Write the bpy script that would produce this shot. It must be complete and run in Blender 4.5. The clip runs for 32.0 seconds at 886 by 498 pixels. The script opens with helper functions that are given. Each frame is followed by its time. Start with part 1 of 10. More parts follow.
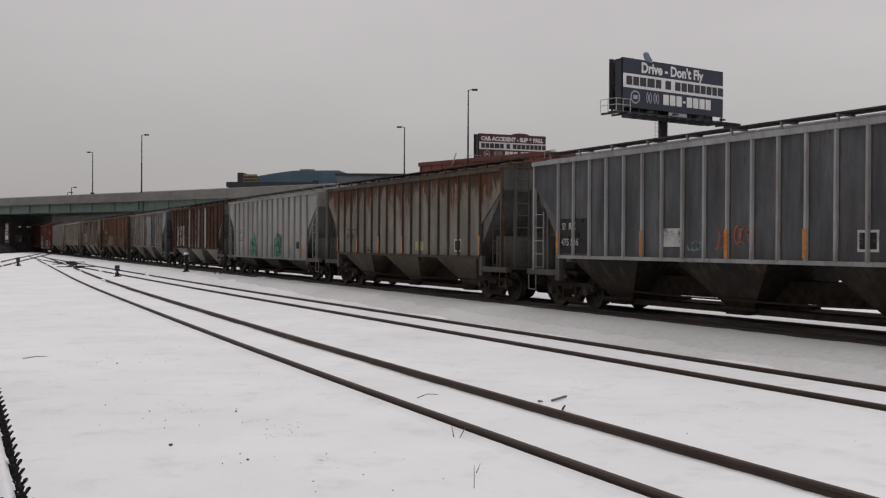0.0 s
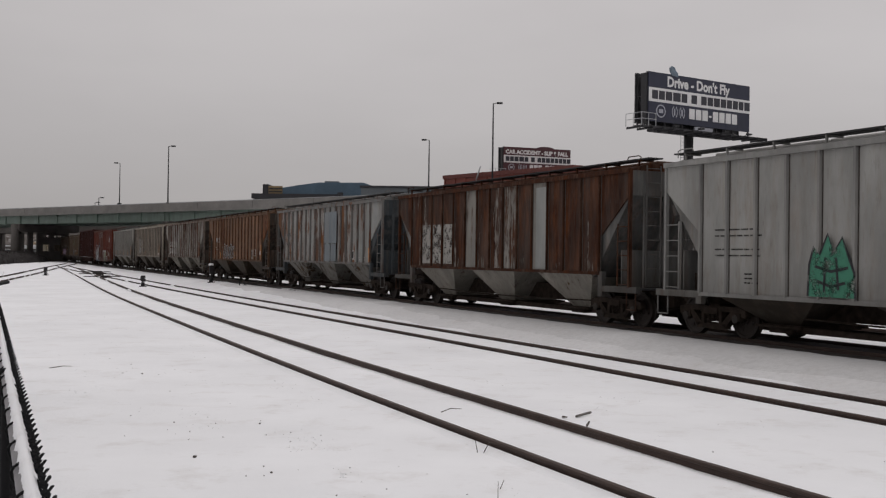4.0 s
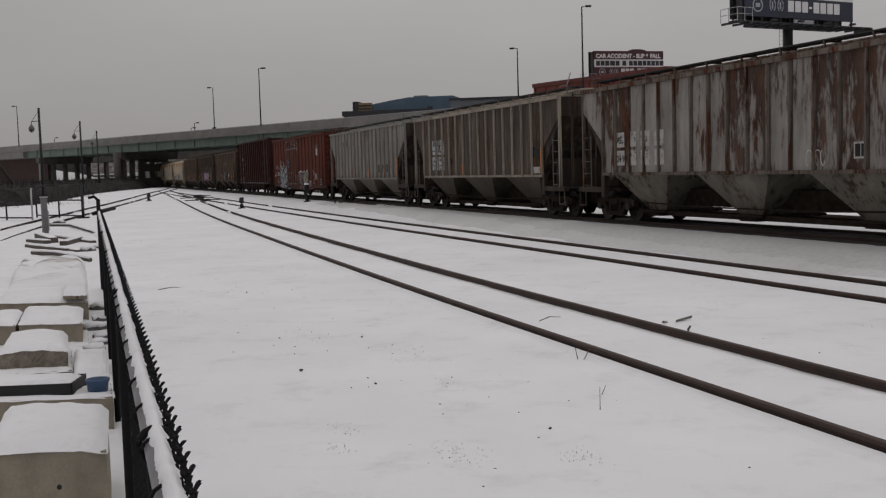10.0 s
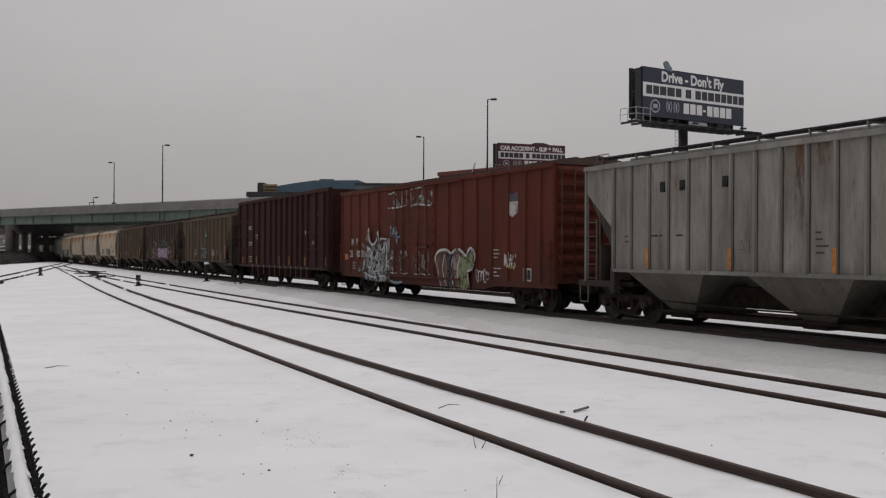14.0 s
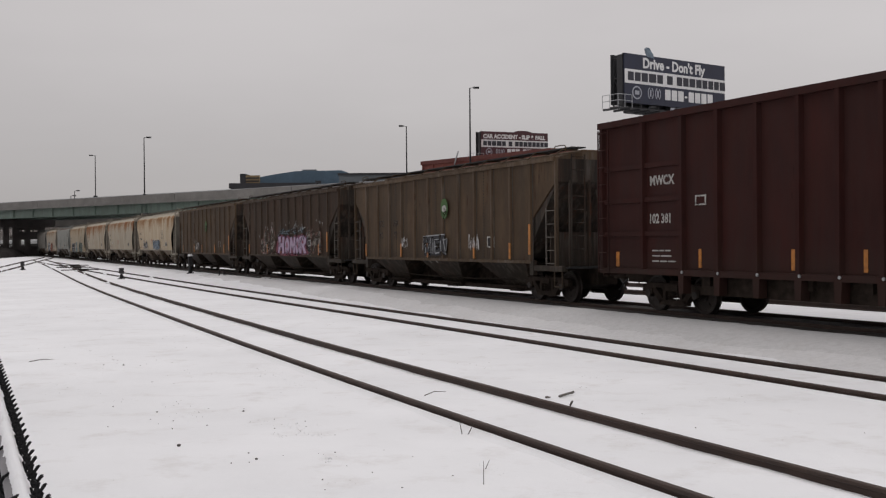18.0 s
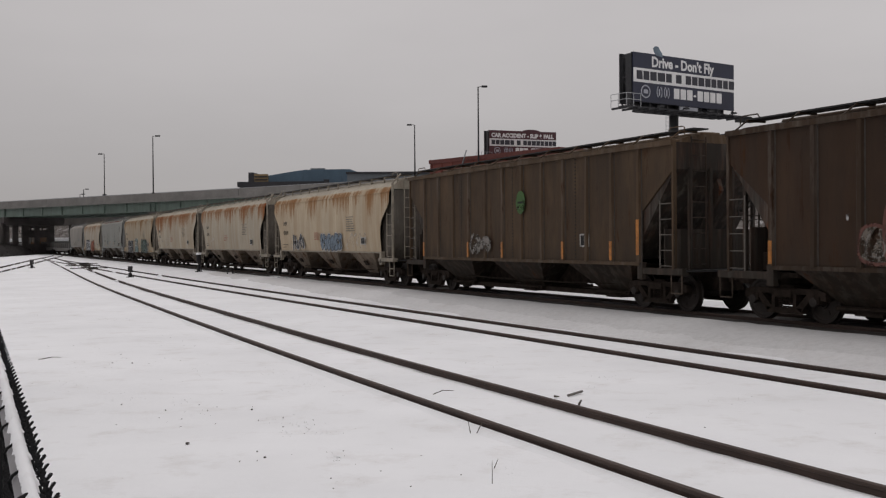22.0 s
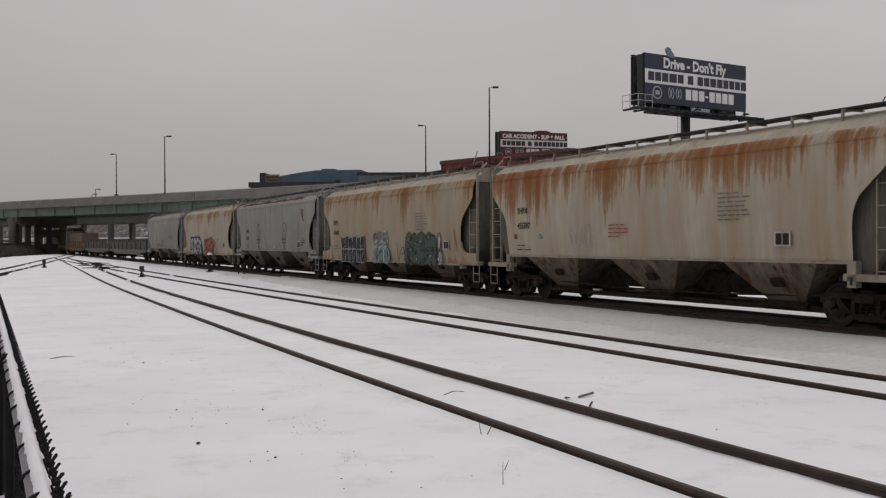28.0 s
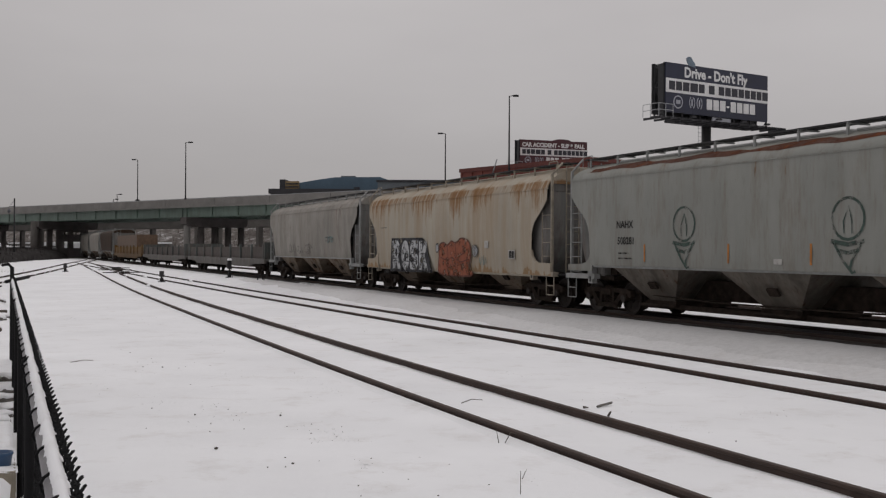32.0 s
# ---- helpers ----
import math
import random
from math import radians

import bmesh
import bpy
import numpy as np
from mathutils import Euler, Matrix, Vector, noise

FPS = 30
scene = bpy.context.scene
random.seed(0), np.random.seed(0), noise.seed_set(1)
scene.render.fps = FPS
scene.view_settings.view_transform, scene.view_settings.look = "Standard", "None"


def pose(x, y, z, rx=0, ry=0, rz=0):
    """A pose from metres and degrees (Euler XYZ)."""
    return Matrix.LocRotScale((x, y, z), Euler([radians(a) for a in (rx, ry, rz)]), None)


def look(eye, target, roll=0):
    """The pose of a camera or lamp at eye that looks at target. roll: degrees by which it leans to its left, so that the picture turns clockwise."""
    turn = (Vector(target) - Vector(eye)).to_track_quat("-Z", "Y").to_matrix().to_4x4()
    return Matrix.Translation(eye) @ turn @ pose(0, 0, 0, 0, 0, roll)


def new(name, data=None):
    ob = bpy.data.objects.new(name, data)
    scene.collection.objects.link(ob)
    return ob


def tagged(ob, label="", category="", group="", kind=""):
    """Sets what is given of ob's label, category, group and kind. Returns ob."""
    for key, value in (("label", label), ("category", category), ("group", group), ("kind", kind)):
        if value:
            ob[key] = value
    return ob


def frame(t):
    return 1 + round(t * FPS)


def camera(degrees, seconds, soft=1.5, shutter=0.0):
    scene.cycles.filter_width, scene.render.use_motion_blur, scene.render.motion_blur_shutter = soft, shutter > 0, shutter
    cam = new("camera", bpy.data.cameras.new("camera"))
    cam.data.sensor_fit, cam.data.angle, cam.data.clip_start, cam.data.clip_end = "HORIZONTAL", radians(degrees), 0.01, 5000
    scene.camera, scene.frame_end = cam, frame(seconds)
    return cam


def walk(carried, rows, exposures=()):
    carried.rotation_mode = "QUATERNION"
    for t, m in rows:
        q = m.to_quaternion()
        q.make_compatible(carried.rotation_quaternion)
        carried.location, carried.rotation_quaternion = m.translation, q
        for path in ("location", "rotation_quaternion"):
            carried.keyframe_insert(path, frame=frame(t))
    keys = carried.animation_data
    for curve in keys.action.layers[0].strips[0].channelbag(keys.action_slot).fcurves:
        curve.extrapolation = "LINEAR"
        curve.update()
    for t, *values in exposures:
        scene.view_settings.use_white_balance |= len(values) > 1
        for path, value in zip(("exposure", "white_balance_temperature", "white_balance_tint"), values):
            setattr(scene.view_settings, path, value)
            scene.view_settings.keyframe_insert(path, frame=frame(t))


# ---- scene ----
cam = camera(47.0, 32.0, 1.25)
PATH = [  # seconds, x, y, z, yaw, pitch, roll
    (0.0, 0.004, -0.023, 2.263, 0.00, -0.30, -0.30),
    (0.5, 0.005, -0.029, 2.265, 0.11, -0.19, -0.18),
    (1.0, 0.006, -0.034, 2.267, 0.33, 0.05, 0.01),
    (1.5, 0.007, -0.039, 2.268, 0.30, 0.20, -0.14),
    (2.0, 0.007, -0.043, 2.270, 0.06, 0.16, -0.21),
    (2.5, 0.007, -0.045, 2.273, -0.07, 0.07, -0.04),
    (4.5, -0.018, 0.007, 2.281, 2.50, 0.45, -1.06),
    (5.0, -0.017, 0.015, 2.279, 3.77, 0.10, -0.96),
    (5.5, -0.016, 0.026, 2.277, 4.31, -1.31, -0.45),
    (6.0, -0.015, 0.037, 2.274, 5.13, -2.49, 0.95),
    (6.5, -0.016, 0.043, 2.270, 5.37, -3.65, 3.09),
    (7.0, -0.019, 0.043, 2.267, 5.15, -4.83, 2.50),
    (7.5, -0.022, 0.039, 2.266, 5.57, -4.75, 1.97),
    (8.0, -0.024, 0.032, 2.265, 6.29, -4.50, 2.58),
    (8.5, -0.025, 0.026, 2.265, 6.54, -4.45, 2.15),
    (9.0, -0.026, 0.023, 2.264, 6.55, -4.41, 1.68),
    (9.5, -0.027, 0.022, 2.264, 6.47, -4.54, 1.68),
    (10.0, -0.027, 0.023, 2.263, 6.49, -4.50, 1.66),
    (10.5, -0.027, 0.023, 2.263, 6.44, -4.34, 1.76),
    (11.0, -0.027, 0.023, 2.264, 6.53, -4.18, 1.73),
    (11.5, -0.027, 0.024, 2.265, 6.60, -3.98, 1.67),
    (12.0, -0.027, 0.028, 2.265, 6.61, -3.80, 1.61),
    (12.5, -0.026, 0.035, 2.266, 6.49, -3.73, 1.22),
    (13.0, -0.026, 0.046, 2.266, 5.36, -2.91, 0.43),
    (13.5, -0.025, 0.055, 2.266, 2.60, -0.71, -0.56),
    (15.5, -0.023, -0.027, 2.243, -0.53, 0.91, 0.45),
    (16.0, -0.023, -0.024, 2.242, -0.54, 0.43, 0.40),
    (16.5, -0.023, -0.018, 2.242, -0.51, -0.05, 0.33),
    (17.0, -0.023, -0.012, 2.242, -0.34, -0.29, 0.31),
    (17.5, -0.023, -0.006, 2.242, -0.03, -0.38, 0.50),
    (18.0, -0.024, -0.001, 2.242, 0.18, -0.38, 0.47),
    (18.5, -0.025, 0.004, 2.242, 0.26, -0.28, 0.33),
    (19.0, -0.026, 0.008, 2.242, 0.18, -0.31, 0.25),
    (19.5, -0.027, 0.011, 2.242, 0.17, -0.40, 0.18),
    (20.0, -0.028, 0.013, 2.242, 0.39, -0.33, 0.12),
    (20.5, -0.030, 0.015, 2.242, 0.64, -0.26, 0.19),
    (21.0, -0.031, 0.016, 2.241, 0.78, -0.22, 0.25),
    (21.5, -0.032, 0.017, 2.241, 0.75, -0.26, 0.38),
    (22.0, -0.032, 0.018, 2.240, 0.63, -0.44, 0.38),
    (22.5, -0.032, 0.020, 2.240, 0.65, -0.46, 0.45),
    (23.0, -0.032, 0.021, 2.239, 0.83, -0.38, 0.44),
    (23.5, -0.032, 0.022, 2.239, 1.02, -0.39, 0.36),
    (24.0, -0.031, 0.023, 2.238, 1.11, -0.36, 0.40),
    (24.5, -0.032, 0.026, 2.237, 1.07, -0.35, 0.43),
    (25.0, -0.033, 0.029, 2.237, 0.92, -0.54, 0.31),
    (25.5, -0.035, 0.032, 2.237, 0.83, -0.63, 0.26),
    (26.0, -0.037, 0.035, 2.236, 1.03, -0.60, 0.26),
    (26.5, -0.038, 0.037, 2.236, 1.24, -0.41, 0.27),
    (28.5, -0.038, 0.030, 2.239, 1.24, -0.38, 0.20),
    (29.0, -0.038, 0.029, 2.240, 1.45, -0.25, 0.23),
    (29.5, -0.038, 0.028, 2.241, 1.87, 0.02, 0.10),
    (30.0, -0.039, 0.029, 2.240, 2.22, 0.21, -0.06),
    (30.5, -0.041, 0.033, 2.239, 2.29, 0.23, -0.07),
    (31.0, -0.043, 0.038, 2.237, 2.15, 0.10, -0.13),
    (31.5, -0.044, 0.041, 2.236, 2.19, 0.01, -0.33),
    (32.0, -0.045, 0.043, 2.235, 2.28, 0.05, -0.31),
]
EXPOSURE = [(0.0, -0.26), (5.0, -0.28), (6.0, -0.28), (7.5, -0.5), (9.0, -0.6), (12.5, -0.6), (13.5, -0.5), (15.5, -0.12), (17.0, -0.13), (21.0, -0.27), (26.0, -0.36), (32.0, -0.40)]
walk(cam, [(t, pose(x, y, z, 90 + pitch, roll, yaw)) for t, x, y, z, yaw, pitch, roll in PATH], EXPOSURE)

# ---- world and light: overcast winter noon ----
world = bpy.data.worlds.new("overcast")
scene.world = world
world.use_nodes = True
wn, wl = world.node_tree.nodes, world.node_tree.links
wn.clear()


def wnode(kind, **values):
    n = wn.new(kind)
    for k, v in values.items():
        n.inputs[k].default_value = v
    return n


w_out = wn.new("ShaderNodeOutputWorld")
w_bg = wnode("ShaderNodeBackground", Strength=1.0)
w_sky = wn.new("ShaderNodeTexSky")
w_sky.sky_type = "NISHITA"
w_sky.sun_disc = False
w_sky.sun_elevation, w_sky.sun_rotation = radians(75), radians(60)
w_dim = wn.new("ShaderNodeMix")
w_dim.data_type, w_dim.blend_type = "RGBA", "MULTIPLY"
w_dim.inputs[0].default_value = 1.0
w_dim.inputs[7].default_value = (0.06, 0.06, 0.06, 1)
w_co = wn.new("ShaderNodeTexCoord")
w_map = wn.new("ShaderNodeMapping")
w_map.inputs["Scale"].default_value = (1.0, 1.0, 3.2)
w_noise = wnode("ShaderNodeTexNoise", Scale=1.7, Detail=5.0, Roughness=0.5)
w_ramp = wn.new("ShaderNodeValToRGB")
w_ramp.color_ramp.elements[0].position, w_ramp.color_ramp.elements[0].color = 0.30, (0.553, 0.523, 0.522, 1)
w_ramp.color_ramp.elements[1].position, w_ramp.color_ramp.elements[1].color = 0.72, (0.655, 0.622, 0.620, 1)
w_sep = wn.new("ShaderNodeSeparateXYZ")
w_lift = wn.new("ShaderNodeMapRange")
for name, value in (("From Min", 0.0), ("From Max", 1.0), ("To Min", 0.80), ("To Max", 2.0)):
    w_lift.inputs[name].default_value = value
w_over = wn.new("ShaderNodeMix")
w_over.data_type, w_over.blend_type = "RGBA", "MULTIPLY"
w_over.inputs[0].default_value = 1.0
w_mix = wn.new("ShaderNodeMix")
w_mix.data_type = "RGBA"
w_mix.inputs[0].default_value = 0.93
wl.new(w_sky.outputs[0], w_dim.inputs[6])
wl.new(w_co.outputs["Generated"], w_map.inputs[0])
wl.new(w_map.outputs[0], w_noise.inputs[0])
wl.new(w_noise.outputs[0], w_ramp.inputs[0])
wl.new(w_co.outputs["Generated"], w_sep.inputs[0])
wl.new(w_sep.outputs[2], w_lift.inputs[0])
wl.new(w_ramp.outputs[0], w_over.inputs[6])
w_side = wn.new("ShaderNodeMapRange")
for name, value in (("From Min", -1.0), ("From Max", 1.0), ("To Min", 0.93), ("To Max", 1.10)):
    w_side.inputs[name].default_value = value
w_both = wn.new("ShaderNodeMath")
w_both.operation = "MULTIPLY"
wl.new(w_sep.outputs[0], w_side.inputs[0])
wl.new(w_lift.outputs[0], w_both.inputs[0])
wl.new(w_side.outputs[0], w_both.inputs[1])
wl.new(w_both.outputs[0], w_over.inputs[7])
wl.new(w_dim.outputs[2], w_mix.inputs[6])
wl.new(w_over.outputs[2], w_mix.inputs[7])
wl.new(w_mix.outputs[2], w_bg.inputs[0])
wl.new(w_bg.outputs[0], w_out.inputs[0])

sun_data = bpy.data.lights.new("sun", "SUN")
sun_data.energy, sun_data.angle, sun_data.color = 0.5, radians(40), (1.0, 0.97, 0.94)
sun = new("sun", sun_data)
sun.matrix_basis = look((20, 30, 60), (0, 20, 0))

# ---- plan: the tracks run at 26.4 degrees to the left of the first view ----
TURN = radians(26.4)
ALONG = Vector((-math.sin(TURN), math.cos(TURN), 0))
ACROSS = Vector((math.cos(TURN), math.sin(TURN), 0))
MAIN = 17.26          # centre of the main track, across
RAIL = 0.456          # top of the main track's rails
LOW_RAIL = 0.14       # top of the two sidings' rails


def at(across, along, z=0.0):
    return ACROSS * across + ALONG * along + Vector((0, 0, z))


def smooth(a, b, x):
    u = min(max((x - a) / (b - a), 0.0), 1.0)
    return u * u * (3 - 2 * u)


def rise(s):
    return 0.316 * smooth(40, 125, s)


def ground_z(p, s):
    low = 0.03 + rise(s)
    return low + (RAIL - 0.13 - low) * smooth(13.2, 15.0, p)


# ---- mesh helpers ----
def box(bm, a, b, m=None):
    """A box between two corners."""
    x0, y0, z0 = (min(i, j) for i, j in zip(a, b))
    x1, y1, z1 = (max(i, j) for i, j in zip(a, b))
    vs = [bm.verts.new(c) for c in ((x0, y0, z0), (x1, y0, z0), (x1, y1, z0), (x0, y1, z0), (x0, y0, z1), (x1, y0, z1), (x1, y1, z1), (x0, y1, z1))]
    if m is not None:
        for v in vs:
            v.co = m @ v.co
    for q in ((3, 2, 1, 0), (4, 5, 6, 7), (0, 1, 5, 4), (1, 2, 6, 5), (2, 3, 7, 6), (3, 0, 4, 7)):
        bm.faces.new([vs[i] for i in q])
    return vs


def tube(bm, points, r, sides=8, r_end=None, caps=True):
    """A round bar along points."""
    rings = []
    pts = [Vector(p) for p in points]
    n = len(pts)
    for i, p in enumerate(pts):
        d = (pts[min(i + 1, n - 1)] - pts[max(i - 1, 0)]).normalized()
        side = d.cross(Vector((0, 0, 1)))
        side = side.normalized() if side.length > 1e-3 else Vector((1, 0, 0))
        up = side.cross(d).normalized()
        rr = r if r_end is None else r + (r_end - r) * i / (n - 1)
        rings.append([bm.verts.new(p + (side * math.cos(2 * math.pi * k / sides) + up * math.sin(2 * math.pi * k / sides)) * rr) for k in range(sides)])
    for a, b in zip(rings, rings[1:]):
        for k in range(sides):
            f = bm.faces.new((a[k], a[(k + 1) % sides], b[(k + 1) % sides], b[k]))
            f.smooth = sides > 5
    if caps:
        bm.faces.new(list(reversed(rings[0])))
        bm.faces.new(rings[-1])


def prism(bm, outline, a, b, axis=1):
    """An outline in two coordinates, pushed from a to b along the axis (0 x, 1 y, 2 z)."""
    def place(u, v, w):
        return ((w, u, v), (u, w, v), (u, v, w))[axis]
    lo = [bm.verts.new(place(u, v, a)) for u, v in outline]
    hi = [bm.verts.new(place(u, v, b)) for u, v in outline]
    n = len(outline)
    for i in range(n):
        bm.faces.new((lo[i], lo[(i + 1) % n], hi[(i + 1) % n], hi[i]))
    bm.faces.new(list(reversed(lo)))
    bm.faces.new(hi)


def mesh_of(bm, name, material, fix=True):
    if fix:
        bmesh.ops.recalc_face_normals(bm, faces=bm.faces)
    me = bpy.data.meshes.new(name)
    bm.to_mesh(me)
    bm.free()
    if material:
        me.materials.append(material)
    return me


def part(name, bm, material, parent=None, label="", m=None):
    me = bm if isinstance(bm, bpy.types.Mesh) else mesh_of(bm, name, material)
    ob = new(name, me)
    if parent:
        ob.parent = parent
    if m is not None:
        ob.matrix_basis = m
    if label:
        ob["label"] = label
    return ob


def thing(name, label, category, m=None, group="", kind=""):
    ob = new(name)
    ob.empty_display_size = 0.2
    if m is not None:
        ob.matrix_basis = m
    return tagged(ob, label, category, group, kind)


def bevel(bm, width, segments=1):
    bmesh.ops.bevel(bm, geom=list(bm.edges), offset=width, segments=segments, affect="EDGES", profile=0.5, clamp_overlap=True)


def make(fn, *args, **kw):
    bm = bmesh.new()
    fn(bm, *args, **kw)
    return bm


# ---- materials ----
def rgb(c):
    return (*c, 1.0)


class Mat:
    """A small node writer."""

    def __init__(self, name, rough=0.6, metal=0.0, spec=0.5):
        self.m = bpy.data.materials.new(name)
        self.m.use_nodes = True
        self.n, self.l = self.m.node_tree.nodes, self.m.node_tree.links
        self.b = self.n["Principled BSDF"]
        self.b.inputs["Roughness"].default_value = rough
        self.b.inputs["Metallic"].default_value = metal
        self.b.inputs["Specular IOR Level"].default_value = spec
        self.co = None

    def coords(self, scale=(1, 1, 1), kind="Object"):
        c = self.n.new("ShaderNodeTexCoord")
        mp = self.n.new("ShaderNodeMapping")
        mp.inputs["Scale"].default_value = scale
        self.l.new(c.outputs[kind], mp.inputs[0])
        return mp.outputs[0]

    def noise(self, scale, detail=4.0, rough=0.55, stretch=(1, 1, 1), kind="Object", distort=0.0):
        t = self.n.new("ShaderNodeTexNoise")
        t.inputs["Scale"].default_value, t.inputs["Detail"].default_value = scale, detail
        t.inputs["Roughness"].default_value, t.inputs["Distortion"].default_value = rough, distort
        self.l.new(self.coords(stretch, kind), t.inputs[0])
        return t.outputs[0]

    def ramp(self, fac, stops):
        r = self.n.new("ShaderNodeValToRGB")
        while len(r.color_ramp.elements) < len(stops):
            r.color_ramp.elements.new(0.5)
        for e, (p, c) in zip(r.color_ramp.elements, stops):
            e.position = p
            e.color = rgb(c) if not isinstance(c, (int, float)) else (c, c, c, 1)
        self.l.new(fac, r.inputs[0])
        return r.outputs[0]

    def mix(self, fac, a, b, blend="MIX"):
        x = self.n.new("ShaderNodeMix")
        x.data_type, x.blend_type = "RGBA", blend
        for socket, v in ((x.inputs[0], fac), (x.inputs[6], a), (x.inputs[7], b)):
            if isinstance(v, bpy.types.NodeSocket):
                self.l.new(v, socket)
            elif isinstance(v, (int, float)):
                socket.default_value = v
            else:
                socket.default_value = rgb(v)
        return x.outputs[2]

    def math(self, op, a, b):
        x = self.n.new("ShaderNodeMath")
        x.operation = op
        for socket, v in ((x.inputs[0], a), (x.inputs[1], b)):
            if isinstance(v, bpy.types.NodeSocket):
                self.l.new(v, socket)
            else:
                socket.default_value = v
        return x.outputs[0]

    def color(self, socket):
        if isinstance(socket, bpy.types.NodeSocket):
            self.l.new(socket, self.b.inputs["Base Color"])
        else:
            self.b.inputs["Base Color"].default_value = rgb(socket)
        return self

    def bump(self, fac, strength=0.3, distance=0.02):
        x = self.n.new("ShaderNodeBump")
        x.inputs["Strength"].default_value, x.inputs["Distance"].default_value = strength, distance
        self.l.new(fac, x.inputs["Height"])
        self.l.new(x.outputs[0], self.b.inputs["Normal"])
        return self

    def roughness(self, fac):
        self.l.new(fac, self.b.inputs["Roughness"])
        return self


def plain(name, color, rough=0.6, metal=0.0, vary=0.25, scale=3.0, bump=0.0):
    """A material of one paint or metal with soft wear at two scales."""
    k = Mat(name, rough, metal)
    a = k.noise(scale, 5)
    b = k.noise(scale * 9, 3)
    dark = tuple(c * (1 - vary) for c in color)
    lite = tuple(min(c * (1 + vary), 1) for c in color)
    c = k.ramp(a, [(0.3, dark), (0.7, lite)])
    c = k.mix(k.ramp(b, [(0.35, 0.25), (0.65, 0.0)]), c, tuple(x * 0.6 for x in color))
    k.color(c)
    if bump:
        k.bump(b, bump, 0.01)
    return k.m


def painted(name, base, rust=0.3, rust_color=(0.16, 0.065, 0.03), grime=0.4, fade=0.2, pale=(0.6, 0.58, 0.55), streak=1.0, top=0.0, grime_color=(0.05, 0.042, 0.036), seed=0.0):
    """Old freight-car paint: faded, with vertical streaks of rust and road dirt."""
    k = Mat(name, 0.62, 0.0, 0.35)
    off = (seed, seed * 1.7, 0)
    def nz(scale, stretch, detail=5.0, rough=0.6):
        t = k.n.new("ShaderNodeTexNoise")
        t.inputs["Scale"].default_value, t.inputs["Detail"].default_value, t.inputs["Roughness"].default_value = scale, detail, rough
        c = k.n.new("ShaderNodeTexCoord")
        mp = k.n.new("ShaderNodeMapping")
        mp.inputs["Scale"].default_value = stretch
        mp.inputs["Location"].default_value = (seed * 3.1, seed * 1.3, seed)
        k.l.new(c.outputs["Object"], mp.inputs[0])
        k.l.new(mp.outputs[0], t.inputs[0])
        return t.outputs[0]
    broad = nz(0.55, (1, 1, 0.6))
    runs = nz(2.6, (1, 1, 0.11 * streak), 6)
    fine = nz(14.0, (1, 1, 0.35), 5)
    speck = nz(60.0, (1, 1, 1), 3)
    c = k.ramp(broad, [(0.3, tuple(x * (1 - fade) for x in base)), (0.7, tuple(min(1, x * (1 + fade * 0.6)) for x in base))])
    c = k.mix(k.ramp(runs, [(0.45, 0.0), (0.75, 0.35 * fade / 0.2)]), c, pale)
    amount = k.math("ADD", k.math("MULTIPLY", runs, 0.62), k.math("MULTIPLY", fine, 0.38))
    if top:
        g = k.n.new("ShaderNodeSeparateXYZ")
        c2 = k.n.new("ShaderNodeTexCoord")
        k.l.new(c2.outputs["Object"], g.inputs[0])
        amount = k.math("ADD", amount, k.math("MULTIPLY", k.math("SUBTRACT", g.outputs[2], 3.3), top))
    edge = 0.72 - 0.34 * rust
    mask = k.ramp(amount, [(edge, 0.0), (edge + 0.06, 1.0)])
    rc = k.ramp(fine, [(0.3, tuple(x * 0.55 for x in rust_color)), (0.7, tuple(min(1, x * 1.5) for x in rust_color))])
    c = k.mix(mask, c, rc)
    dirt = k.ramp(nz(1.3, (1, 1, 0.25), 5), [(0.4, 0.0), (0.72, grime)])
    c = k.mix(dirt, c, grime_color)
    c = k.mix(k.ramp(speck, [(0.62, 0.0), (0.7, 0.4)]), c, tuple(x * 0.5 for x in base))
    k.color(c)
    k.roughness(k.ramp(mask, [(0.0, 0.55), (1.0, 0.85)]))
    k.bump(fine, 0.18, 0.01)
    return k.m


def snow(name, tint=(0.775, 0.785, 0.805), dirt=0.0, bump=0.5, scale=1.0):
    k = Mat(name, 0.85, 0.0, 0.2)
    a = k.noise(0.35 * scale, 5)
    b = k.noise(7.0 * scale, 6, 0.6)
    c = k.noise(45.0 * scale, 4)
    col = k.ramp(a, [(0.3, tuple(x * 0.90 for x in tint)), (0.68, tint)])
    worn = k.noise(1.3 * scale, 7, 0.7)
    col = k.mix(k.ramp(worn, [(0.53, 0.0), (0.70, 0.36)]), col, (0.52, 0.50, 0.485))
    flecks = k.noise(26.0 * scale, 3, 0.6, (1, 0.55, 1))
    col = k.mix(k.ramp(k.math("ADD", k.math("MULTIPLY", flecks, 0.6), k.math("MULTIPLY", worn, 0.5)), [(0.70, 0.0), (0.76, 0.35)]), col, (0.22, 0.20, 0.18))
    if dirt:
        col = k.mix(k.ramp(k.math("ADD", k.math("MULTIPLY", b, 0.5), k.math("MULTIPLY", c, 0.5)), [(0.44, 0.0), (0.62, dirt)]), col, (0.10, 0.095, 0.09))
    k.color(col)
    k.bump(k.math("ADD", k.math("ADD", k.math("MULTIPLY", b, 0.8), k.math("MULTIPLY", c, 0.3)), k.math("MULTIPLY", worn, 1.6)), bump, 0.03)
    return k.m


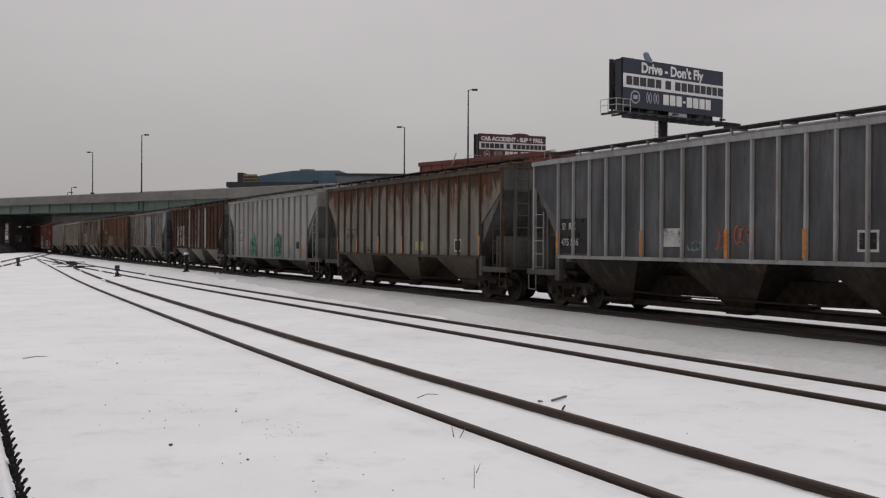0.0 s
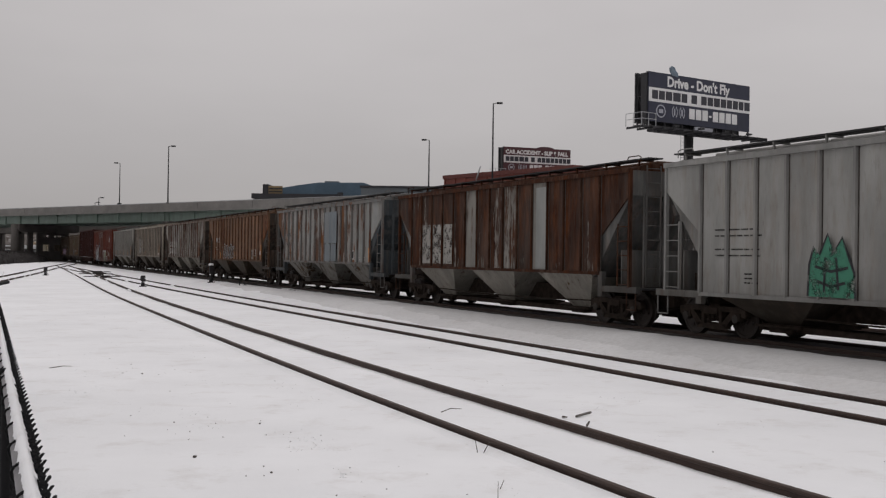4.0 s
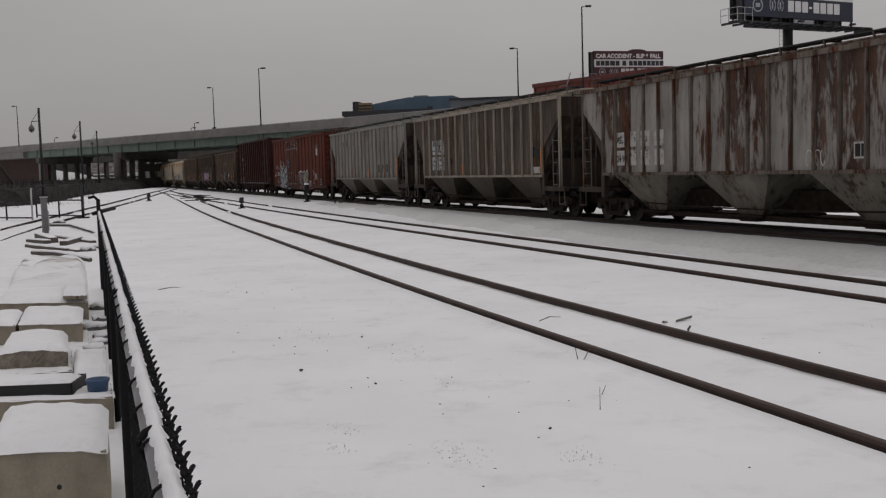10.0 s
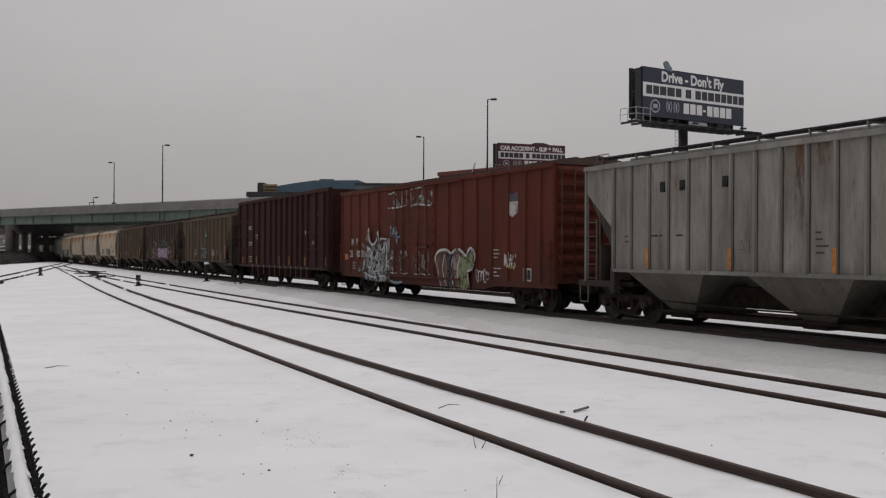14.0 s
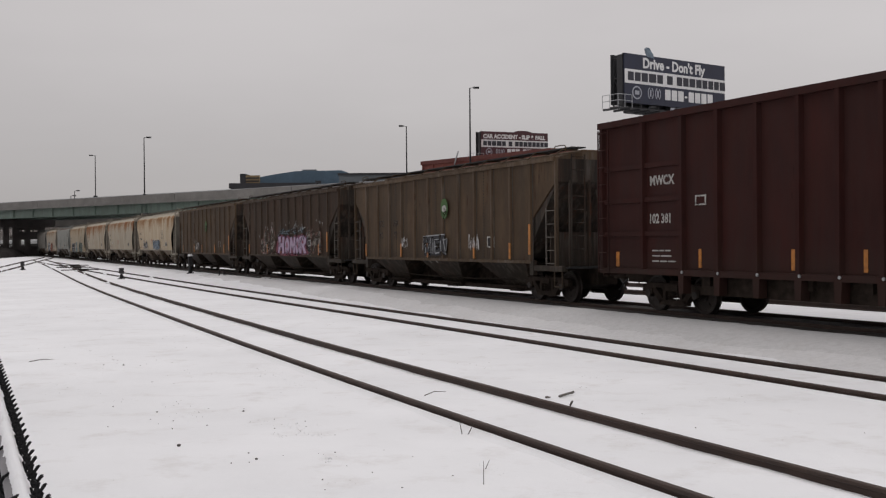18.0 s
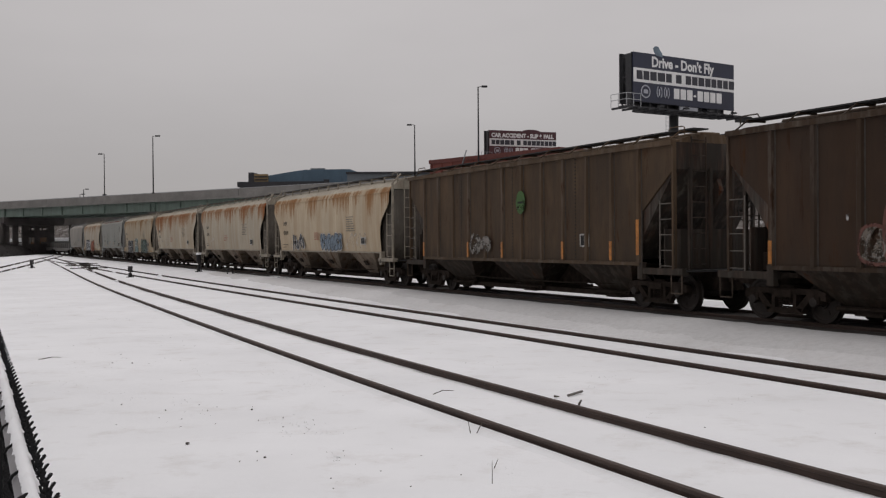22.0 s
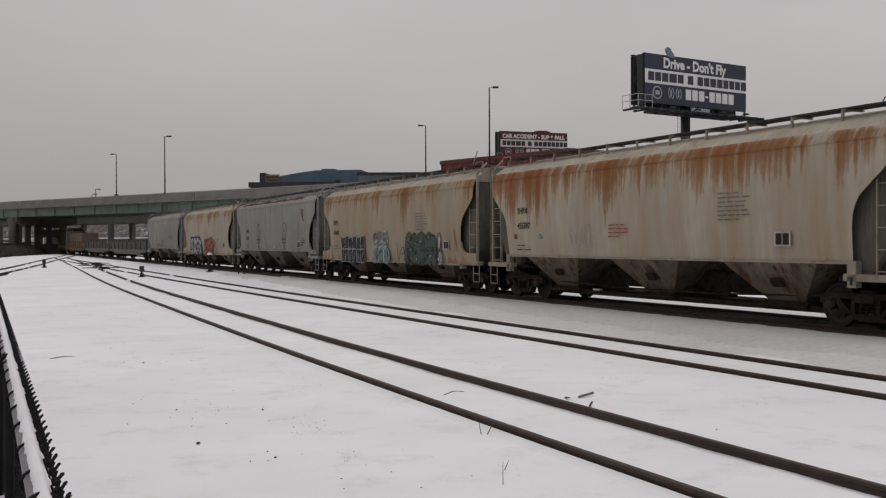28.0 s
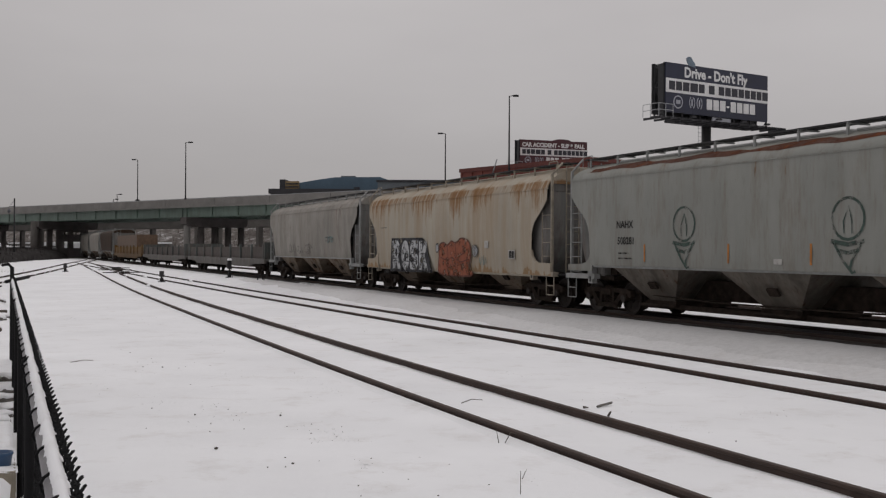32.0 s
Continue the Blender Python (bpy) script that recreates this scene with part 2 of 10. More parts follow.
SNOW = snow("fresh_snow", scale=1.0, bump=0.35)
SNOW_SOFT = snow("soft_snow", scale=3.0, bump=0.3)
THIN_SNOW = snow("thin_snow", (0.65, 0.65, 0.657), 0.15, 0.35)
DIRTY_SNOW = snow("dirty_snow", (0.57, 0.57, 0.575), 0.20, 0.3)
RAIL_STEEL = plain("rusty_rail", (0.040, 0.023, 0.017), 0.75, 0.0, 0.3, 2.0, 0.2)
BLACK = plain("black_iron", (0.012, 0.012, 0.013), 0.6, 0.2, 0.3, 6)
DARK_STONE = plain("dark_oily_ballast", (0.035, 0.03, 0.027), 0.9, 0, 0.5, 9, 0.8)
DARK_STEEL = plain("grimy_steel", (0.016, 0.013, 0.011), 0.75, 0.1, 0.4, 4, 0.3)
CONCRETE = plain("grey_concrete", (0.19, 0.183, 0.173), 0.85, 0.0, 0.18, 0.6, 0.2)
CONCRETE_DARK = plain("stained_concrete", (0.10, 0.092, 0.085), 0.85, 0.0, 0.25, 0.4, 0.2)
GREEN_STEEL = painted("green_girder_paint", (0.15, 0.205, 0.175), 0.12, grime=0.35, fade=0.12, pale=(0.2, 0.25, 0.22))
GALV = plain("galvanized_steel", (0.36, 0.37, 0.38), 0.5, 0.7, 0.15, 8)
POLE_DARK = plain("dark_pole_paint", (0.018, 0.018, 0.02), 0.6, 0.3, 0.2, 3)
# ---- ground: one snow sheet to the horizon ----
def build_ground():
    ps = [-2500, -900, -300, -120, -60, -35, -22, -15, -10, -7, -5, -3.5, -2.4, -1.6, -1, -0.5, -0.2, -0.05, 0.02, 0.09, 0.16, 0.3]
    p = 0.6
    while p < 22:
        ps.append(p)
        p += 0.32
    ps += [23, 25, 28, 33, 40, 50, 70, 100, 160, 300, 900, 2500]
    ss = [-2500, -800, -250, -90, -50, -30, -18, -11, -7, -4, -2, -1]
    s = 0.0
    while s < 200:
        ss.append(s)
        s += 0.18 + s * 0.016
    ss += [210, 230, 260, 300, 360, 450, 600, 900, 2500]
    verts, faces = [], []
    for s in ss:
        for p in ps:
            z = ground_z(p, s)
            if -8 < p < 22 and -2 < s < 160:
                z += (noise.fractal(Vector((p * 0.7, s * 0.35, 0)), 1.0, 2.0, 3) * 0.018 + noise.noise(Vector((p * 2.6, s * 2.6, 4))) * 0.008)
            verts.append(at(p, s, z))
    w = len(ps)
    for i in range(len(ss) - 1):
        for j in range(w - 1):
            a = i * w + j
            faces.append((a, a + 1, a + w + 1, a + w))
    me = bpy.data.meshes.new("ground")
    me.from_pydata(verts, [], faces)
    for poly in me.polygons:
        poly.use_smooth = True
    me.materials.append(SNOW)
    ob = new("ground", me)
    return tagged(ob, "flat rail yard ground under fresh white snow", "ground", kind="structure")


build_ground()


def strip(name, material, edge_a, edge_b, s0, s1, step, lift, label, bumps=0.0):
    """A thin sheet between two lines beside the track."""
    verts, faces = [], []
    n = 9
    s = s0
    rows = 0
    while s <= s1:
        for i in range(n):
            u = i / (n - 1)
            p = edge_a(s) * (1 - u) + edge_b(s) * u
            z = ground_z(p, s) + (lift if 0 < i < n - 1 else -0.05)
            if bumps and 0 < i < n - 1:
                z += noise.noise(Vector((p * 5, s * 3, 1))) * bumps
            verts.append(at(p, s, z))
        rows += 1
        s += step
    for r in range(rows - 1):
        for i in range(n - 1):
            a = r * n + i
            faces.append((a, a + 1, a + n + 1, a + n))
    me = bpy.data.meshes.new(name)
    me.from_pydata(verts, [], faces)
    for poly in me.polygons:
        poly.use_smooth = True
    me.materials.append(material)
    return tagged(new(name, me), label, "ballast", kind="structure")


strip("snow_verge", THIN_SNOW, lambda s: 13.3 + 0.3 * noise.noise(Vector((s * 0.45, 13, 0))) + 0.1 * noise.noise(Vector((s * 1.9, 17, 0))) + 1.0 * smooth(24, 66, s), lambda s: 15.0 + 1.0 * smooth(20, 66, s), -40, 64, 0.4, 0.03, "thin snow over grey gravel beside the tracks", 0.008)
strip("ballast_shoulder", DIRTY_SNOW, lambda s: 13.75 + 0.4 * noise.noise(Vector((s * 0.35, 3, 0))) + 0.2 * noise.noise(Vector((s * 1.4, 7, 0))) + 2.7 * smooth(20, 66, s), lambda s: 16.3, -40, 64, 0.4, 0.045, "grey gravel shoulder under thin trodden snow", 0.02)


def lerp(table, s):
    for (a, u), (b, v) in zip(table, table[1:]):
        if s <= b:
            return u + (v - u) * (max(s, a) - a) / (b - a)
    return table[-1][1]


def spline(table, s):
    """Smoothed table: a mean of the straight pieces round s."""
    return sum(lerp(table, s + d) for d in (-9, -6, -3, 0, 3, 6, 9)) / 7


def rail_along(name, centre, side, s0, s1, top, parent, step=1.5, mat=None, prof=None):
    """One rail, swept along a line of the plan."""
    prof = prof or [(-0.065, -0.165), (0.065, -0.165), (0.065, -0.15), (0.012, -0.125), (0.012, -0.045), (0.036, -0.035), (0.036, -0.006), (0.028, 0.0), (-0.028, 0.0), (-0.036, -0.006), (-0.036, -0.035), (-0.012, -0.045), (-0.012, -0.125), (-0.065, -0.15)]
    bm = bmesh.new()
    rings = []
    n = max(2, int((s1 - s0) / step))
    for i in range(n + 1):
        s = s0 + (s1 - s0) * i / n
        slope = (centre(s + 0.5) - centre(s - 0.5))
        q = centre(s) + side * 0.7525 * math.sqrt(1 + slope * slope)
        z = top(s)
        rings.append([bm.verts.new(at(q + u, s - slope * u, z + v)) for u, v in prof])
    k = len(prof)
    for a, b in zip(rings, rings[1:]):
        for i in range(k):
            bm.faces.new((a[i], a[(i + 1) % k], b[(i + 1) % k], b[i]))
    bm.faces.new(rings[0])
    bm.faces.new(list(reversed(rings[-1])))
    return part(name, bm, mat or RAIL_STEEL, parent)


def snowy_rail():
    k = Mat("snow_dusted_rail", 0.8, 0, 0.15)
    k.color(k.ramp(k.noise(0.55, 5, 0.7), [(0.57, (0.036, 0.021, 0.016)), (0.62, (0.72, 0.73, 0.75))]))
    return k.m


SNOWY_RAIL = snowy_rail()
SIDING_A = [(-60, 6.3), (12, 6.33), (22, 6.5), (38, 6.95), (54.5, 7.43), (70, 8.1), (88, 8.93), (105, 9.62), (140, 11.2)]
SIDING_B = [(-60, 12.15), (10, 12.12), (16, 12.07), (38, 11.74), (54, 11.5), (72, 11.12), (87, 10.78), (105, 10.35), (122, 10.3)]
SPUR = [(20, -4.9), (50, -2.6), (78, 2.0), (95, 4.9), (112, 7.3), (138, 10.9), (165, 14.6), (190, 17.0)]
low_top = lambda s: LOW_RAIL + rise(s)
main_top = lambda s: RAIL
for tname, table, s0, s1, top in (("siding_track", SIDING_A, -60, 140, low_top), ("siding_track", SIDING_B, -60, 122, low_top), ("spur_track", SPUR, 20, 190, low_top), ("main_track", [(-80, MAIN), (520, MAIN)], -80, 520, main_top)):
    tr = thing(tname, "rusty brown steel rails half buried in snow", "railway track", kind="structure")
    for side in (-1, 1):
        rail_along("rail", lambda s, t=table: spline(t, s), side, s0, s1, top, tr, mat=SNOWY_RAIL if tname == "spur_track" else None)
        # snow heaped against the side of the rail
        if tname != "main_track" and not (table is SIDING_A and side > 0):
            h = -0.07 if table is SIDING_A else -0.075
            part_of = rail_along("snow_berm", lambda s, t=table: spline(t, s), side, s0, s1, top, tr, mat=SNOW, prof=[(-0.42, -0.16), (-0.03, -0.16), (-0.03, h - 0.01), (-0.055, h), (-0.12, h - 0.02), (-0.25, h - 0.06)])
            part_of["label"] = "low snow heaped against the rail"

# dark oily stone along the main track, and two spare rails lying behind it
strip("track_bed", DARK_STONE, lambda s: 15.72 + 0.07 * math.sin(s * 1.3), lambda s: 19.15 + 0.06 * math.sin(s * 1.7), -40, 240, 0.5, 0.05, "dark oily ballast between and beside the rails", 0.03)
for off in (22.1, 25.7):
    sp = thing("spare_rail", "rusty spare rail lying in the snow", "steel rail")
    rail_along("rail", lambda s, o=off: o, 0, -40, 230, lambda s: ground_z(20, s) + 0.168, sp)

# snow lying across the rails in places
rng = random.Random(17)
for table, lo, hi, count in ((SIDING_A, 58, 120, 8), (SIDING_B, 62, 115, 7)):
    for i in range(count):
        s = rng.uniform(lo, hi)
        q = spline(table, s) + rng.choice((-0.7525, 0.7525))
        slope = spline(table, s + 0.5) - spline(table, s - 0.5)
        bm = bmesh.new()
        bmesh.ops.create_icosphere(bm, subdivisions=2, radius=1.0)
        for f in bm.faces:
            f.smooth = True
        ob = new("snow_lump", mesh_of(bm, "snow_lump", SNOW))
        ob.matrix_basis = Matrix.Translation(at(q, s, low_top(s) - 0.10)) @ Matrix.Rotation(TURN - math.atan(slope), 4, "Z") @ Matrix.Diagonal((0.2, rng.uniform(0.3, 0.8), 0.122, 1))
        tagged(ob, "small lump of snow across a rail", "snow", "lumps of snow on the rails")
# ---- train: plan ----
# joints between the cars along the track at the start, car by car
JOINTS = [8.9, 26.8, 44.2, 61.4, 78.7, 96.6, 114.15, 131.85, 149.05, 166.5, 186.45, 205.85, 223.8, 241.35, 259.1, 276.8, 294.75, 312.1, 329.4, 346.7, 364.1, 381.9, 409.9, 437.5, 465.5, 483.5, 501.5, 519.5]
SPEED = (9.924, 0.711, -0.631)


def gone(t):
    """Metres that the train has run after t seconds."""
    u = t / 32
    return 32 * (SPEED[0] * u + SPEED[1] * u * u + SPEED[2] * u ** 3)


def car_centre(k, t):
    return (JOINTS[k] + JOINTS[k + 1]) / 2 - gone(t)


def car_pose(k, t):
    return pose(*at(MAIN, car_centre(k, t), RAIL), 0, 0, 90 + 26.4)


# ---- train: materials ----
WHEEL = plain("wheel_steel", (0.022, 0.016, 0.013), 0.6, 0.4, 0.35, 5, 0.2)
TRUCK_MAT = plain("oily_cast_steel", (0.028, 0.021, 0.017), 0.9, 0.0, 0.5, 5, 0.4)
TRUCK_MAT.node_tree.nodes["Principled BSDF"].inputs["Specular IOR Level"].default_value = 0.1

LADDER = plain("grimy_ladder_paint", (0.10, 0.088, 0.076), 0.8, 0.0, 0.35, 5)
GRATE = plain("galvanized_grating", (0.03,0.03,0.031), 0.6, 0.4, 0.2)
GALV_ROOF = plain("dirty_boxcar_roof", (0.06, 0.034, 0.028), 0.7, 0.1, 0.3)


FLANGE = plain("rib_edge_shade_and_rust", (0.045, 0.038, 0.033), 0.9, 0, 0.4, 6)


def deep(c):
    """A colour with the camera's deep contrast put in: dark tones sink most."""
    return tuple(0.92 * x ** 1.27 for x in c)


def spray(name, color, cover=0.75):
    """Sprayed paint, worn thin in places."""
    k = Mat(name, 0.65, 0.0, 0.3)
    t = k.n.new("ShaderNodeTexNoise")
    t.inputs["Scale"].default_value, t.inputs["Detail"].default_value, t.inputs["Roughness"].default_value = 3.0, 7.0, 0.7
    c = k.n.new("ShaderNodeTexCoord")
    k.l.new(c.outputs["Object"], t.inputs[0])
    col = k.ramp(t.outputs[0], [(0.3, tuple(0.55 * x for x in color)), (0.6, color)])
    k.color(col)
    k.l.new(k.ramp(t.outputs[0], [(0.66 - 0.4 * cover, 0.0), (0.80 - 0.4 * cover, 0.95)]), k.b.inputs["Alpha"])
    return k.m


STENCIL_BLACK = spray("stencil_black", (0.012, 0.012, 0.012), 0.85)
FAINT_BLACK = spray("faint_black_stencil", (0.045, 0.043, 0.04), 0.7)
STENCIL_WHITE = spray("stencil_white", (0.42, 0.41, 0.39), 0.85)
REFLECT = plain("amber_reflector", (0.36, 0.13, 0.015), 0.5, 0, 0.4, 8)


def car_paint(name, base, rust=0.2, rust_color=(0.13, 0.052, 0.024), grime=0.35, fade=0.2, pale=(0.42, 0.4, 0.37), vary=0.0, top=0.0, blotch=0.0, streak=1.0, band=0.0, veil=1.0, width=0.14, splash_shade_amount=1.0, seed=0.0):
    """Old car paint: fading, rust in runs and blotches, dirt from the road; low down also shade put into the colour.
    vary: how much the sheets differ.
    """
    base, rust_color, pale = deep(base), deep(rust_color), deep(pale)
    k = Mat(name, 0.7, 0.0, 0.12)
    info = k.n.new("ShaderNodeObjectInfo")
    rnd = info.outputs["Random"]
    shift = k.n.new("ShaderNodeCombineXYZ")
    k.l.new(k.math("MULTIPLY", rnd, 37.0), shift.inputs[0])
    k.l.new(k.math("MULTIPLY", rnd, 53.0), shift.inputs[1])
    shift.inputs[2].default_value = seed

    def nz(scale, stretch, detail=5.0, rough=0.6, moved=True):
        t = k.n.new("ShaderNodeTexNoise")
        t.inputs["Scale"].default_value, t.inputs["Detail"].default_value, t.inputs["Roughness"].default_value = scale, detail, rough
        mp = k.n.new("ShaderNodeMapping")
        mp.inputs["Scale"].default_value = stretch
        c = k.n.new("ShaderNodeTexCoord")
        k.l.new(c.outputs["Object"], mp.inputs[0])
        if moved:
            k.l.new(shift.outputs[0], mp.inputs["Location"])
        else:
            mp.inputs["Location"].default_value = (seed * 7.3, seed * 3.1, seed)
        k.l.new(mp.outputs[0], t.inputs[0])
        return t.outputs[0]

    sep = k.n.new("ShaderNodeSeparateXYZ")
    c0 = k.n.new("ShaderNodeTexCoord")
    k.l.new(c0.outputs["Object"], sep.inputs[0])
    z = sep.outputs[2]
    broad = nz(0.5, (1, 1, 0.7), moved=False)
    blot = nz(0.95, (1, 1, 0.5), 7, 0.62, moved=False)
    runs = nz(4.6, (1, 1, 0.09 * streak), 6, 0.62)
    fine = nz(13.0, (1, 1, 0.2), 6, 0.62)
    patch = nz(2.6, (1, 1, 0.26), 7, 0.64)
    col = k.ramp(broad, [(0.32, tuple(x * (1 - 1.4 * fade) for x in base)), (0.66, tuple(min(1, x * (1 + fade * 0.6)) for x in base))])
    col = k.mix(k.ramp(runs, [(0.48, 0.0), (0.72, min(1.0, 1.9 * fade))]), col, pale)

    def swing(source, gain):
        return k.math("MULTIPLY", k.math("SUBTRACT", source, 0.5), gain)

    amount = k.math("ADD", swing(runs, 0.9), swing(fine, 0.55))
    amount = k.math("ADD", amount, swing(patch, 0.8))
    amount = k.math("ADD", amount, swing(blot, 0.5 + 2.2 * blotch))
    if vary:
        amount = k.math("ADD", amount, swing(rnd, vary))
    if top:
        amount = k.math("ADD", amount, k.math("MULTIPLY", k.math("SUBTRACT", z, 3.2), top))
    if band:
        high = k.math("MULTIPLY", k.math("MAXIMUM", k.math("SUBTRACT", 1.0, k.math("DIVIDE", k.math("ABSOLUTE", k.math("SUBTRACT", z, 3.72), 0.0), 0.85)), 0.0), band)
        amount = k.math("ADD", amount, high)
    edge = 0.95 * (0.5 - rust) * (0.62 + 0.5 * vary + 0.6 * blotch)
    shifted = k.math("ADD", amount, 0.5)
    mask = k.ramp(shifted, [(0.5 + edge - 0.02, 0.0), (0.5 + edge - 0.02 + width, veil)])
    halo = k.ramp(shifted, [(0.5 + edge - 0.28, 0.0), (0.5 + edge + 0.02, 0.65)])
    if rust > 0:
        col = k.mix(halo, col, tuple(0.5 * b + 0.5 * r * 1.5 for b, r in zip(base, rust_color)))
        rc = k.ramp(patch, [(0.34, tuple(x * 0.45 for x in rust_color)), (0.50, rust_color), (0.66, (min(1, rust_color[0] * 2.1), min(1, rust_color[1] * 2.0), rust_color[2] * 1.5))])
        col = k.mix(mask, col, rc)
    stain = nz(1.7, (1, 1, 0.16), 7, 0.66)
    dirt = k.ramp(stain, [(0.38, 0.0), (0.66, min(1.0, grime * 1.35))])
    col = k.mix(dirt, col, tuple(0.3 * b + 0.012 for b in base))
    spots = k.ramp(fine, [(0.58, 0.0), (0.74, min(0.8, grime * 1.2))])
    col = k.mix(spots, col, tuple(0.35 * b + 0.01 for b in base))
    # Darker towards the bottom: road splash, plus underside shade put into the colour.
    splash_shade = k.ramp(k.math("ADD", k.math("MULTIPLY", z, -0.55), k.math("ADD", k.math("MULTIPLY", runs, 0.5), 0.85)), [(0.15, 0.0), (0.62, min(1.0, grime * 1.1 * splash_shade_amount))])
    col = k.mix(splash_shade, col, (0.030, 0.025, 0.020))
    k.color(col)
    k.roughness(k.ramp(mask, [(0.0, 0.66), (1.0, 0.92)]))
    k.bump(fine, 0.15, 0.01)
    return k.m


def streaked_paint(name, base, rust=0.3, rust_color=(0.21, 0.078, 0.028), tan=(0.34, 0.22, 0.11), seed=0.0):
    """Pale paint with rust that starts in clusters under the roof seam and runs down in thin lines."""
    base, rust_color, tan = deep(base), deep(rust_color), deep(tan)
    k = Mat(name, 0.7, 0.0, 0.12)

    def nz(scale, stretch, detail=5.0, rough=0.6, shift=0.0):
        t = k.n.new("ShaderNodeTexNoise")
        t.inputs["Scale"].default_value, t.inputs["Detail"].default_value, t.inputs["Roughness"].default_value = scale, detail, rough
        mp = k.n.new("ShaderNodeMapping")
        mp.inputs["Scale"].default_value = stretch
        mp.inputs["Location"].default_value = (seed * 7.3 + shift, seed * 3.1, seed + shift)
        c = k.n.new("ShaderNodeTexCoord")
        k.l.new(c.outputs["Object"], mp.inputs[0])
        k.l.new(mp.outputs[0], t.inputs[0])
        return t.outputs[0]

    sep = k.n.new("ShaderNodeSeparateXYZ")
    c0 = k.n.new("ShaderNodeTexCoord")
    k.l.new(c0.outputs["Object"], sep.inputs[0])
    z = sep.outputs[2]
    broad = nz(0.6, (1, 1, 0.8))
    cluster = nz(0.8, (1, 0.2, 0.12), 6, 0.66)
    lines = nz(5.2, (1, 0.2, 0.03), 7, 0.66)
    spots = nz(9.0, (1, 1, 0.5), 7, 0.7)
    soft = nz(2.2, (1, 0.3, 0.10), 6, 0.65, 5.0)
    col = k.ramp(broad, [(0.32, tuple(x * 0.86 for x in base)), (0.66, tuple(x * 1.06 for x in base))])
    col = k.mix(k.ramp(soft, [(0.40, 0.0), (0.66, 0.85)]), col, tuple(0.5 * b + 0.5 * t for b, t in zip(base, tan)))
    rise = k.math("MULTIPLY", k.math("MINIMUM", k.math("MAXIMUM", k.math("SUBTRACT", z, 1.2), 0.0), 2.65), 0.26)
    over = k.math("MULTIPLY", k.math("MAXIMUM", k.math("SUBTRACT", z, 3.90), 0.0), -1.6)
    amount = k.math("ADD", k.math("ADD", k.math("MULTIPLY", cluster, 1.3), k.math("MULTIPLY", lines, 0.8)), k.math("ADD", rise, over))
    amount = k.math("ADD", amount, k.math("MULTIPLY", spots, 0.28))
    start = 1.90 - 0.5 * rust
    amount = k.math("SUBTRACT", amount, start)
    col = k.mix(k.ramp(amount, [(-0.40, 0.0), (0.16, 0.75)]), col, tan)
    col = k.mix(k.ramp(amount, [(-0.10, 0.0), (0.40, 0.85)]), col, rust_color)
    low = k.math("SUBTRACT", k.math("ADD", k.math("MULTIPLY", soft, 0.9), k.math("MULTIPLY", spots, 0.3)), k.math("MULTIPLY", z, 0.55))
    col = k.mix(k.ramp(low, [(-0.20, 0.0), (0.02, 0.7)]), col, tan)
    col = k.mix(k.ramp(spots, [(0.60, 0.0), (0.76, 0.3)]), col, tuple(0.4 * b for b in base))
    k.color(col)
    k.roughness(k.ramp(amount, [(0.0, 0.66), (0.25, 0.92)]))
    k.bump(spots, 0.12, 0.01)
    return k.m


# ---- train: shared pieces ----
def wheelset_mesh():
    bm = bmesh.new()
    tube(bm, [(0, -1.05, 0), (0, 1.05, 0)], 0.085, 10)
    prof = [(0.10, 0.10), (0.14, 0.10), (0.145, 0.06), (0.33, 0.035), (0.38, 0.045), (0.40, 0.065), (0.455, 0.065), (0.46, -0.03), (0.485, -0.045), (0.485, -0.07), (0.40, -0.07), (0.36, -0.02), (0.15, 0.0), (0.10, -0.03)]
    n = 28
    for side in (-1, 1):
        rings = []
        for i in range(n):
            a = 2 * math.pi * i / n
            rings.append([bm.verts.new((r * math.cos(a), side * (0.755 + v), r * math.sin(a))) for r, v in prof])
        for i in range(n):
            a, b = rings[i], rings[(i + 1) % n]
            for j in range(len(prof)):
                f = bm.faces.new((a[j], a[(j + 1) % len(prof)], b[(j + 1) % len(prof)], b[j]))
        for q in range(4):
            a = math.pi * q / 2 + 0.4
            box(bm, (0.2, -0.03, -0.03), (0.3, 0.03, 0.03), Matrix.Translation((0, side * 0.79, 0)) @ Matrix.Rotation(-a, 4, "Y"))
        tube(bm, [(0, side * 1.0, 0), (0, side * 1.14, 0)], 0.1, 10)
    return mesh_of(bm, "wheelset", WHEEL)


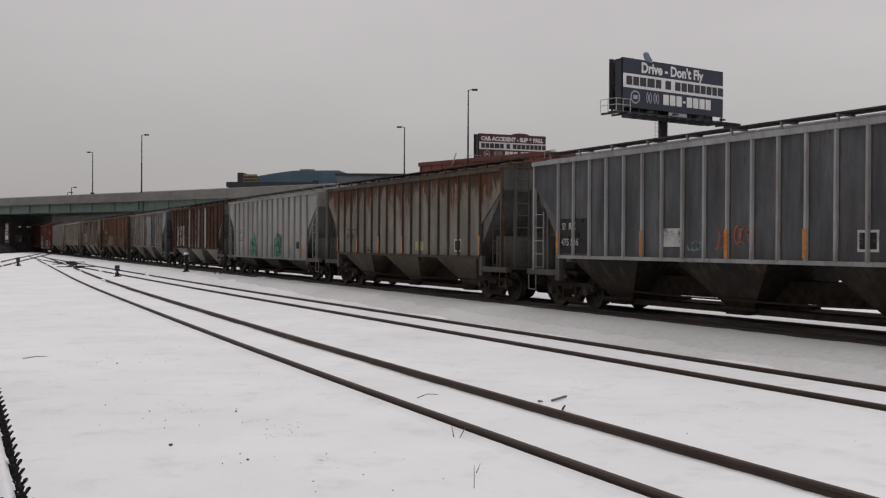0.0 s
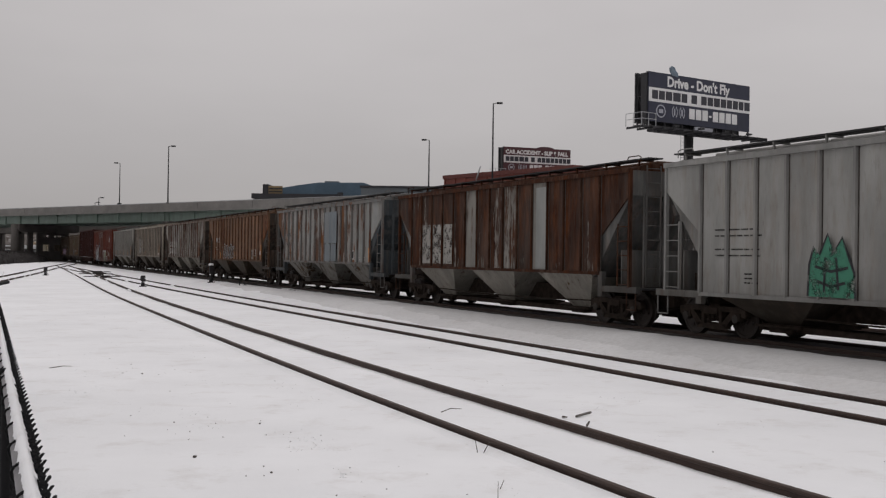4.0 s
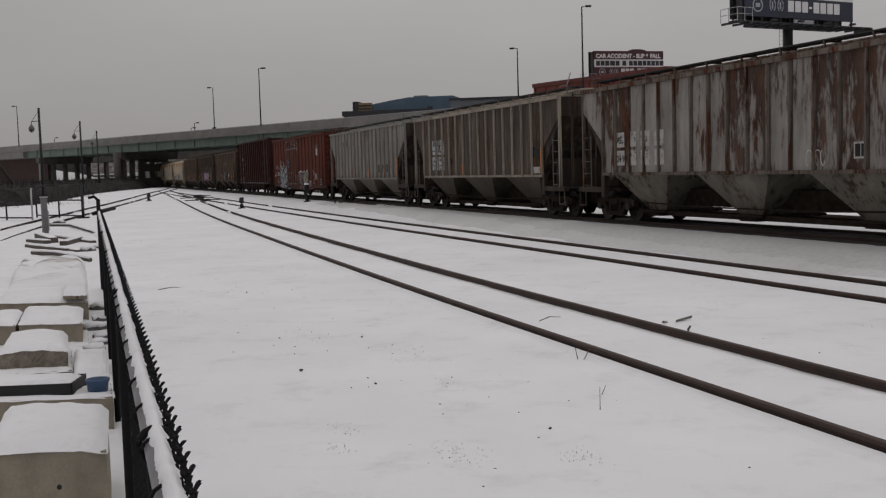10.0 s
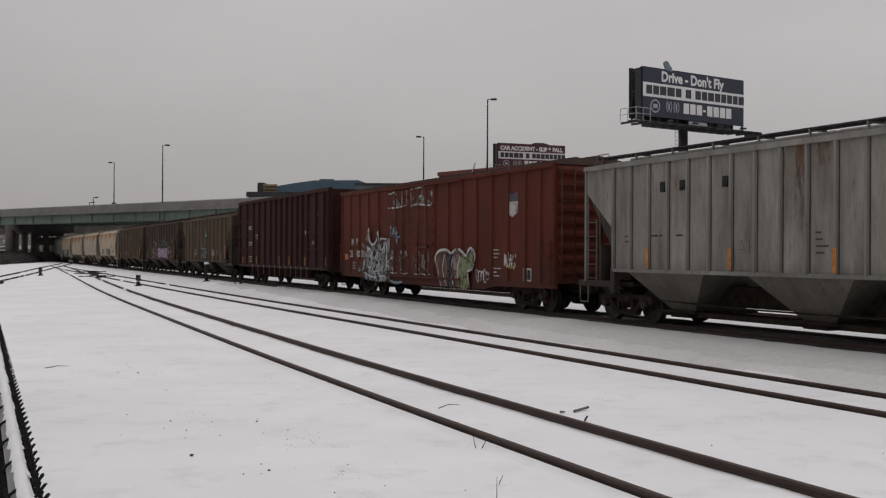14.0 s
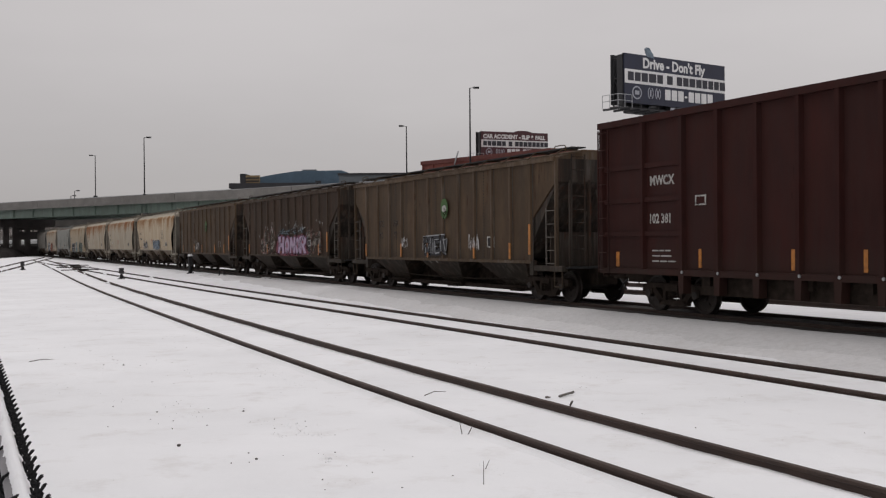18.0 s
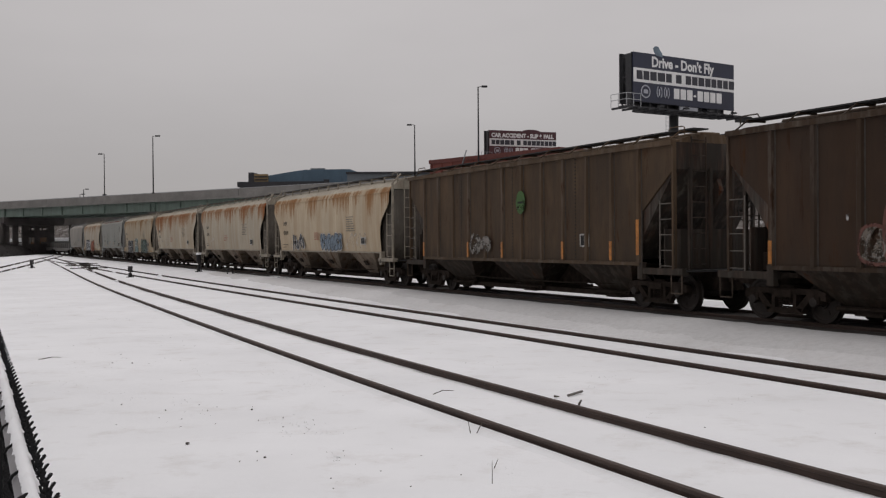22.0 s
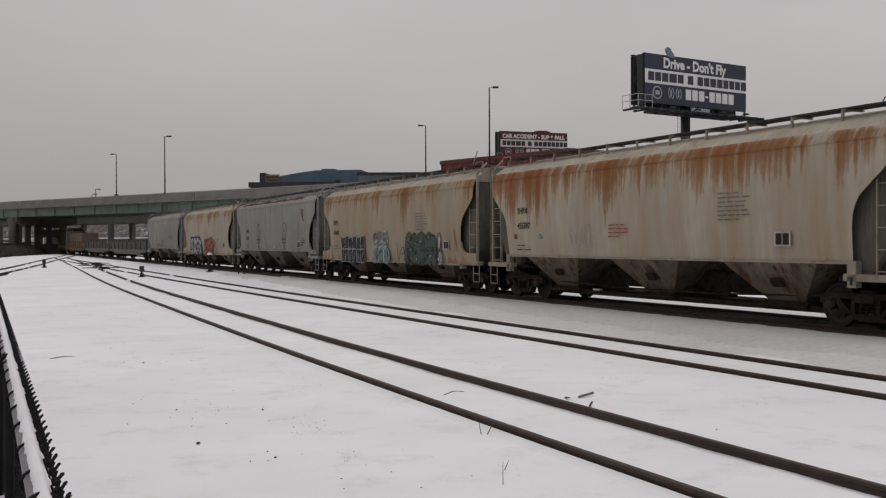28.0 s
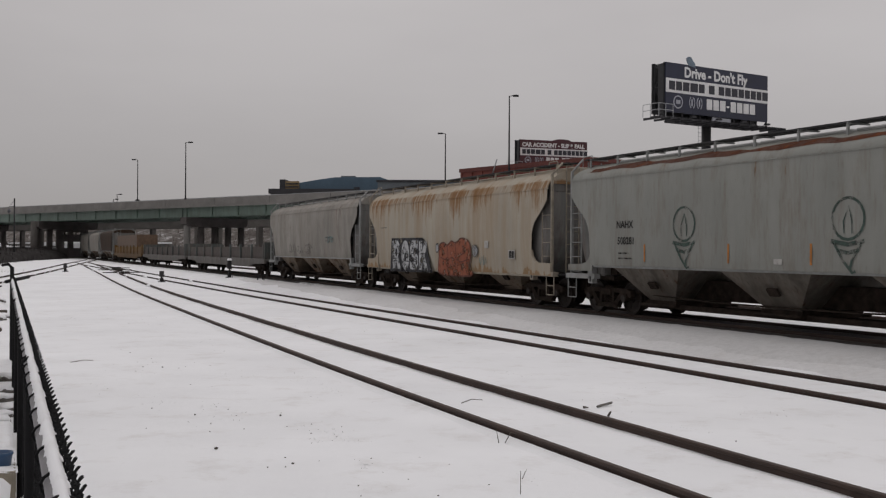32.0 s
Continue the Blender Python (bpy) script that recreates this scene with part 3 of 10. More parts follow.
def side_frame_mesh():
    bm = bmesh.new()
    up = [(-1.18, 0.50), (-1.18, 0.66), (-0.95, 0.70), (-0.5, 0.76), (0.5, 0.76), (0.95, 0.70), (1.18, 0.66), (1.18, 0.50), (0.86, 0.52), (0.62, 0.30), (0.42, 0.20), (-0.42, 0.20), (-0.62, 0.30), (-0.86, 0.52)]
    lo = [(-0.30, 0.60), (0.30, 0.60), (0.30, 0.32), (-0.30, 0.32)]
    # frame as bars round the spring opening
    for poly in ([(-1.18, 0.48), (-1.18, 0.66), (-0.95, 0.72), (0.95, 0.72), (1.18, 0.66), (1.18, 0.48), (0.95, 0.50), (0.85, 0.60), (-0.85, 0.60), (-0.95, 0.50)],
                 [(-0.85, 0.60), (-0.66, 0.60), (-0.34, 0.30), (-0.50, 0.22)], [(0.66, 0.60), (0.85, 0.60), (0.50, 0.22), (0.34, 0.30)],
                 [(-0.52, 0.18), (-0.50, 0.30), (0.50, 0.30), (0.52, 0.18)], [(-0.36, 0.30), (-0.26, 0.30), (-0.26, 0.60), (-0.36, 0.60)], [(0.26, 0.30), (0.36, 0.30), (0.36, 0.60), (0.26, 0.60)]):
        prism(bm, poly, -0.08, 0.08, 1)
    for x in (-0.15, 0.0, 0.15):
        for i in range(5):
            tube(bm, [(x, 0, 0.31 + i * 0.045), (x, 0, 0.335 + i * 0.045)], 0.062, 8)
    box(bm, (-0.24, -0.1, 0.53), (0.24, 0.12, 0.68))
    for x in (-0.89, 0.89):
        box(bm, (x - 0.13, -0.11, 0.42), (x + 0.13, 0.11, 0.58))
    return mesh_of(bm, "side_frame", TRUCK_MAT)


def bolster_mesh():
    bm = bmesh.new()
    box(bm, (-0.2, -0.98, 0.5), (0.2, 0.98, 0.78))
    tube(bm, [(0, 0, 0.75), (0, 0, 0.98)], 0.2, 12)
    for x in (-0.5, 0.5):
        box(bm, (x - 0.06, -0.85, 0.34), (x + 0.06, 0.85, 0.44))
    return mesh_of(bm, "bolster", TRUCK_MAT)


def coupler_mesh():
    bm = bmesh.new()
    box(bm, (0.0, -0.16, 0.74), (0.45, 0.16, 1.0))
    box(bm, (0.45, -0.09, 0.78), (0.72, 0.09, 0.96))
    prism(bm, [(0.70, -0.10), (0.80, -0.2), (0.95, -0.17), (0.98, 0.0), (0.90, 0.04), (0.96, 0.17), (0.80, 0.22), (0.70, 0.12)], 0.73, 1.02, 2)
    return mesh_of(bm, "coupler", TRUCK_MAT)


def hose_mesh():
    bm = bmesh.new()
    tube(bm, [(0.3, 0.32, 0.72), (0.5, 0.3, 0.6), (0.68, 0.26, 0.46), (0.85, 0.2, 0.42)], 0.028, 6)
    return mesh_of(bm, "air_hose", BLACK)


WHEELSET, SIDE_FRAME, BOLSTER, COUPLER, HOSE = wheelset_mesh(), side_frame_mesh(), bolster_mesh(), coupler_mesh(), hose_mesh()
WHEELSETS = []       # (car number, wheelset, its x on the truck)
CARS = []


def flip(m):
    return m @ Matrix.Rotation(math.pi, 4, "Z")


def running_gear(car, k, half, truck_x, reach):
    """Trucks, wheels, couplers and hoses of a car. reach: from the middle to the coupling faces."""
    for sx in (-1, 1):
        bm = bmesh.new()
        box(bm, (-0.55, -1.2, 0.955), (0.55, 1.2, 1.06))
        tr = part("truck", bm, TRUCK_MAT, car, "black cast-steel four-wheel truck", pose(sx * truck_x, 0, 0))
        part("bolster", BOLSTER, None, tr)
        for sy in (-1, 1):
            part("side_frame", SIDE_FRAME, None, tr, m=pose(0, sy * 0.99, 0))
        for wx in (-0.89, 0.89):
            ws = part("wheelset", WHEELSET, None, tr, "dull steel wheels on an axle", pose(wx, 0, 0.455))
            WHEELSETS.append((k, ws, wx))
        m = pose(sx * (reach - 0.95), 0, 0)
        part("coupler", COUPLER, None, car, m=m if sx > 0 else flip(m))
        part("air_hose", HOSE, None, car, m=m if sx > 0 else flip(m))


def ladder_bm(x0, x1, z0, z1, y, n, r=0.014, along="x", top=True):
    """Two stiles and n rungs; on the side of the car (along x) or on its end (along y)."""
    bm = bmesh.new()
    P = (lambda u, z: (u, y, z)) if along == "x" else (lambda u, z: (y, u, z))
    for u in (x0, x1):
        a, b = P(u, z0), P(u, z1)
        w = 0.015
        box(bm, (a[0] - w, a[1] - w, z0), (a[0] + w, a[1] + w, z1))
    for i in range(n):
        z = z0 + 0.08 + (z1 - z0 - 0.16) * i / (n - 1)
        tube(bm, [P(x0, z), P(x1, z)], r, 6)
    return bm


def text_mesh(body, size, mat, bold=0.0, shear=0.0, space=1.0):
    cu = bpy.data.curves.new("lettering", "FONT")
    cu.body, cu.size, cu.offset, cu.shear, cu.space_character = body, size, bold, shear, space
    cu.resolution_u = 3
    cu.align_x = "LEFT"
    ob = bpy.data.objects.new("lettering", cu)
    scene.collection.objects.link(ob)
    bpy.context.view_layer.update()
    me = bpy.data.meshes.new_from_object(ob.evaluated_get(bpy.context.evaluated_depsgraph_get()))
    bpy.data.objects.remove(ob)
    me.materials.clear()
    me.materials.append(mat)
    return me


ON_SIDE = Matrix(((-1, 0, 0, 0), (0, 0, 1, 0), (0, 1, 0, 0), (0, 0, 0, 1)))


def lettering(car, body, x, z, size, mat, y=1.578, bold=0.007, shear=0.0, space=1.0, name="lettering", wide=1.0):
    """Words on the near side of a car; x is where they begin."""
    return part(name, text_mesh(body, size, mat, bold, shear, space), None, car, m=Matrix.Translation((x, y, z)) @ ON_SIDE @ Matrix.Diagonal((wide, 1, 1, 1)))


def plate(car, name, x0, x1, z0, z1, mat, y=1.574, thick=0.006, label=""):
    return part(name, make(box, (x0, y - thick, z0), (x1, y, z1)), mat, car, label)


def stencil_box(car, x, z, w=0.62, h=0.5, y=1.576):
    """The black inspection panel with a white border and bars."""
    plate(car, "stencil_panel", x - w / 2, x + w / 2, z - h / 2, z + h / 2, STENCIL_WHITE, y, 0.006, "white bordered black stencil panel")
    plate(car, "stencil_field", x - w * 0.4, x - w * 0.03, z - h * 0.38, z + h * 0.38, STENCIL_BLACK, y + 0.003, 0.006)
    plate(car, "stencil_field", x + w * 0.03, x + w * 0.4, z - h * 0.38, z + h * 0.38, STENCIL_BLACK, y + 0.003, 0.006)


def data_bars(car, x, z, w, rows, mat, y=1.576, rng=None, pitch=0.09):
    """Small stencilled lines, too small to read: one bar for each word."""
    h = min(0.034, pitch * 0.34)
    ink = FAINT_BLACK if mat == STENCIL_BLACK else mat
    for i in range(rows):
        u = x
        while u > x - w:
            d = rng.uniform(0.14, 0.42)
            if u - d < x - w:
                break
            part("data_bar", make(box, (u - d, y - 0.004, z - i * pitch), (u, y, z - i * pitch + h)), ink, car)
            u -= d + 0.05


def ribbon(bm, pts, w, y, taper=True):
    """A flat painted stroke on the side of a car through points (x, z)."""
    n = len(pts)
    rows = []
    for i, (x, z) in enumerate(pts):
        a, b = pts[max(i - 1, 0)], pts[min(i + 1, n - 1)]
        dx, dz = b[0] - a[0], b[1] - a[1]
        ln = math.hypot(dx, dz) or 1
        h = w / 2 * (0.45 + 0.55 * math.sin(math.pi * i / (n - 1)) if taper else 1)
        rows.append((bm.verts.new((x - dz / ln * h, y, z + dx / ln * h)), bm.verts.new((x + dz / ln * h, y, z - dx / ln * h))))
    for (a, b), (c, d) in zip(rows, rows[1:]):
        bm.faces.new((a, b, d, c))


def scribble(car, x, z, w, h, mat, rng, strokes=6, width=0.05, y=1.58, name="graffiti", label=""):
    """A sprayed tag that nobody can read: loops and strokes."""
    first = None
    for i in range(strokes):
        bm = bmesh.new()
        cx = x - w * (i + 0.5) / strokes
        a0, n = rng.uniform(0, 6.28), 16
        turns = rng.uniform(0.6, 1.3)
        rx, rz = w / strokes * rng.uniform(0.45, 0.75), h * rng.uniform(0.3, 0.5)
        sl = rng.uniform(-0.25, 0.25)
        pts = []
        for j in range(n):
            a = a0 + turns * 6.28 * j / (n - 1)
            pz = z + h / 2 + rz * math.sin(a) * (1 - 0.25 * j / n)
            pts.append((cx + rx * math.cos(a) + sl * (pz - z - h / 2), pz))
        ribbon(bm, pts, width * rng.uniform(0.7, 1.3), y + i * 0.0006)
        ob = part(name, bm, mat, car, label if first is None else "")
        first = first or ob
    return first


def blob(car, pts, mat, y=1.577, name="graffiti", label=""):
    """A filled painted shape with a given outline (x, z)."""
    bm = bmesh.new()
    prism(bm, pts, y - 0.003, y, 1)
    return part(name, bm, mat, car, label)


def throw_up(car, body, x, z, size, fill, line, y=1.58, wide=1.0, shear=0.0, label="", bold=0.03):
    """Large sprayed letters, each with its own tilt and size: an outline and a fill."""
    rng = random.Random(body)
    u = x
    for i, ch in enumerate(body):
        k = size * rng.uniform(0.9, 1.12)
        tilt = Matrix.Rotation(rng.uniform(-0.14, 0.14), 4, "Z")
        tall = Matrix.Diagonal((wide, rng.uniform(0.92, 1.1), 1, 1))
        back = text_mesh(ch, k, line, bold + 0.04 * size, shear)
        front = text_mesh(ch, k, fill, bold, shear)
        step = (max(v.co.x for v in front.vertices) if len(front.vertices) else 0.4) * wide
        m = Matrix.Translation((u, y, z + rng.uniform(-0.03, 0.05) * size)) @ ON_SIDE @ tilt @ tall
        part("graffiti_outline", back, None, car, m=m)
        ob = part("graffiti", front, None, car, m=Matrix.Translation((0, 0.003 + 0.0006 * i, 0)) @ m)
        if label and i == 0:
            ob["label"] = label
        u -= step * 0.94


def bend(pts, closed=False, n=5):
    """A smooth line through points."""
    m = len(pts)
    out = []
    for i in range(m if closed else m - 1):
        q = [pts[(i + d) % m] if closed else pts[min(max(i + d, 0), m - 1)] for d in (-1, 0, 1, 2)]
        for j in range(n):
            t = j / n
            out.append(tuple(0.5 * (2 * q[1][a] + (q[2][a] - q[0][a]) * t + (2 * q[0][a] - 5 * q[1][a] + 4 * q[2][a] - q[3][a]) * t * t + (3 * q[1][a] - q[0][a] - 3 * q[2][a] + q[3][a]) * t ** 3) for a in (0, 1)))
    out.append(pts[0] if closed else pts[-1])
    return out


def line(car, pts, w, mat, y, closed=False, taper=False, soft=True, name="graffiti_outline", label=""):
    """One sprayed line along points (x, z)."""
    bm = bmesh.new()
    ribbon(bm, bend(pts, closed) if soft else pts + (pts[:1] if closed else []), w, y, taper)
    return part(name, bm, mat, car, label)


def patch(car, pts, mat, y, soft=True, label=""):
    """One sprayed field with the given outline (x, z)."""
    return blob(car, bend(pts, True)[:-1] if soft else pts, mat, y, "graffiti", label)


def glyph(shape, x, z, w, h, lean=0.0):
    """A letter's outline from a unit square; x runs to the right as one looks at the car."""
    return [(x - w * (u + lean * (v - 0.5)), z + h * v) for u, v in shape]


GLYPHS = {
    "H": [(0.0, 0.0), (0.10, 0.5), (0.0, 0.98), (0.40, 1.04), (0.42, 0.62), (0.62, 0.60), (0.64, 1.0), (1.0, 0.96), (0.92, 0.5), (1.0, 0.0), (0.68, -0.02), (0.62, 0.34), (0.40, 0.34), (0.36, 0.0)],
    "N": [(0.0, 0.0), (0.04, 1.0), (0.38, 1.02), (0.66, 0.52), (0.68, 1.0), (1.0, 1.0), (1.0, 0.0), (0.70, -0.02), (0.36, 0.48), (0.32, 0.0)],
    "R": [(0.0, 0.0), (0.0, 1.0), (0.6, 1.06), (0.96, 0.86), (0.9, 0.56), (0.70, 0.46), (1.05, 0.02), (0.68, 0.0), (0.42, 0.38), (0.34, 0.0)],
    "K": [(0.0, 0.0), (0.0, 1.0), (0.36, 1.0), (0.38, 0.62), (0.66, 1.0), (1.0, 0.94), (0.68, 0.5), (1.04, 0.0), (0.66, 0.0), (0.38, 0.38), (0.34, 0.0)],
    "O": [(0.5 + 0.5 * math.cos(a), 0.5 + 0.52 * math.sin(a)) for a in [2 * math.pi * i / 12 for i in range(12)]],
    "S": [(0.0, 0.0), (0.7, 0.0), (1.0, 0.2), (0.95, 0.5), (0.45, 0.66), (0.5, 0.76), (0.95, 0.72), (0.98, 1.0), (0.3, 1.02), (0.0, 0.8), (0.08, 0.52), (0.58, 0.36), (0.5, 0.25), (0.0, 0.28)],
}


def jag_tag(car, x, z, w, h, mat, rng, n=5, width=0.03, y=1.58, label=""):
    """A quick sharp tag: tall strokes that bounce up and down."""
    for i in range(n):
        u = x - w * i / n
        d = w / n
        pts = [(u, z + h * rng.uniform(0.0, 0.3)), (u - d * rng.uniform(0.1, 0.5), z + h * rng.uniform(0.75, 1.0)), (u - d * rng.uniform(0.4, 0.9), z + h * rng.uniform(0.0, 0.25)), (u - d * rng.uniform(0.7, 1.3), z + h * rng.uniform(0.45, 0.9))]
        line(car, pts, width * rng.uniform(0.8, 1.3), mat, y + 0.0006 * i, taper=True, soft=i % 2 == 0, name="graffiti", label=label if i == 0 else "")


def swirls(car, x, z, w, h, mats, rng, n=14, y=1.6, width=0.09, label=""):
    """Long curling sprayed arms, mostly upright, laid over one another."""
    for q, mt in enumerate(mats):
        for i in range(n):
            cx, cz = x - w * (i + rng.uniform(0.1, 0.9)) / n, z + h * rng.uniform(0.05, 0.4)
            ln, a = h * rng.uniform(0.25, 0.55), rng.choice((-1, 1)) * rng.uniform(0.1, 0.5)
            hook = rng.choice((-1, 1)) * rng.uniform(0.08, 0.3)
            pts = [(cx, cz), (cx + 0.25 * ln * math.sin(a) + hook * 0.6, cz + 0.3 * ln), (cx + 0.5 * ln * math.sin(a) - hook * 0.5, cz + 0.62 * ln), (cx + ln * math.sin(a) + hook, cz + ln), (cx + ln * math.sin(a) + hook * 1.7, cz + 0.72 * ln)]
            line(car, pts, width * rng.uniform(0.5, 1.2), mt, y + q * 0.003 + i * 0.0002, taper=True, name="graffiti", label=label if q == 0 and i == 0 else "")


SPRAY_WHITE = spray("spray_white", (0.50, 0.50, 0.50))
SPRAY_SILVER = spray("spray_silver", (0.34, 0.35, 0.36))
SPRAY_BLACK = spray("spray_black", (0.025, 0.025, 0.03))
SPRAY_GREEN = spray("spray_green", (0.05, 0.20, 0.13))
SPRAY_DARKGREEN = spray("spray_dark_green", (0.05, 0.08, 0.067))
SPRAY_DULLBLUE = spray("spray_dull_blue", (0.17, 0.22, 0.27))
SPRAY_PINK = spray("spray_pink", (0.37, 0.29, 0.39), 0.82)
SPRAY_GHOST = spray("spray_ghost", (0.20, 0.185, 0.17), 0.52)
SPRAY_RED = spray("spray_red", (0.20, 0.03, 0.06), 0.9)
SPRAY_DARKBLUE = spray("spray_dark_blue", (0.045, 0.06, 0.085))
SPRAY_THIN = spray("spray_thin_white", (0.42, 0.42, 0.41), 0.55)
SPRAY_TEAL = spray("spray_teal", (0.13, 0.20, 0.20))
SPRAY_ORANGE = spray("spray_orange", (0.26, 0.08, 0.04))
SPRAY_MAROON = spray("spray_maroon", (0.15, 0.03, 0.05), 0.7)
SPRAY_OXIDE = spray("spray_oxide", (0.10, 0.03, 0.02), 0.85)
LOGO_GREEN = spray("logo_green", (0.05, 0.11, 0.032), 0.8)


# ---- train: ribbed covered hopper ----
def ribbed_hopper(k, paint, rib_paint, bay_paint, end_paint, ribs, sill=1.28, rib_w=0.09, label="", name="covered_hopper", low_bay=False, half=7.85, braces=False):
    car = thing(name, label, "freight car", group="cars of the freight train")
    reach = (JOINTS[k + 1] - JOINTS[k]) / 2
    eave, cut0, cut1 = 4.16, 3.5, 2.42
    ladder_paint = LADDER if end_paint == DARK_END else rib_paint
    inner = half - 1.35
    # core with slope sheets
    core = [(-half, eave), (-half, cut0), (-inner + 0.35, 1.30), (-5.7, sill + 0.02), (5.7, sill + 0.02), (inner - 0.35, 1.30), (half, cut0), (half, eave)]
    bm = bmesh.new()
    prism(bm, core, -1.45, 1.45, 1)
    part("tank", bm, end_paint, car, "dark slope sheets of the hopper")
    # near side: a sheet between each pair of ribs
    xs = [-inner + 2 * inner * i / (ribs - 1) for i in range(ribs)]
    edges = [-half] + xs + [half]
    for a, b in zip(edges, edges[1:]):
        if a < -inner - 0.01:
            out = [(-half, cut0), (-inner, cut1), (-inner, eave), (-half, eave)]
        elif b > inner + 0.01:
            out = [(inner, cut1), (half, cut0), (half, eave), (inner, eave)]
        else:
            out = [(a, sill), (b, sill), (b, eave), (a, eave)]
        bm = bmesh.new()
        prism(bm, out, 1.455, 1.50, 1)
        part("side_panel", bm, paint, car)
    far = [(-inner, sill), (inner, sill), (inner, cut1), (half, cut0), (half, eave), (-half, eave), (-half, cut0), (-inner, cut1)]
    bm = bmesh.new()
    prism(bm, far, -1.50, -1.455, 1)
    part("side_sheet", bm, paint, car)
    rib = bmesh.new()
    prism(rib, [(-rib_w / 2, 1.50), (-rib_w * 0.32, 1.57), (rib_w * 0.32, 1.57), (rib_w / 2, 1.50)], sill - 0.02, eave - 0.02, 2)
    # Dark strips beside the rib: its shade line and edge rust put into colour.
    for u in (-rib_w / 2 - 0.016, rib_w / 2 + 0.016):
        box(rib, (u - 0.016, 1.49, sill), (u + 0.016, 1.508, eave - 0.07))
    for f in rib.faces:
        if all(v.co.y < 1.509 for v in f.verts):
            f.material_index = 1
    rib = mesh_of(rib, "rib", rib_paint)
    rib.materials.append(FLANGE)
    for x in xs:
        part("rib", rib, None, car, m=pose(x, 0, 0))
        part("rib", rib, None, car, m=pose(x, 0, 0, 0, 0, 180))
    if braces:
        for i in (2, 5, 8):
            bm = bmesh.new()
            x = (xs[i] + xs[i + 1]) / 2
            for j in range(28):
                z = sill + 0.08 + j * (eave - sill - 0.2) / 27
                box(bm, (x - 0.022, 1.495, z - 0.022), (x + 0.022, 1.514, z + 0.022))
            tagged(part("rivet_seam", bm, DARK_STEEL, car), kind="stuff")
    # top chord and side sill
    for sy in (-1, 1):
        part("top_chord", make(box, (-half - 0.02, sy * 1.42, eave - 0.07), (half + 0.02, sy * 1.585, eave + 0.05)), rib_paint, car)
        part("side_sill", make(box, (-inner - 0.02, sy * 1.42, sill - 0.09), (inner + 0.02, sy * 1.545, sill)), rib_paint, car)
        for sx in (-1, 1):
            bm = bmesh.new()
            box(bm, (sx * (inner - 0.05), sy * 1.32, 0.92), (sx * (half + 0.35), sy * 1.52, 1.08))
            box(bm, (sx * (inner - 0.06), sy * 1.40, 0.78), (sx * (inner + 0.14), sy * 1.53, sill))
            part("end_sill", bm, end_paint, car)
            part("ladder", ladder_bm(sx * (half + 0.02), sx * (half - 0.52), 1.06, 2.75 if sx * sy < 0 else 2.75, sy * 1.50, 5), ladder_paint, car)
            bm = bmesh.new()
            box(bm, (sx * half - 0.035, sy * 1.43, 1.05), (sx * half + 0.035, sy * 1.53, eave))
            part("corner_post", bm, rib_paint, car)
            # stirrup
            bm = bmesh.new()
            for x in (half + 0.3, half - 0.1):
                tube(bm, [(sx * x, sy * 1.49, 0.95), (sx * x, sy * 1.49, 0.48)], 0.018, 6)
            tube(bm, [(sx * (half + 0.3), sy * 1.49, 0.48), (sx * (half - 0.1), sy * 1.49, 0.48)], 0.018, 6)
            part("step", bm, rib_paint, car)
    for sx in (-1, 1):
        for y in (-1.0, -0.35, 0.35, 1.0):
            part("end_post", make(box, (sx * half - 0.04, y - 0.04, 1.05), (sx * half + 0.04, y + 0.04, cut0 + 0.05)), end_paint, car)
        part("end_ladder", ladder_bm(0.55, 1.0, 1.1, 4.3, sx * (half + 0.07), 9, along="y"), end_paint, car)
        bm = bmesh.new()
        box(bm, (sx * (half - 0.3), -1.4, 1.0), (sx * (half + 0.45), 1.4, 1.045))
        part("end_platform", bm, GRATE, car)
        bm = bmesh.new()
        prism(bm, [(sx * half, 3.0), (sx * (half - 1.0), 1.06), (sx * (half - 1.3), 1.06), (sx * (half - 0.1), 3.3)], -0.06, 0.06, 1)
        part("end_brace", bm, end_paint, car)
        part("end_plate", make(box, (sx * (half - 0.55), -1.36, 1.05), (sx * (half - 0.51), 1.36, 2.05)), end_paint, car)
    # brake wheel on one end
    bm = bmesh.new()
    ring = [(-half - 0.22, 0.45 * math.cos(a) * 0.62 - 0.6, 2.5 + 0.28 * math.sin(a)) for a in [2 * math.pi * i / 14 for i in range(15)]]
    tube(bm, ring, 0.016, 5, caps=False)
    for a in (0.3, 2.4, 4.5):
        tube(bm, [(-half - 0.18, -0.6, 2.5), (-half - 0.22, -0.6 + 0.28 * math.cos(a), 2.5 + 0.28 * math.sin(a))], 0.014, 5)
    tube(bm, [(-half - 0.2, -0.6, 2.5), (-half, -0.6, 2.5)], 0.03, 6)
    part("brake_wheel", bm, DARK_STEEL, car)
    # roof, hatches and running boards
    bm = bmesh.new()
    prism(bm, [(-1.52, eave), (-1.0, eave + 0.16), (-0.4, eave + 0.22), (0.4, eave + 0.22), (1.0, eave + 0.16), (1.52, eave)], -half, half, 0)
    part("roof", bm, rib_paint, car)
    for i in range(4):
        x0 = -half + 0.35 + i * (2 * half - 0.7) / 4
        bm = bmesh.new()
        box(bm, (x0 + 0.04, -0.32, eave + 0.2), (x0 + (2 * half - 0.7) / 4 - 0.04, 0.32, eave + 0.33))
        bevel(bm, 0.03)
        part("hatch", bm, rib_paint, car)
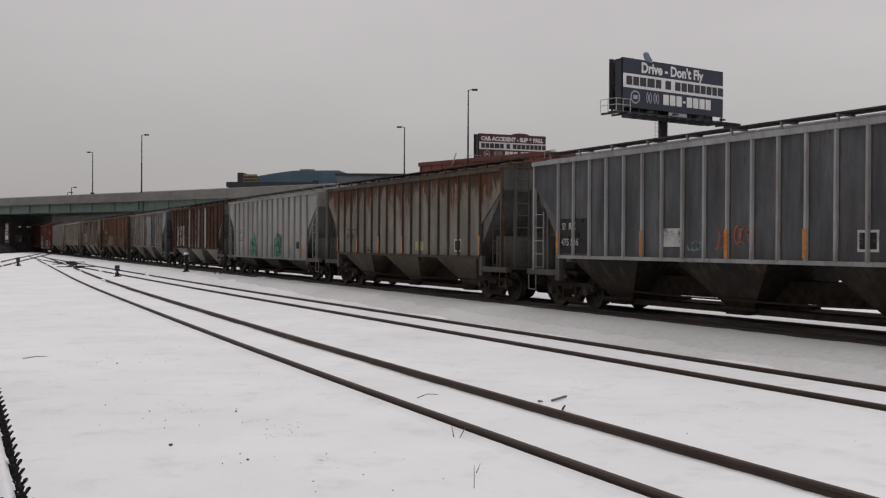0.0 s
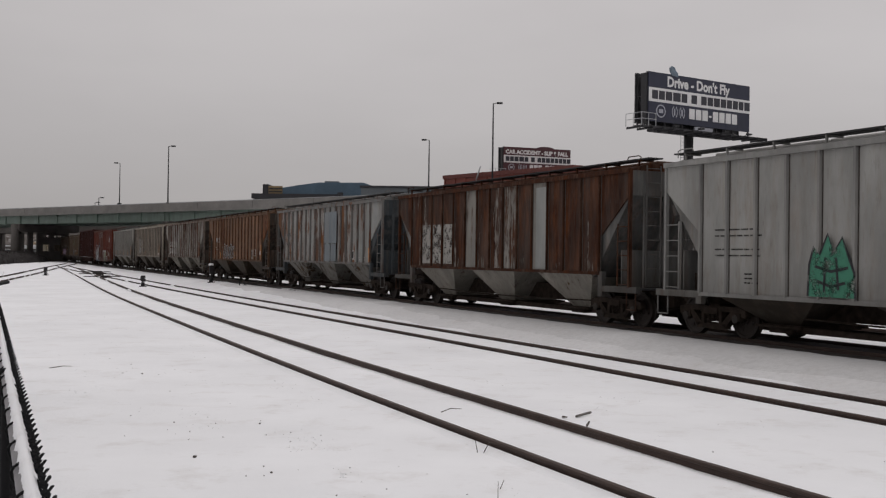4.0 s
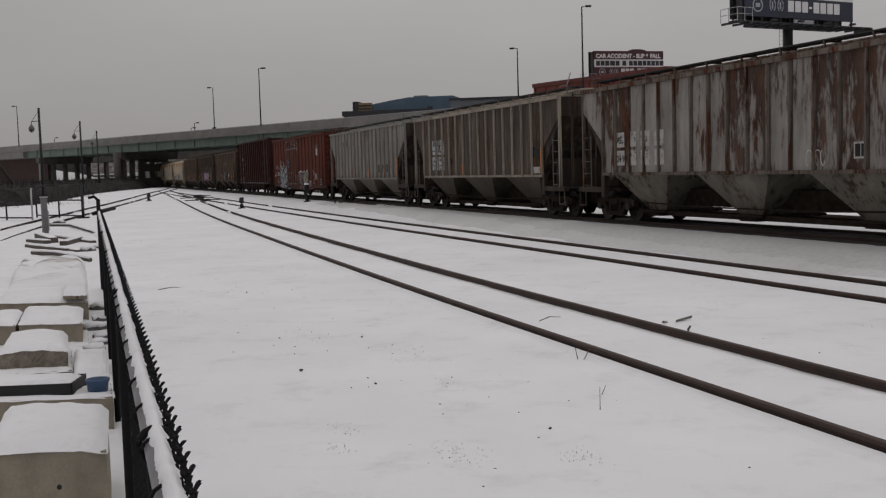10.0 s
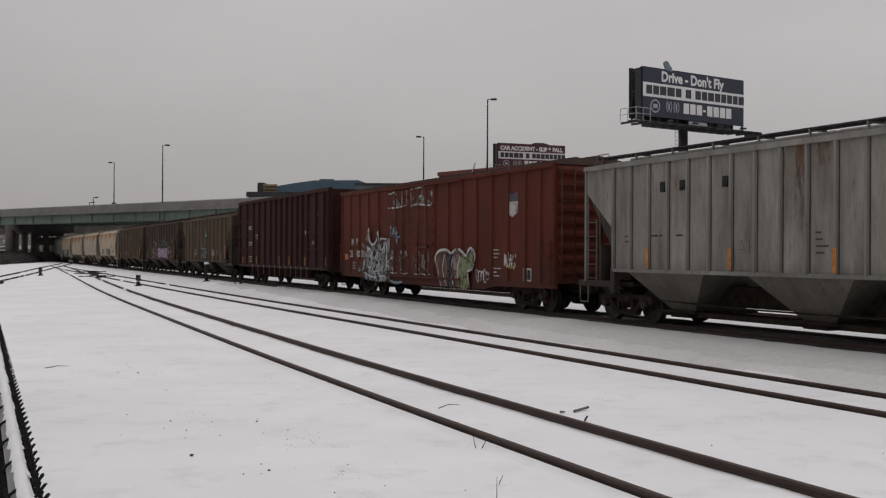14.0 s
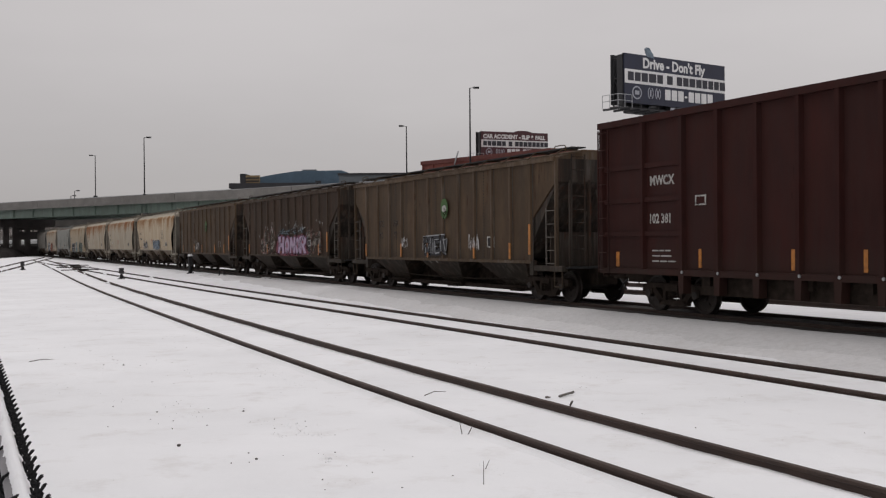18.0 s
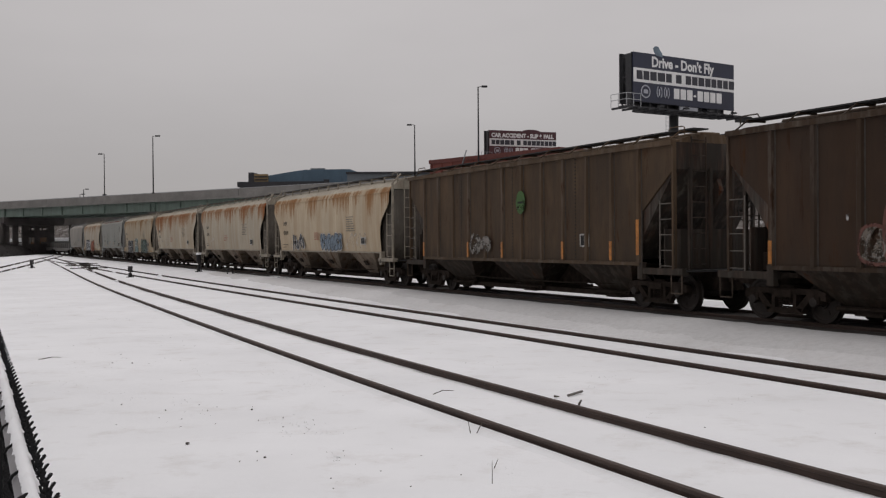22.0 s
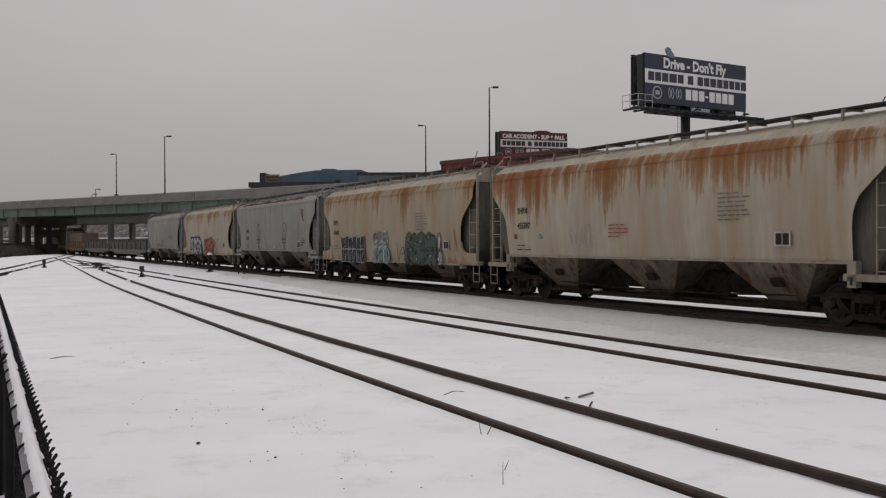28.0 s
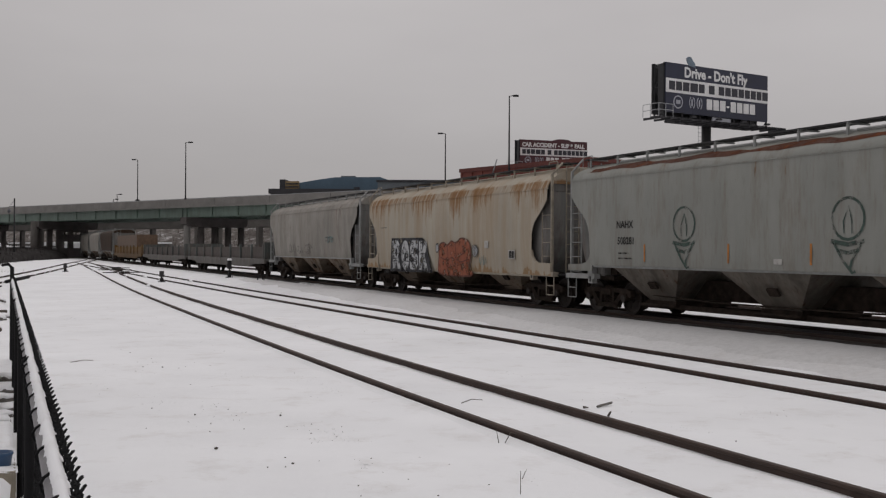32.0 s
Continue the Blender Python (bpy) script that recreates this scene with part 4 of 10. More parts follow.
    for sy in (-1, 1):
        bm = bmesh.new()
        for j in range(3):
            y0 = sy * (0.62 + 0.17 * j)
            box(bm, (-half - 0.25, y0, eave + 0.30), (half + 0.25, y0 + sy * 0.13, eave + 0.335))
        part("running_board", bm, GRATE, car)
        n = 11
        for i in range(n):
            x = -half + 0.2 + (2 * half - 0.4) * i / (n - 1)
            bm = bmesh.new()
            box(bm, (x - 0.02, sy * 0.6, eave + 0.26), (x + 0.02, sy * 1.1, eave + 0.30))
            if braces:
                tube(bm, [(x, sy * 1.08, eave + 0.32), (x + 0.1, sy * 1.42, eave + 0.04)], 0.02, 5)
            else:
                box(bm, (x - 0.02, sy * 1.04, eave + 0.1), (x + 0.02, sy * 1.09, eave + 0.30))
            part("board_bracket", bm, rib_paint, car)
        for sx in (-1, 1):
            bm = bmesh.new()
            x = sx * half
            tube(bm, [(x, sy * 1.15, eave + 0.2), (x, sy * 1.15, eave + 0.36), (x - sx * 0.1, sy * 1.15, eave + 0.40), (x - sx * 0.55, sy * 1.15, eave + 0.40), (x - sx * 0.6, sy * 1.15, eave + 0.33)], 0.016, 5)
            part("grab_iron", bm, rib_paint, car)
    # three bays with gates
    for cx in (-4.5, 0.0, 4.5):
        bm = bmesh.new()
        foot = 0.7 if braces else 0.46
        top, bot = (cx - 1.55, cx + 1.55, 1.44, sill - 0.05), (cx - foot, cx + foot, 0.78, 0.40)
        vs = []
        for x0, x1, w, z in (top, bot):
            vs.append([bm.verts.new(c) for c in ((x0, -w, z), (x1, -w, z), (x1, w, z), (x0, w, z))])
        for i in range(4):
            bm.faces.new((vs[0][i], vs[0][(i + 1) % 4], vs[1][(i + 1) % 4], vs[1][i]))
        bm.faces.new(vs[1])
        bm.faces.new(list(reversed(vs[0])))
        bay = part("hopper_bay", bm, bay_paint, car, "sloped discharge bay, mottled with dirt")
        bm = bmesh.new()
        box(bm, (cx - foot - 0.1, -0.95, 0.30), (cx + foot + 0.1, 0.95, 0.40))
        box(bm, (cx - 0.35, -0.9, 0.22), (cx + 0.35, 0.9, 0.30))
        for y in (-0.98, 0.98):
            tube(bm, [(cx - 0.7, y, 0.36), (cx + 0.7, y, 0.36)], 0.035, 6)
        part("gate", bm, TRUCK_MAT, bay)
    bm = bmesh.new()
    box(bm, (-half - 0.4, -0.34, 0.53), (half + 0.4, 0.34, 1.02))
    part("centre_sill", bm, TRUCK_MAT, car)
    for y, z0, z1 in ((-0.72, 0.18, 0.29), (0.72, 0.24, 0.37)):
        part("gate_rail", make(box, (-5.7, y - 0.07, z0), (5.7, y + 0.07, z1)), TRUCK_MAT, car)
    bm = bmesh.new()
    tube(bm, [(-5.6, 0.9, 0.62), (-2.2, 1.0, 0.55), (2.2, 1.0, 0.55), (5.6, 0.9, 0.62)], 0.022, 5)
    box(bm, (6.3, 0.5, 1.1), (7.2, 1.1, 1.5))
    tube(bm, [(-7.1, -0.7, 1.35), (-6.2, -0.7, 1.35)], 0.2, 10)
    part("brake_gear", bm, TRUCK_MAT, car)
    running_gear(car, k, half, 6.62, reach)
    CARS.append(car)
    return car, xs


def reflectors(car, xs, which, sill, h=0.62, y=1.577):
    for i in which:
        x = xs[i]
        plate(car, "reflector", x - 0.055, x + 0.055, sill + 0.03, sill + 0.03 + h, REFLECT, y, 0.006, "amber reflective strip")


# ---- train: smooth-sided covered hopper with curved ends ----
CUT = [(0.0, 1.45), (0.02, 1.75), (0.035, 2.05), (0.06, 2.28), (0.13, 2.48), (0.24, 2.66), (0.55, 2.92), (0.80, 3.12), (1.0, 3.34)]


def smooth_hopper(k, paint, bay_paint, end_paint, trim, label="", half=7.95, sill=1.36, flat=False, roof_paint=None, full=False):
    car = thing("covered_hopper", label, "freight car", group="cars of the freight train")
    reach = (JOINTS[k + 1] - JOINTS[k]) / 2
    inner = 6.95
    sec = [(1.50, 0.0), (1.57, 0.22), (1.60, 0.45), (1.597, 0.64), (1.575, 0.80), (1.45, 0.875), (1.20, 0.935), (0.85, 0.985), (0.45, 1.0), (0.0, 1.0)]
    if flat:
        sec = [(1.57, 0.0), (1.58, 0.3), (1.58, 0.6), (1.575, 0.82), (1.50, 0.875), (1.3, 0.915), (1.0, 0.96), (0.7, 0.985), (0.4, 1.0), (0.0, 1.0)]
    ztop = 4.36

    def low_smooth(x):
        a = abs(x)
        if a <= inner:
            return sill
        u = min((a - inner) / (half - inner), 1)
        for (u0, z0), (u1, z1) in zip(CUT, CUT[1:]):
            if u <= u1:
                return max(sill, z0 + (z1 - z0) * (u - u0) / (u1 - u0))
        return CUT[-1][1]

    cols = [-half + 0.0] + [-half + 0.08 * i for i in range(1, 12)] + [sx * (inner + u * (half - inner)) for sx in (-1, 1) for u, z in CUT[:6]] + [-inner + 2 * inner * i / 24 for i in range(25)] + [half - 0.08 * i for i in range(11, 0, -1)] + [half]
    cols = sorted(set(round(c, 3) for c in cols))
    for sy in (-1, 1):
        bm = bmesh.new()
        grid = []
        for x in cols:
            zl = low_smooth(x)
            col = []
            for y, u in sec[:6]:
                z = sill + (ztop - sill) * u
                z = max(z, zl)
                # where the sheet is cut, stay on the barrel's outline
                uu = (z - sill) / (ztop - sill)
                yy = y
                for (ya, ua), (yb, ub) in zip(sec, sec[1:]):
                    if ua <= uu <= ub:
                        yy = ya + (yb - ya) * (uu - ua) / (ub - ua)
                col.append(bm.verts.new((x, sy * yy, z)))
            grid.append(col)
        for a, b in zip(grid, grid[1:]):
            for i in range(len(a) - 1):
                q = [a[i], a[i + 1], b[i + 1], b[i]]
                if (a[i].co - a[i + 1].co).length < 1e-4 and (b[i].co - b[i + 1].co).length < 1e-4:
                    continue
                f = bm.faces.new(q)
                f.smooth = True
        bmesh.ops.remove_doubles(bm, verts=bm.verts, dist=1e-4)
        bmesh.ops.recalc_face_normals(bm, faces=bm.faces[:])
        if sum(f.normal.y * sy for f in bm.faces) < 0:
            bmesh.ops.reverse_faces(bm, faces=bm.faces[:])
        part("side_sheet", bm, paint, car)
        # the seam where the side turns into the roof, and the ledge under the side
        ys, us = sec[4 if not flat else 3]
        zs = sill + (ztop - sill) * us
        part("roof_seam", make(box, (-half, sy * (ys - 0.03), zs - 0.02), (half, sy * (ys + 0.014), zs + 0.012)), paint, car)
        part("sill_ledge", make(box, (-inner - 0.05, sy * 1.44, sill - 0.05), (inner + 0.05, sy * 1.535, sill + 0.012)), trim, car)
    # roof
    bm = bmesh.new()
    rows = []
    roofsec = [(y, sill + (ztop - sill) * u) for y, u in sec[5:]]
    prof = [(-y, z) for y, z in roofsec] + [(y, z) for y, z in reversed(roofsec[:-1])]
    prof = prof + [(prof[-1][0] - 0.1, prof[-1][1] - 0.1), (prof[0][0] + 0.1, prof[0][1] - 0.1)]
    prism(bm, prof, -half - 0.02, half + 0.02, 0)
    part("roof", bm, roof_paint or paint, car)
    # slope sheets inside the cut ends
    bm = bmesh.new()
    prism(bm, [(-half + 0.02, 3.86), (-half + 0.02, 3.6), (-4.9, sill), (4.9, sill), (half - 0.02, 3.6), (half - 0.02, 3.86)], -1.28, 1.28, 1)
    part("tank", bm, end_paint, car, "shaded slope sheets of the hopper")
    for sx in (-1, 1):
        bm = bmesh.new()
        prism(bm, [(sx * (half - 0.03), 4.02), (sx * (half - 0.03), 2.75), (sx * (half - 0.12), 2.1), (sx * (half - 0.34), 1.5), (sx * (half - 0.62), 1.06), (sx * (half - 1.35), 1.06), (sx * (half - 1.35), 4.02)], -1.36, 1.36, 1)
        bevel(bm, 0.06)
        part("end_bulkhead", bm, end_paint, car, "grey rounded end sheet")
    for i in range(5):
        bm = bmesh.new()
        x0 = -half + 0.5 + i * (2 * half - 1) / 5
        box(bm, (x0 + 0.05, -0.3, ztop - 0.03), (x0 + (2 * half - 1) / 5 - 0.05, 0.3, ztop + 0.08))
        bevel(bm, 0.03)
        part("hatch", bm, trim, car)
    for sy in (-1, 1):
        bm = bmesh.new()
        for j in range(3):
            y0 = sy * (0.55 + 0.17 * j)
            box(bm, (-half - 0.2, y0, ztop + 0.10), (half + 0.2, y0 + sy * 0.13, ztop + 0.135))
        part("running_board", bm, GRATE, car)
        n = 12
        for i in range(n):
            x = -half + 0.25 + (2 * half - 0.5) * i / (n - 1)
            bm = bmesh.new()
            box(bm, (x - 0.025, sy * 1.06, ztop - 0.22), (x + 0.025, sy * 1.11, ztop + 0.10))
            box(bm, (x - 0.025, sy * 0.5, ztop + 0.06), (x + 0.025, sy * 1.11, ztop + 0.098))
            part("board_bracket", bm, trim, car)
        for sx in (-1, 1):
            bm = bmesh.new()
            x = sx * half
            tube(bm, [(x, sy * 1.2, ztop - 0.25), (x, sy * 1.2, ztop + 0.14), (x - sx * 0.06, sy * 1.2, ztop + 0.18), (x - sx * 0.5, sy * 1.2, ztop + 0.18), (x - sx * 0.55, sy * 1.2, ztop + 0.1)], 0.016, 5)
            part("grab_iron", bm, trim, car)
            bm = bmesh.new()
            box(bm, (sx * (inner - 0.2), sy * 1.36, 0.98), (sx * (half + 0.35), sy * 1.56, 1.12))
            box(bm, (sx * (inner - 0.1), sy * 1.40, 0.85), (sx * (inner + 0.12), sy * 1.56, sill + 0.02))
            part("end_sill", bm, trim, car)
            part("jacking_slot", make(box, (sx * (inner + 0.005) - 0.035, sy * 1.555, 0.90), (sx * (inner + 0.005) + 0.035, sy * 1.566, 1.06)), BLACK, car)
            if full:
                low = min(sill, 1.2)
                bm = bmesh.new()
                prism(bm, [(sx * 6.85, low), (sx * (half + 0.2), low), (sx * (half + 0.2), 1.38), (sx * 7.4, 1.40), (sx * 7.16, 1.46), (sx * 7.0, 1.60), (sx * 6.93, 1.80), (sx * 6.85, 1.80)], sy * 1.50, sy * 1.572, 1)
                part("end_plate", bm, paint, car)
            bm = bmesh.new()
            box(bm, (sx * (half + 0.14) - 0.03, sy * 1.44, 1.1), (sx * (half + 0.14) + 0.03, sy * 1.52, 4.12))
            tube(bm, [(sx * (half + 0.14), sy * 1.48, 4.1), (sx * (half + 0.14), sy * 1.12, ztop + 0.12)], 0.03, 6)
            part("corner_post", bm, trim, car)
            part("ladder", ladder_bm(sx * (half + 0.14), sx * (half - 0.42), 1.1, 2.95, sy * 1.5, 5), trim, car)
            bm = bmesh.new()
            for x in (half + 0.3, half - 0.15):
                tube(bm, [(sx * x, sy * 1.5, 1.0), (sx * x, sy * 1.5, 0.42)], 0.018, 6)
            for zz in (0.42, 0.7):
                tube(bm, [(sx * (half + 0.3), sy * 1.5, zz), (sx * (half - 0.15), sy * 1.5, zz)], 0.018, 6)
            part("step", bm, trim, car)
    for sx in (-1, 1):
        part("end_ladder", ladder_bm(0.5, 0.95, 1.1, 4.4, sx * (half + 0.1), 9, along="y"), trim, car)
        bm = bmesh.new()
        box(bm, (sx * (half - 0.4), -1.4, 1.0), (sx * (half + 0.4), 1.4, 1.05))
        part("end_platform", bm, GRATE, car)
        bm = bmesh.new()
        for y in (-0.8, 0.8):
            prism(bm, [(sx * half, 3.7), (sx * (half - 1.15), 1.06), (sx * (half - 1.4), 1.06), (sx * (half - 0.2), 3.7)], y - 0.05, y + 0.05, 1)
        part("end_brace", bm, end_paint, car)
    for cx in (-4.5, 0.0, 4.5):
        bm = bmesh.new()
        vs = []
        for x0, x1, w, z in ((cx - 1.5, cx + 1.5, 1.47, max(sill, 1.2)), (cx - 0.55, cx + 0.55, 0.85, 0.46)):
            vs.append([bm.verts.new(c) for c in ((x0, -w, z), (x1, -w, z), (x1, w, z), (x0, w, z))])
        for i in range(4):
            bm.faces.new((vs[0][i], vs[0][(i + 1) % 4], vs[1][(i + 1) % 4], vs[1][i]))
        bm.faces.new(vs[1])
        bm.faces.new(list(reversed(vs[0])))
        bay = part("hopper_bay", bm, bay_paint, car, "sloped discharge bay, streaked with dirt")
        bm = bmesh.new()
        box(bm, (cx - 0.65, -0.9, 0.30), (cx + 0.65, 0.9, 0.46))
        for y in (-1.02, 1.02):
            tube(bm, [(cx - 0.75, y, 0.34), (cx + 0.75, y, 0.34)], 0.04, 6)
        part("gate", bm, TRUCK_MAT, bay)
        bm = bmesh.new()
        box(bm, (-0.16, -0.03, -0.1), (0.16, 0.03, 0.1), Matrix.Translation((cx - 0.1, 1.23, 0.87)) @ Matrix.Rotation(-0.65, 4, "X"))
        part("vibrator_bracket", bm, TRUCK_MAT, bay)
    part("centre_sill", make(box, (-half - 0.3, -0.32, 0.53), (half + 0.3, 0.32, 1.02)), TRUCK_MAT, car)
    for y, z0, z1 in ((-0.72, 0.18, 0.29), (0.72, 0.24, 0.37)):
        part("gate_rail", make(box, (-5.7, y - 0.07, z0), (5.7, y + 0.07, z1)), TRUCK_MAT, car)
    bm = bmesh.new()
    tube(bm, [(-5.6, 0.9, 0.62), (-2.2, 1.0, 0.52), (2.2, 1.0, 0.52), (5.6, 0.9, 0.62)], 0.022, 5)
    box(bm, (6.3, 0.5, 1.1), (7.2, 1.1, 1.5))
    part("brake_gear", bm, TRUCK_MAT, car)
    running_gear(car, k, half, 6.85, reach)
    CARS.append(car)
    return car


# ---- train: boxcar ----
def boxcar(k, paint, trim, label):
    car = thing("boxcar", label, "freight car", group="cars of the freight train")
    reach = (JOINTS[k + 1] - JOINTS[k]) / 2
    half, z0, z1 = 9.2, 0.92, 4.42
    part("body", make(box, (-half, -1.47, z0), (half, 1.47, z1)), paint, car)
    d0, d1, d2 = 3.6, 1.35, -0.85
    edges = [half, 8.1, 7.0, 5.9, 4.75, d0]
    right = [d2, -2.0, -3.1, -4.2, -5.3, -6.4, -7.5, -8.4, -half]
    for seq in (edges, right):
        for a, b in zip(seq, seq[1:]):
            part("side_panel", make(box, (b + 0.01, 1.465, z0), (a - 0.01, 1.50, z1 - 0.02)), paint, car)
        for x in seq:
            bm = bmesh.new()
            prism(bm, [(-0.07, 1.50), (-0.04, 1.56), (0.04, 1.56), (0.07, 1.50)], z0, z1 - 0.05, 2)
            part("rib", bm, paint, car, m=pose(x * (1 if abs(x) < half else 0.995), 0, 0))
    part("side_sheet", make(box, (-half, -1.56, z0), (half, -1.47, z1)), paint, car)
    for a, b in ((d1, d0), (d2, d1)):
        bm = bmesh.new()
        box(bm, (a + 0.02, 1.50, z0 - 0.02), (b - 0.02, 1.565, z1 - 0.12))
        dr = part("door", bm, paint, car, "sliding steel door, faded red brown")
        for i in range(7):
            z = z0 + 0.25 + i * 0.46
            part("door_rib", make(box, (a + 0.06, 1.56, z), (b - 0.06, 1.595, z + 0.10)), paint, dr)
        bm = bmesh.new()
        for u in (0.25, 0.6):
            x = a + (b - a) * u
            tube(bm, [(x, 1.63, z0 + 0.05), (x, 1.63, z1 - 0.2)], 0.022, 6)
        box(bm, (a + (b - a) * 0.2, 1.60, 2.0), (a + (b - a) * 0.65, 1.65, 2.08))
        part("lock_bar", bm, trim, dr)
    for z in (z0 - 0.06, z1 - 0.1):
        part("door_track", make(box, (d2 - 2.3, 1.5, z), (d0 + 0.1, 1.64, z + 0.07)), paint, car)
    for sy in (-1, 1):
        part("top_chord", make(box, (-half, sy * 1.44, z1 - 0.06), (half, sy * 1.585, z1 + 0.06)), paint, car)
        bm = bmesh.new()
        prism(bm, [(-half, z0), (-half, z0 - 0.16), (-5.6, z0 - 0.18), (-4.6, 0.60), (4.6, 0.60), (5.6, z0 - 0.18), (half, z0 - 0.16), (half, z0)], sy * 1.40, sy * 1.50, 1)
        part("side_sill", bm, paint, car)
        for sx in (-1, 1):
            part("ladder", ladder_bm(sx * (half - 0.05), sx * (half - 0.5), 0.85, 2.2, sy * 1.62, 4), trim, car)
            bm = bmesh.new()
            for x in (half - 0.08, half - 0.5):
                tube(bm, [(sx * x, sy * 1.55, 0.8), (sx * x, sy * 1.55, 0.36)], 0.018, 6)
            tube(bm, [(sx * (half - 0.08), sy * 1.55, 0.36), (sx * (half - 0.5), sy * 1.55, 0.36)], 0.018, 6)
            part("step", bm, trim, car)
    n = 14
    for i in range(n):
        x0 = -half + 2 * half * i / n
        bm = bmesh.new()
        prism(bm, [(-1.58, z1 + 0.07), (0, z1 + 0.34), (1.58, z1 + 0.07), (1.58, z1 + 0.03), (-1.58, z1 + 0.03)], x0, x0 + 2 * half / n - 0.05, 0)
        prism(bm, [(-1.62, z1 + 0.13), (0, z1 + 0.40), (1.62, z1 + 0.13), (1.62, z1 + 0.02), (-1.62, z1 + 0.02)], x0 + 2 * half / n - 0.08, x0 + 2 * half / n, 0)
        part("roof_panel", bm, GALV_ROOF, car)
    for sx in (-1, 1):
        for i in range(9):
            z = z0 + 0.2 + i * 0.37
            bm = bmesh.new()
            prism(bm, [(sx * half, z), (sx * (half + 0.08), z + 0.1), (sx * (half + 0.08), z + 0.2), (sx * half, z + 0.3)], -1.4, 1.4, 1)
            part("end_corrugation", bm, paint, car)
        part("end_ladder", ladder_bm(0.9, 1.35, 0.9, 4.4, sx * (half + 0.14), 8, along="y"), trim, car)
    part("centre_sill", make(box, (-half - 0.1, -0.3, 0.62), (half + 0.1, 0.3, 0.95)), TRUCK_MAT, car)
    for y in (-1.15, 0.75):
        part("underframe_beam", make(box, (-5.3, y - 0.12, 0.5), (5.3, y + 0.12, 0.93)), TRUCK_MAT, car)
    running_gear(car, k, half, 6.9, reach)
    CARS.append(car)
    return car


# ---- train: high-sided gondola ----
def high_gondola(k, paint, label):
    car = thing("high_gondola", label, "freight car", group="cars of the freight train")
    reach = (JOINTS[k + 1] - JOINTS[k]) / 2
    half, z0, z1 = 8.62, 1.08, 4.84
    posts = [half - 0.1, 6.8, 5.3, 4.06, 2.82, 1.62, 0.58, -0.46, -1.48, -2.46, -3.4, -4.3, -5.2, -6.5, -7.75, -half + 0.1]
    seq = sorted(set(round(p, 3) for p in posts), reverse=True)
    for a, b in zip(seq, seq[1:]):
        part("side_panel", make(box, (b, 1.40, z0), (a, 1.44, z1)), paint, car)
    part("side_sheet", make(box, (-half, -1.44, z0), (half, -1.40, z1)), paint, car)
    for x in seq:
        bm = bmesh.new()
        prism(bm, [(-0.09, 1.44), (-0.055, 1.55), (0.055, 1.55), (0.09, 1.44)], z0 - 0.02, z1 - 0.08, 2)
        part("post", bm, paint, car, m=pose(x, 0, 0))
    for x0, x1 in ((posts[1], posts[0]), (posts[2], posts[1]), (-6.5, -5.2), (-7.75, -6.5)):
        for z in (1.9, 2.75, 3.6):
            part("stiffener", make(box, (x0, 1.44, z), (x1, 1.50, z + 0.12)), paint, car)
    for sy in (-1, 1):
        part("top_chord", make(box, (-half - 0.03, sy * 1.38, z1 - 0.1), (half + 0.03, sy * 1.57, z1 + 0.06)), paint, car)
        bm = bmesh.new()
        box(bm, (-half, sy * 1.35, z0 - 0.14), (half, sy * 1.54, z0))
        part("side_sill", bm, paint, car)
        for sx in (-1, 1):
            part("ladder", ladder_bm(sx * (half - 0.05), sx * (half - 0.5), 0.95, 4.7, sy * 1.6, 9), paint, car)
    for x in seq:
        if abs(x) < 5.4:
            bm = bmesh.new()
            prism(bm, [(x - 0.10, z0 - 0.14), (x + 0.10, z0 - 0.14), (x + 0.08, 0.52), (x - 0.08, 0.52)], 1.30, 1.54, 1)
            part("post_foot", bm, paint, car)
            part("bolt_head", make(tube, [(x - 0.06, 1.54, z0 - 0.05), (x - 0.06, 1.57, z0 - 0.05)], 0.035, 8), GALV, car)
    for x in (-4.6, -3.0, -1.5, 0.0, 1.5, 3.0, 4.6):
        part("cross_bearer", make(box, (x - 0.1, -1.35, 0.72), (x + 0.1, 1.35, 0.98)), TRUCK_MAT, car)
    part("floor", make(box, (-half, -1.4, z0 - 0.08), (half, 1.4, z0 + 0.02)), paint, car)
    part("underframe", make(box, (-4.9, -1.25, 0.50), (4.9, 1.25, 0.97)), TRUCK_MAT, car)
    for sx in (-1, 1):
        part("end_wall", make(box, (sx * half, -1.44, z0 - 0.2), (sx * (half - 0.05), 1.44, z1)), paint, car)
        for y in (-0.7, 0.7):
            part("end_post", make(box, (sx * half, y - 0.06, z0), (sx * (half + 0.1), y + 0.06, z1)), paint, car)
        for z in (1.6, 2.5, 3.4, 4.3):
            part("end_rail", make(box, (sx * half, -1.4, z), (sx * (half + 0.06), 1.4, z + 0.12)), paint, car)
        part("end_ladder", ladder_bm(0.95, 1.4, 0.95, 4.7, sx * (half + 0.15), 9, along="y"), paint, car)
    part("centre_sill", make(box, (-half - 0.4, -0.3, 0.66), (half + 0.4, 0.3, 0.98)), TRUCK_MAT, car)
    for y in (-1.1, 0.8):
        part("underframe_beam", make(box, (-5.3, y - 0.1, 0.58), (5.3, y + 0.1, 0.95)), TRUCK_MAT, car)
    running_gear(car, k, half, 6.2, reach)
    CARS.append(car)
    return car


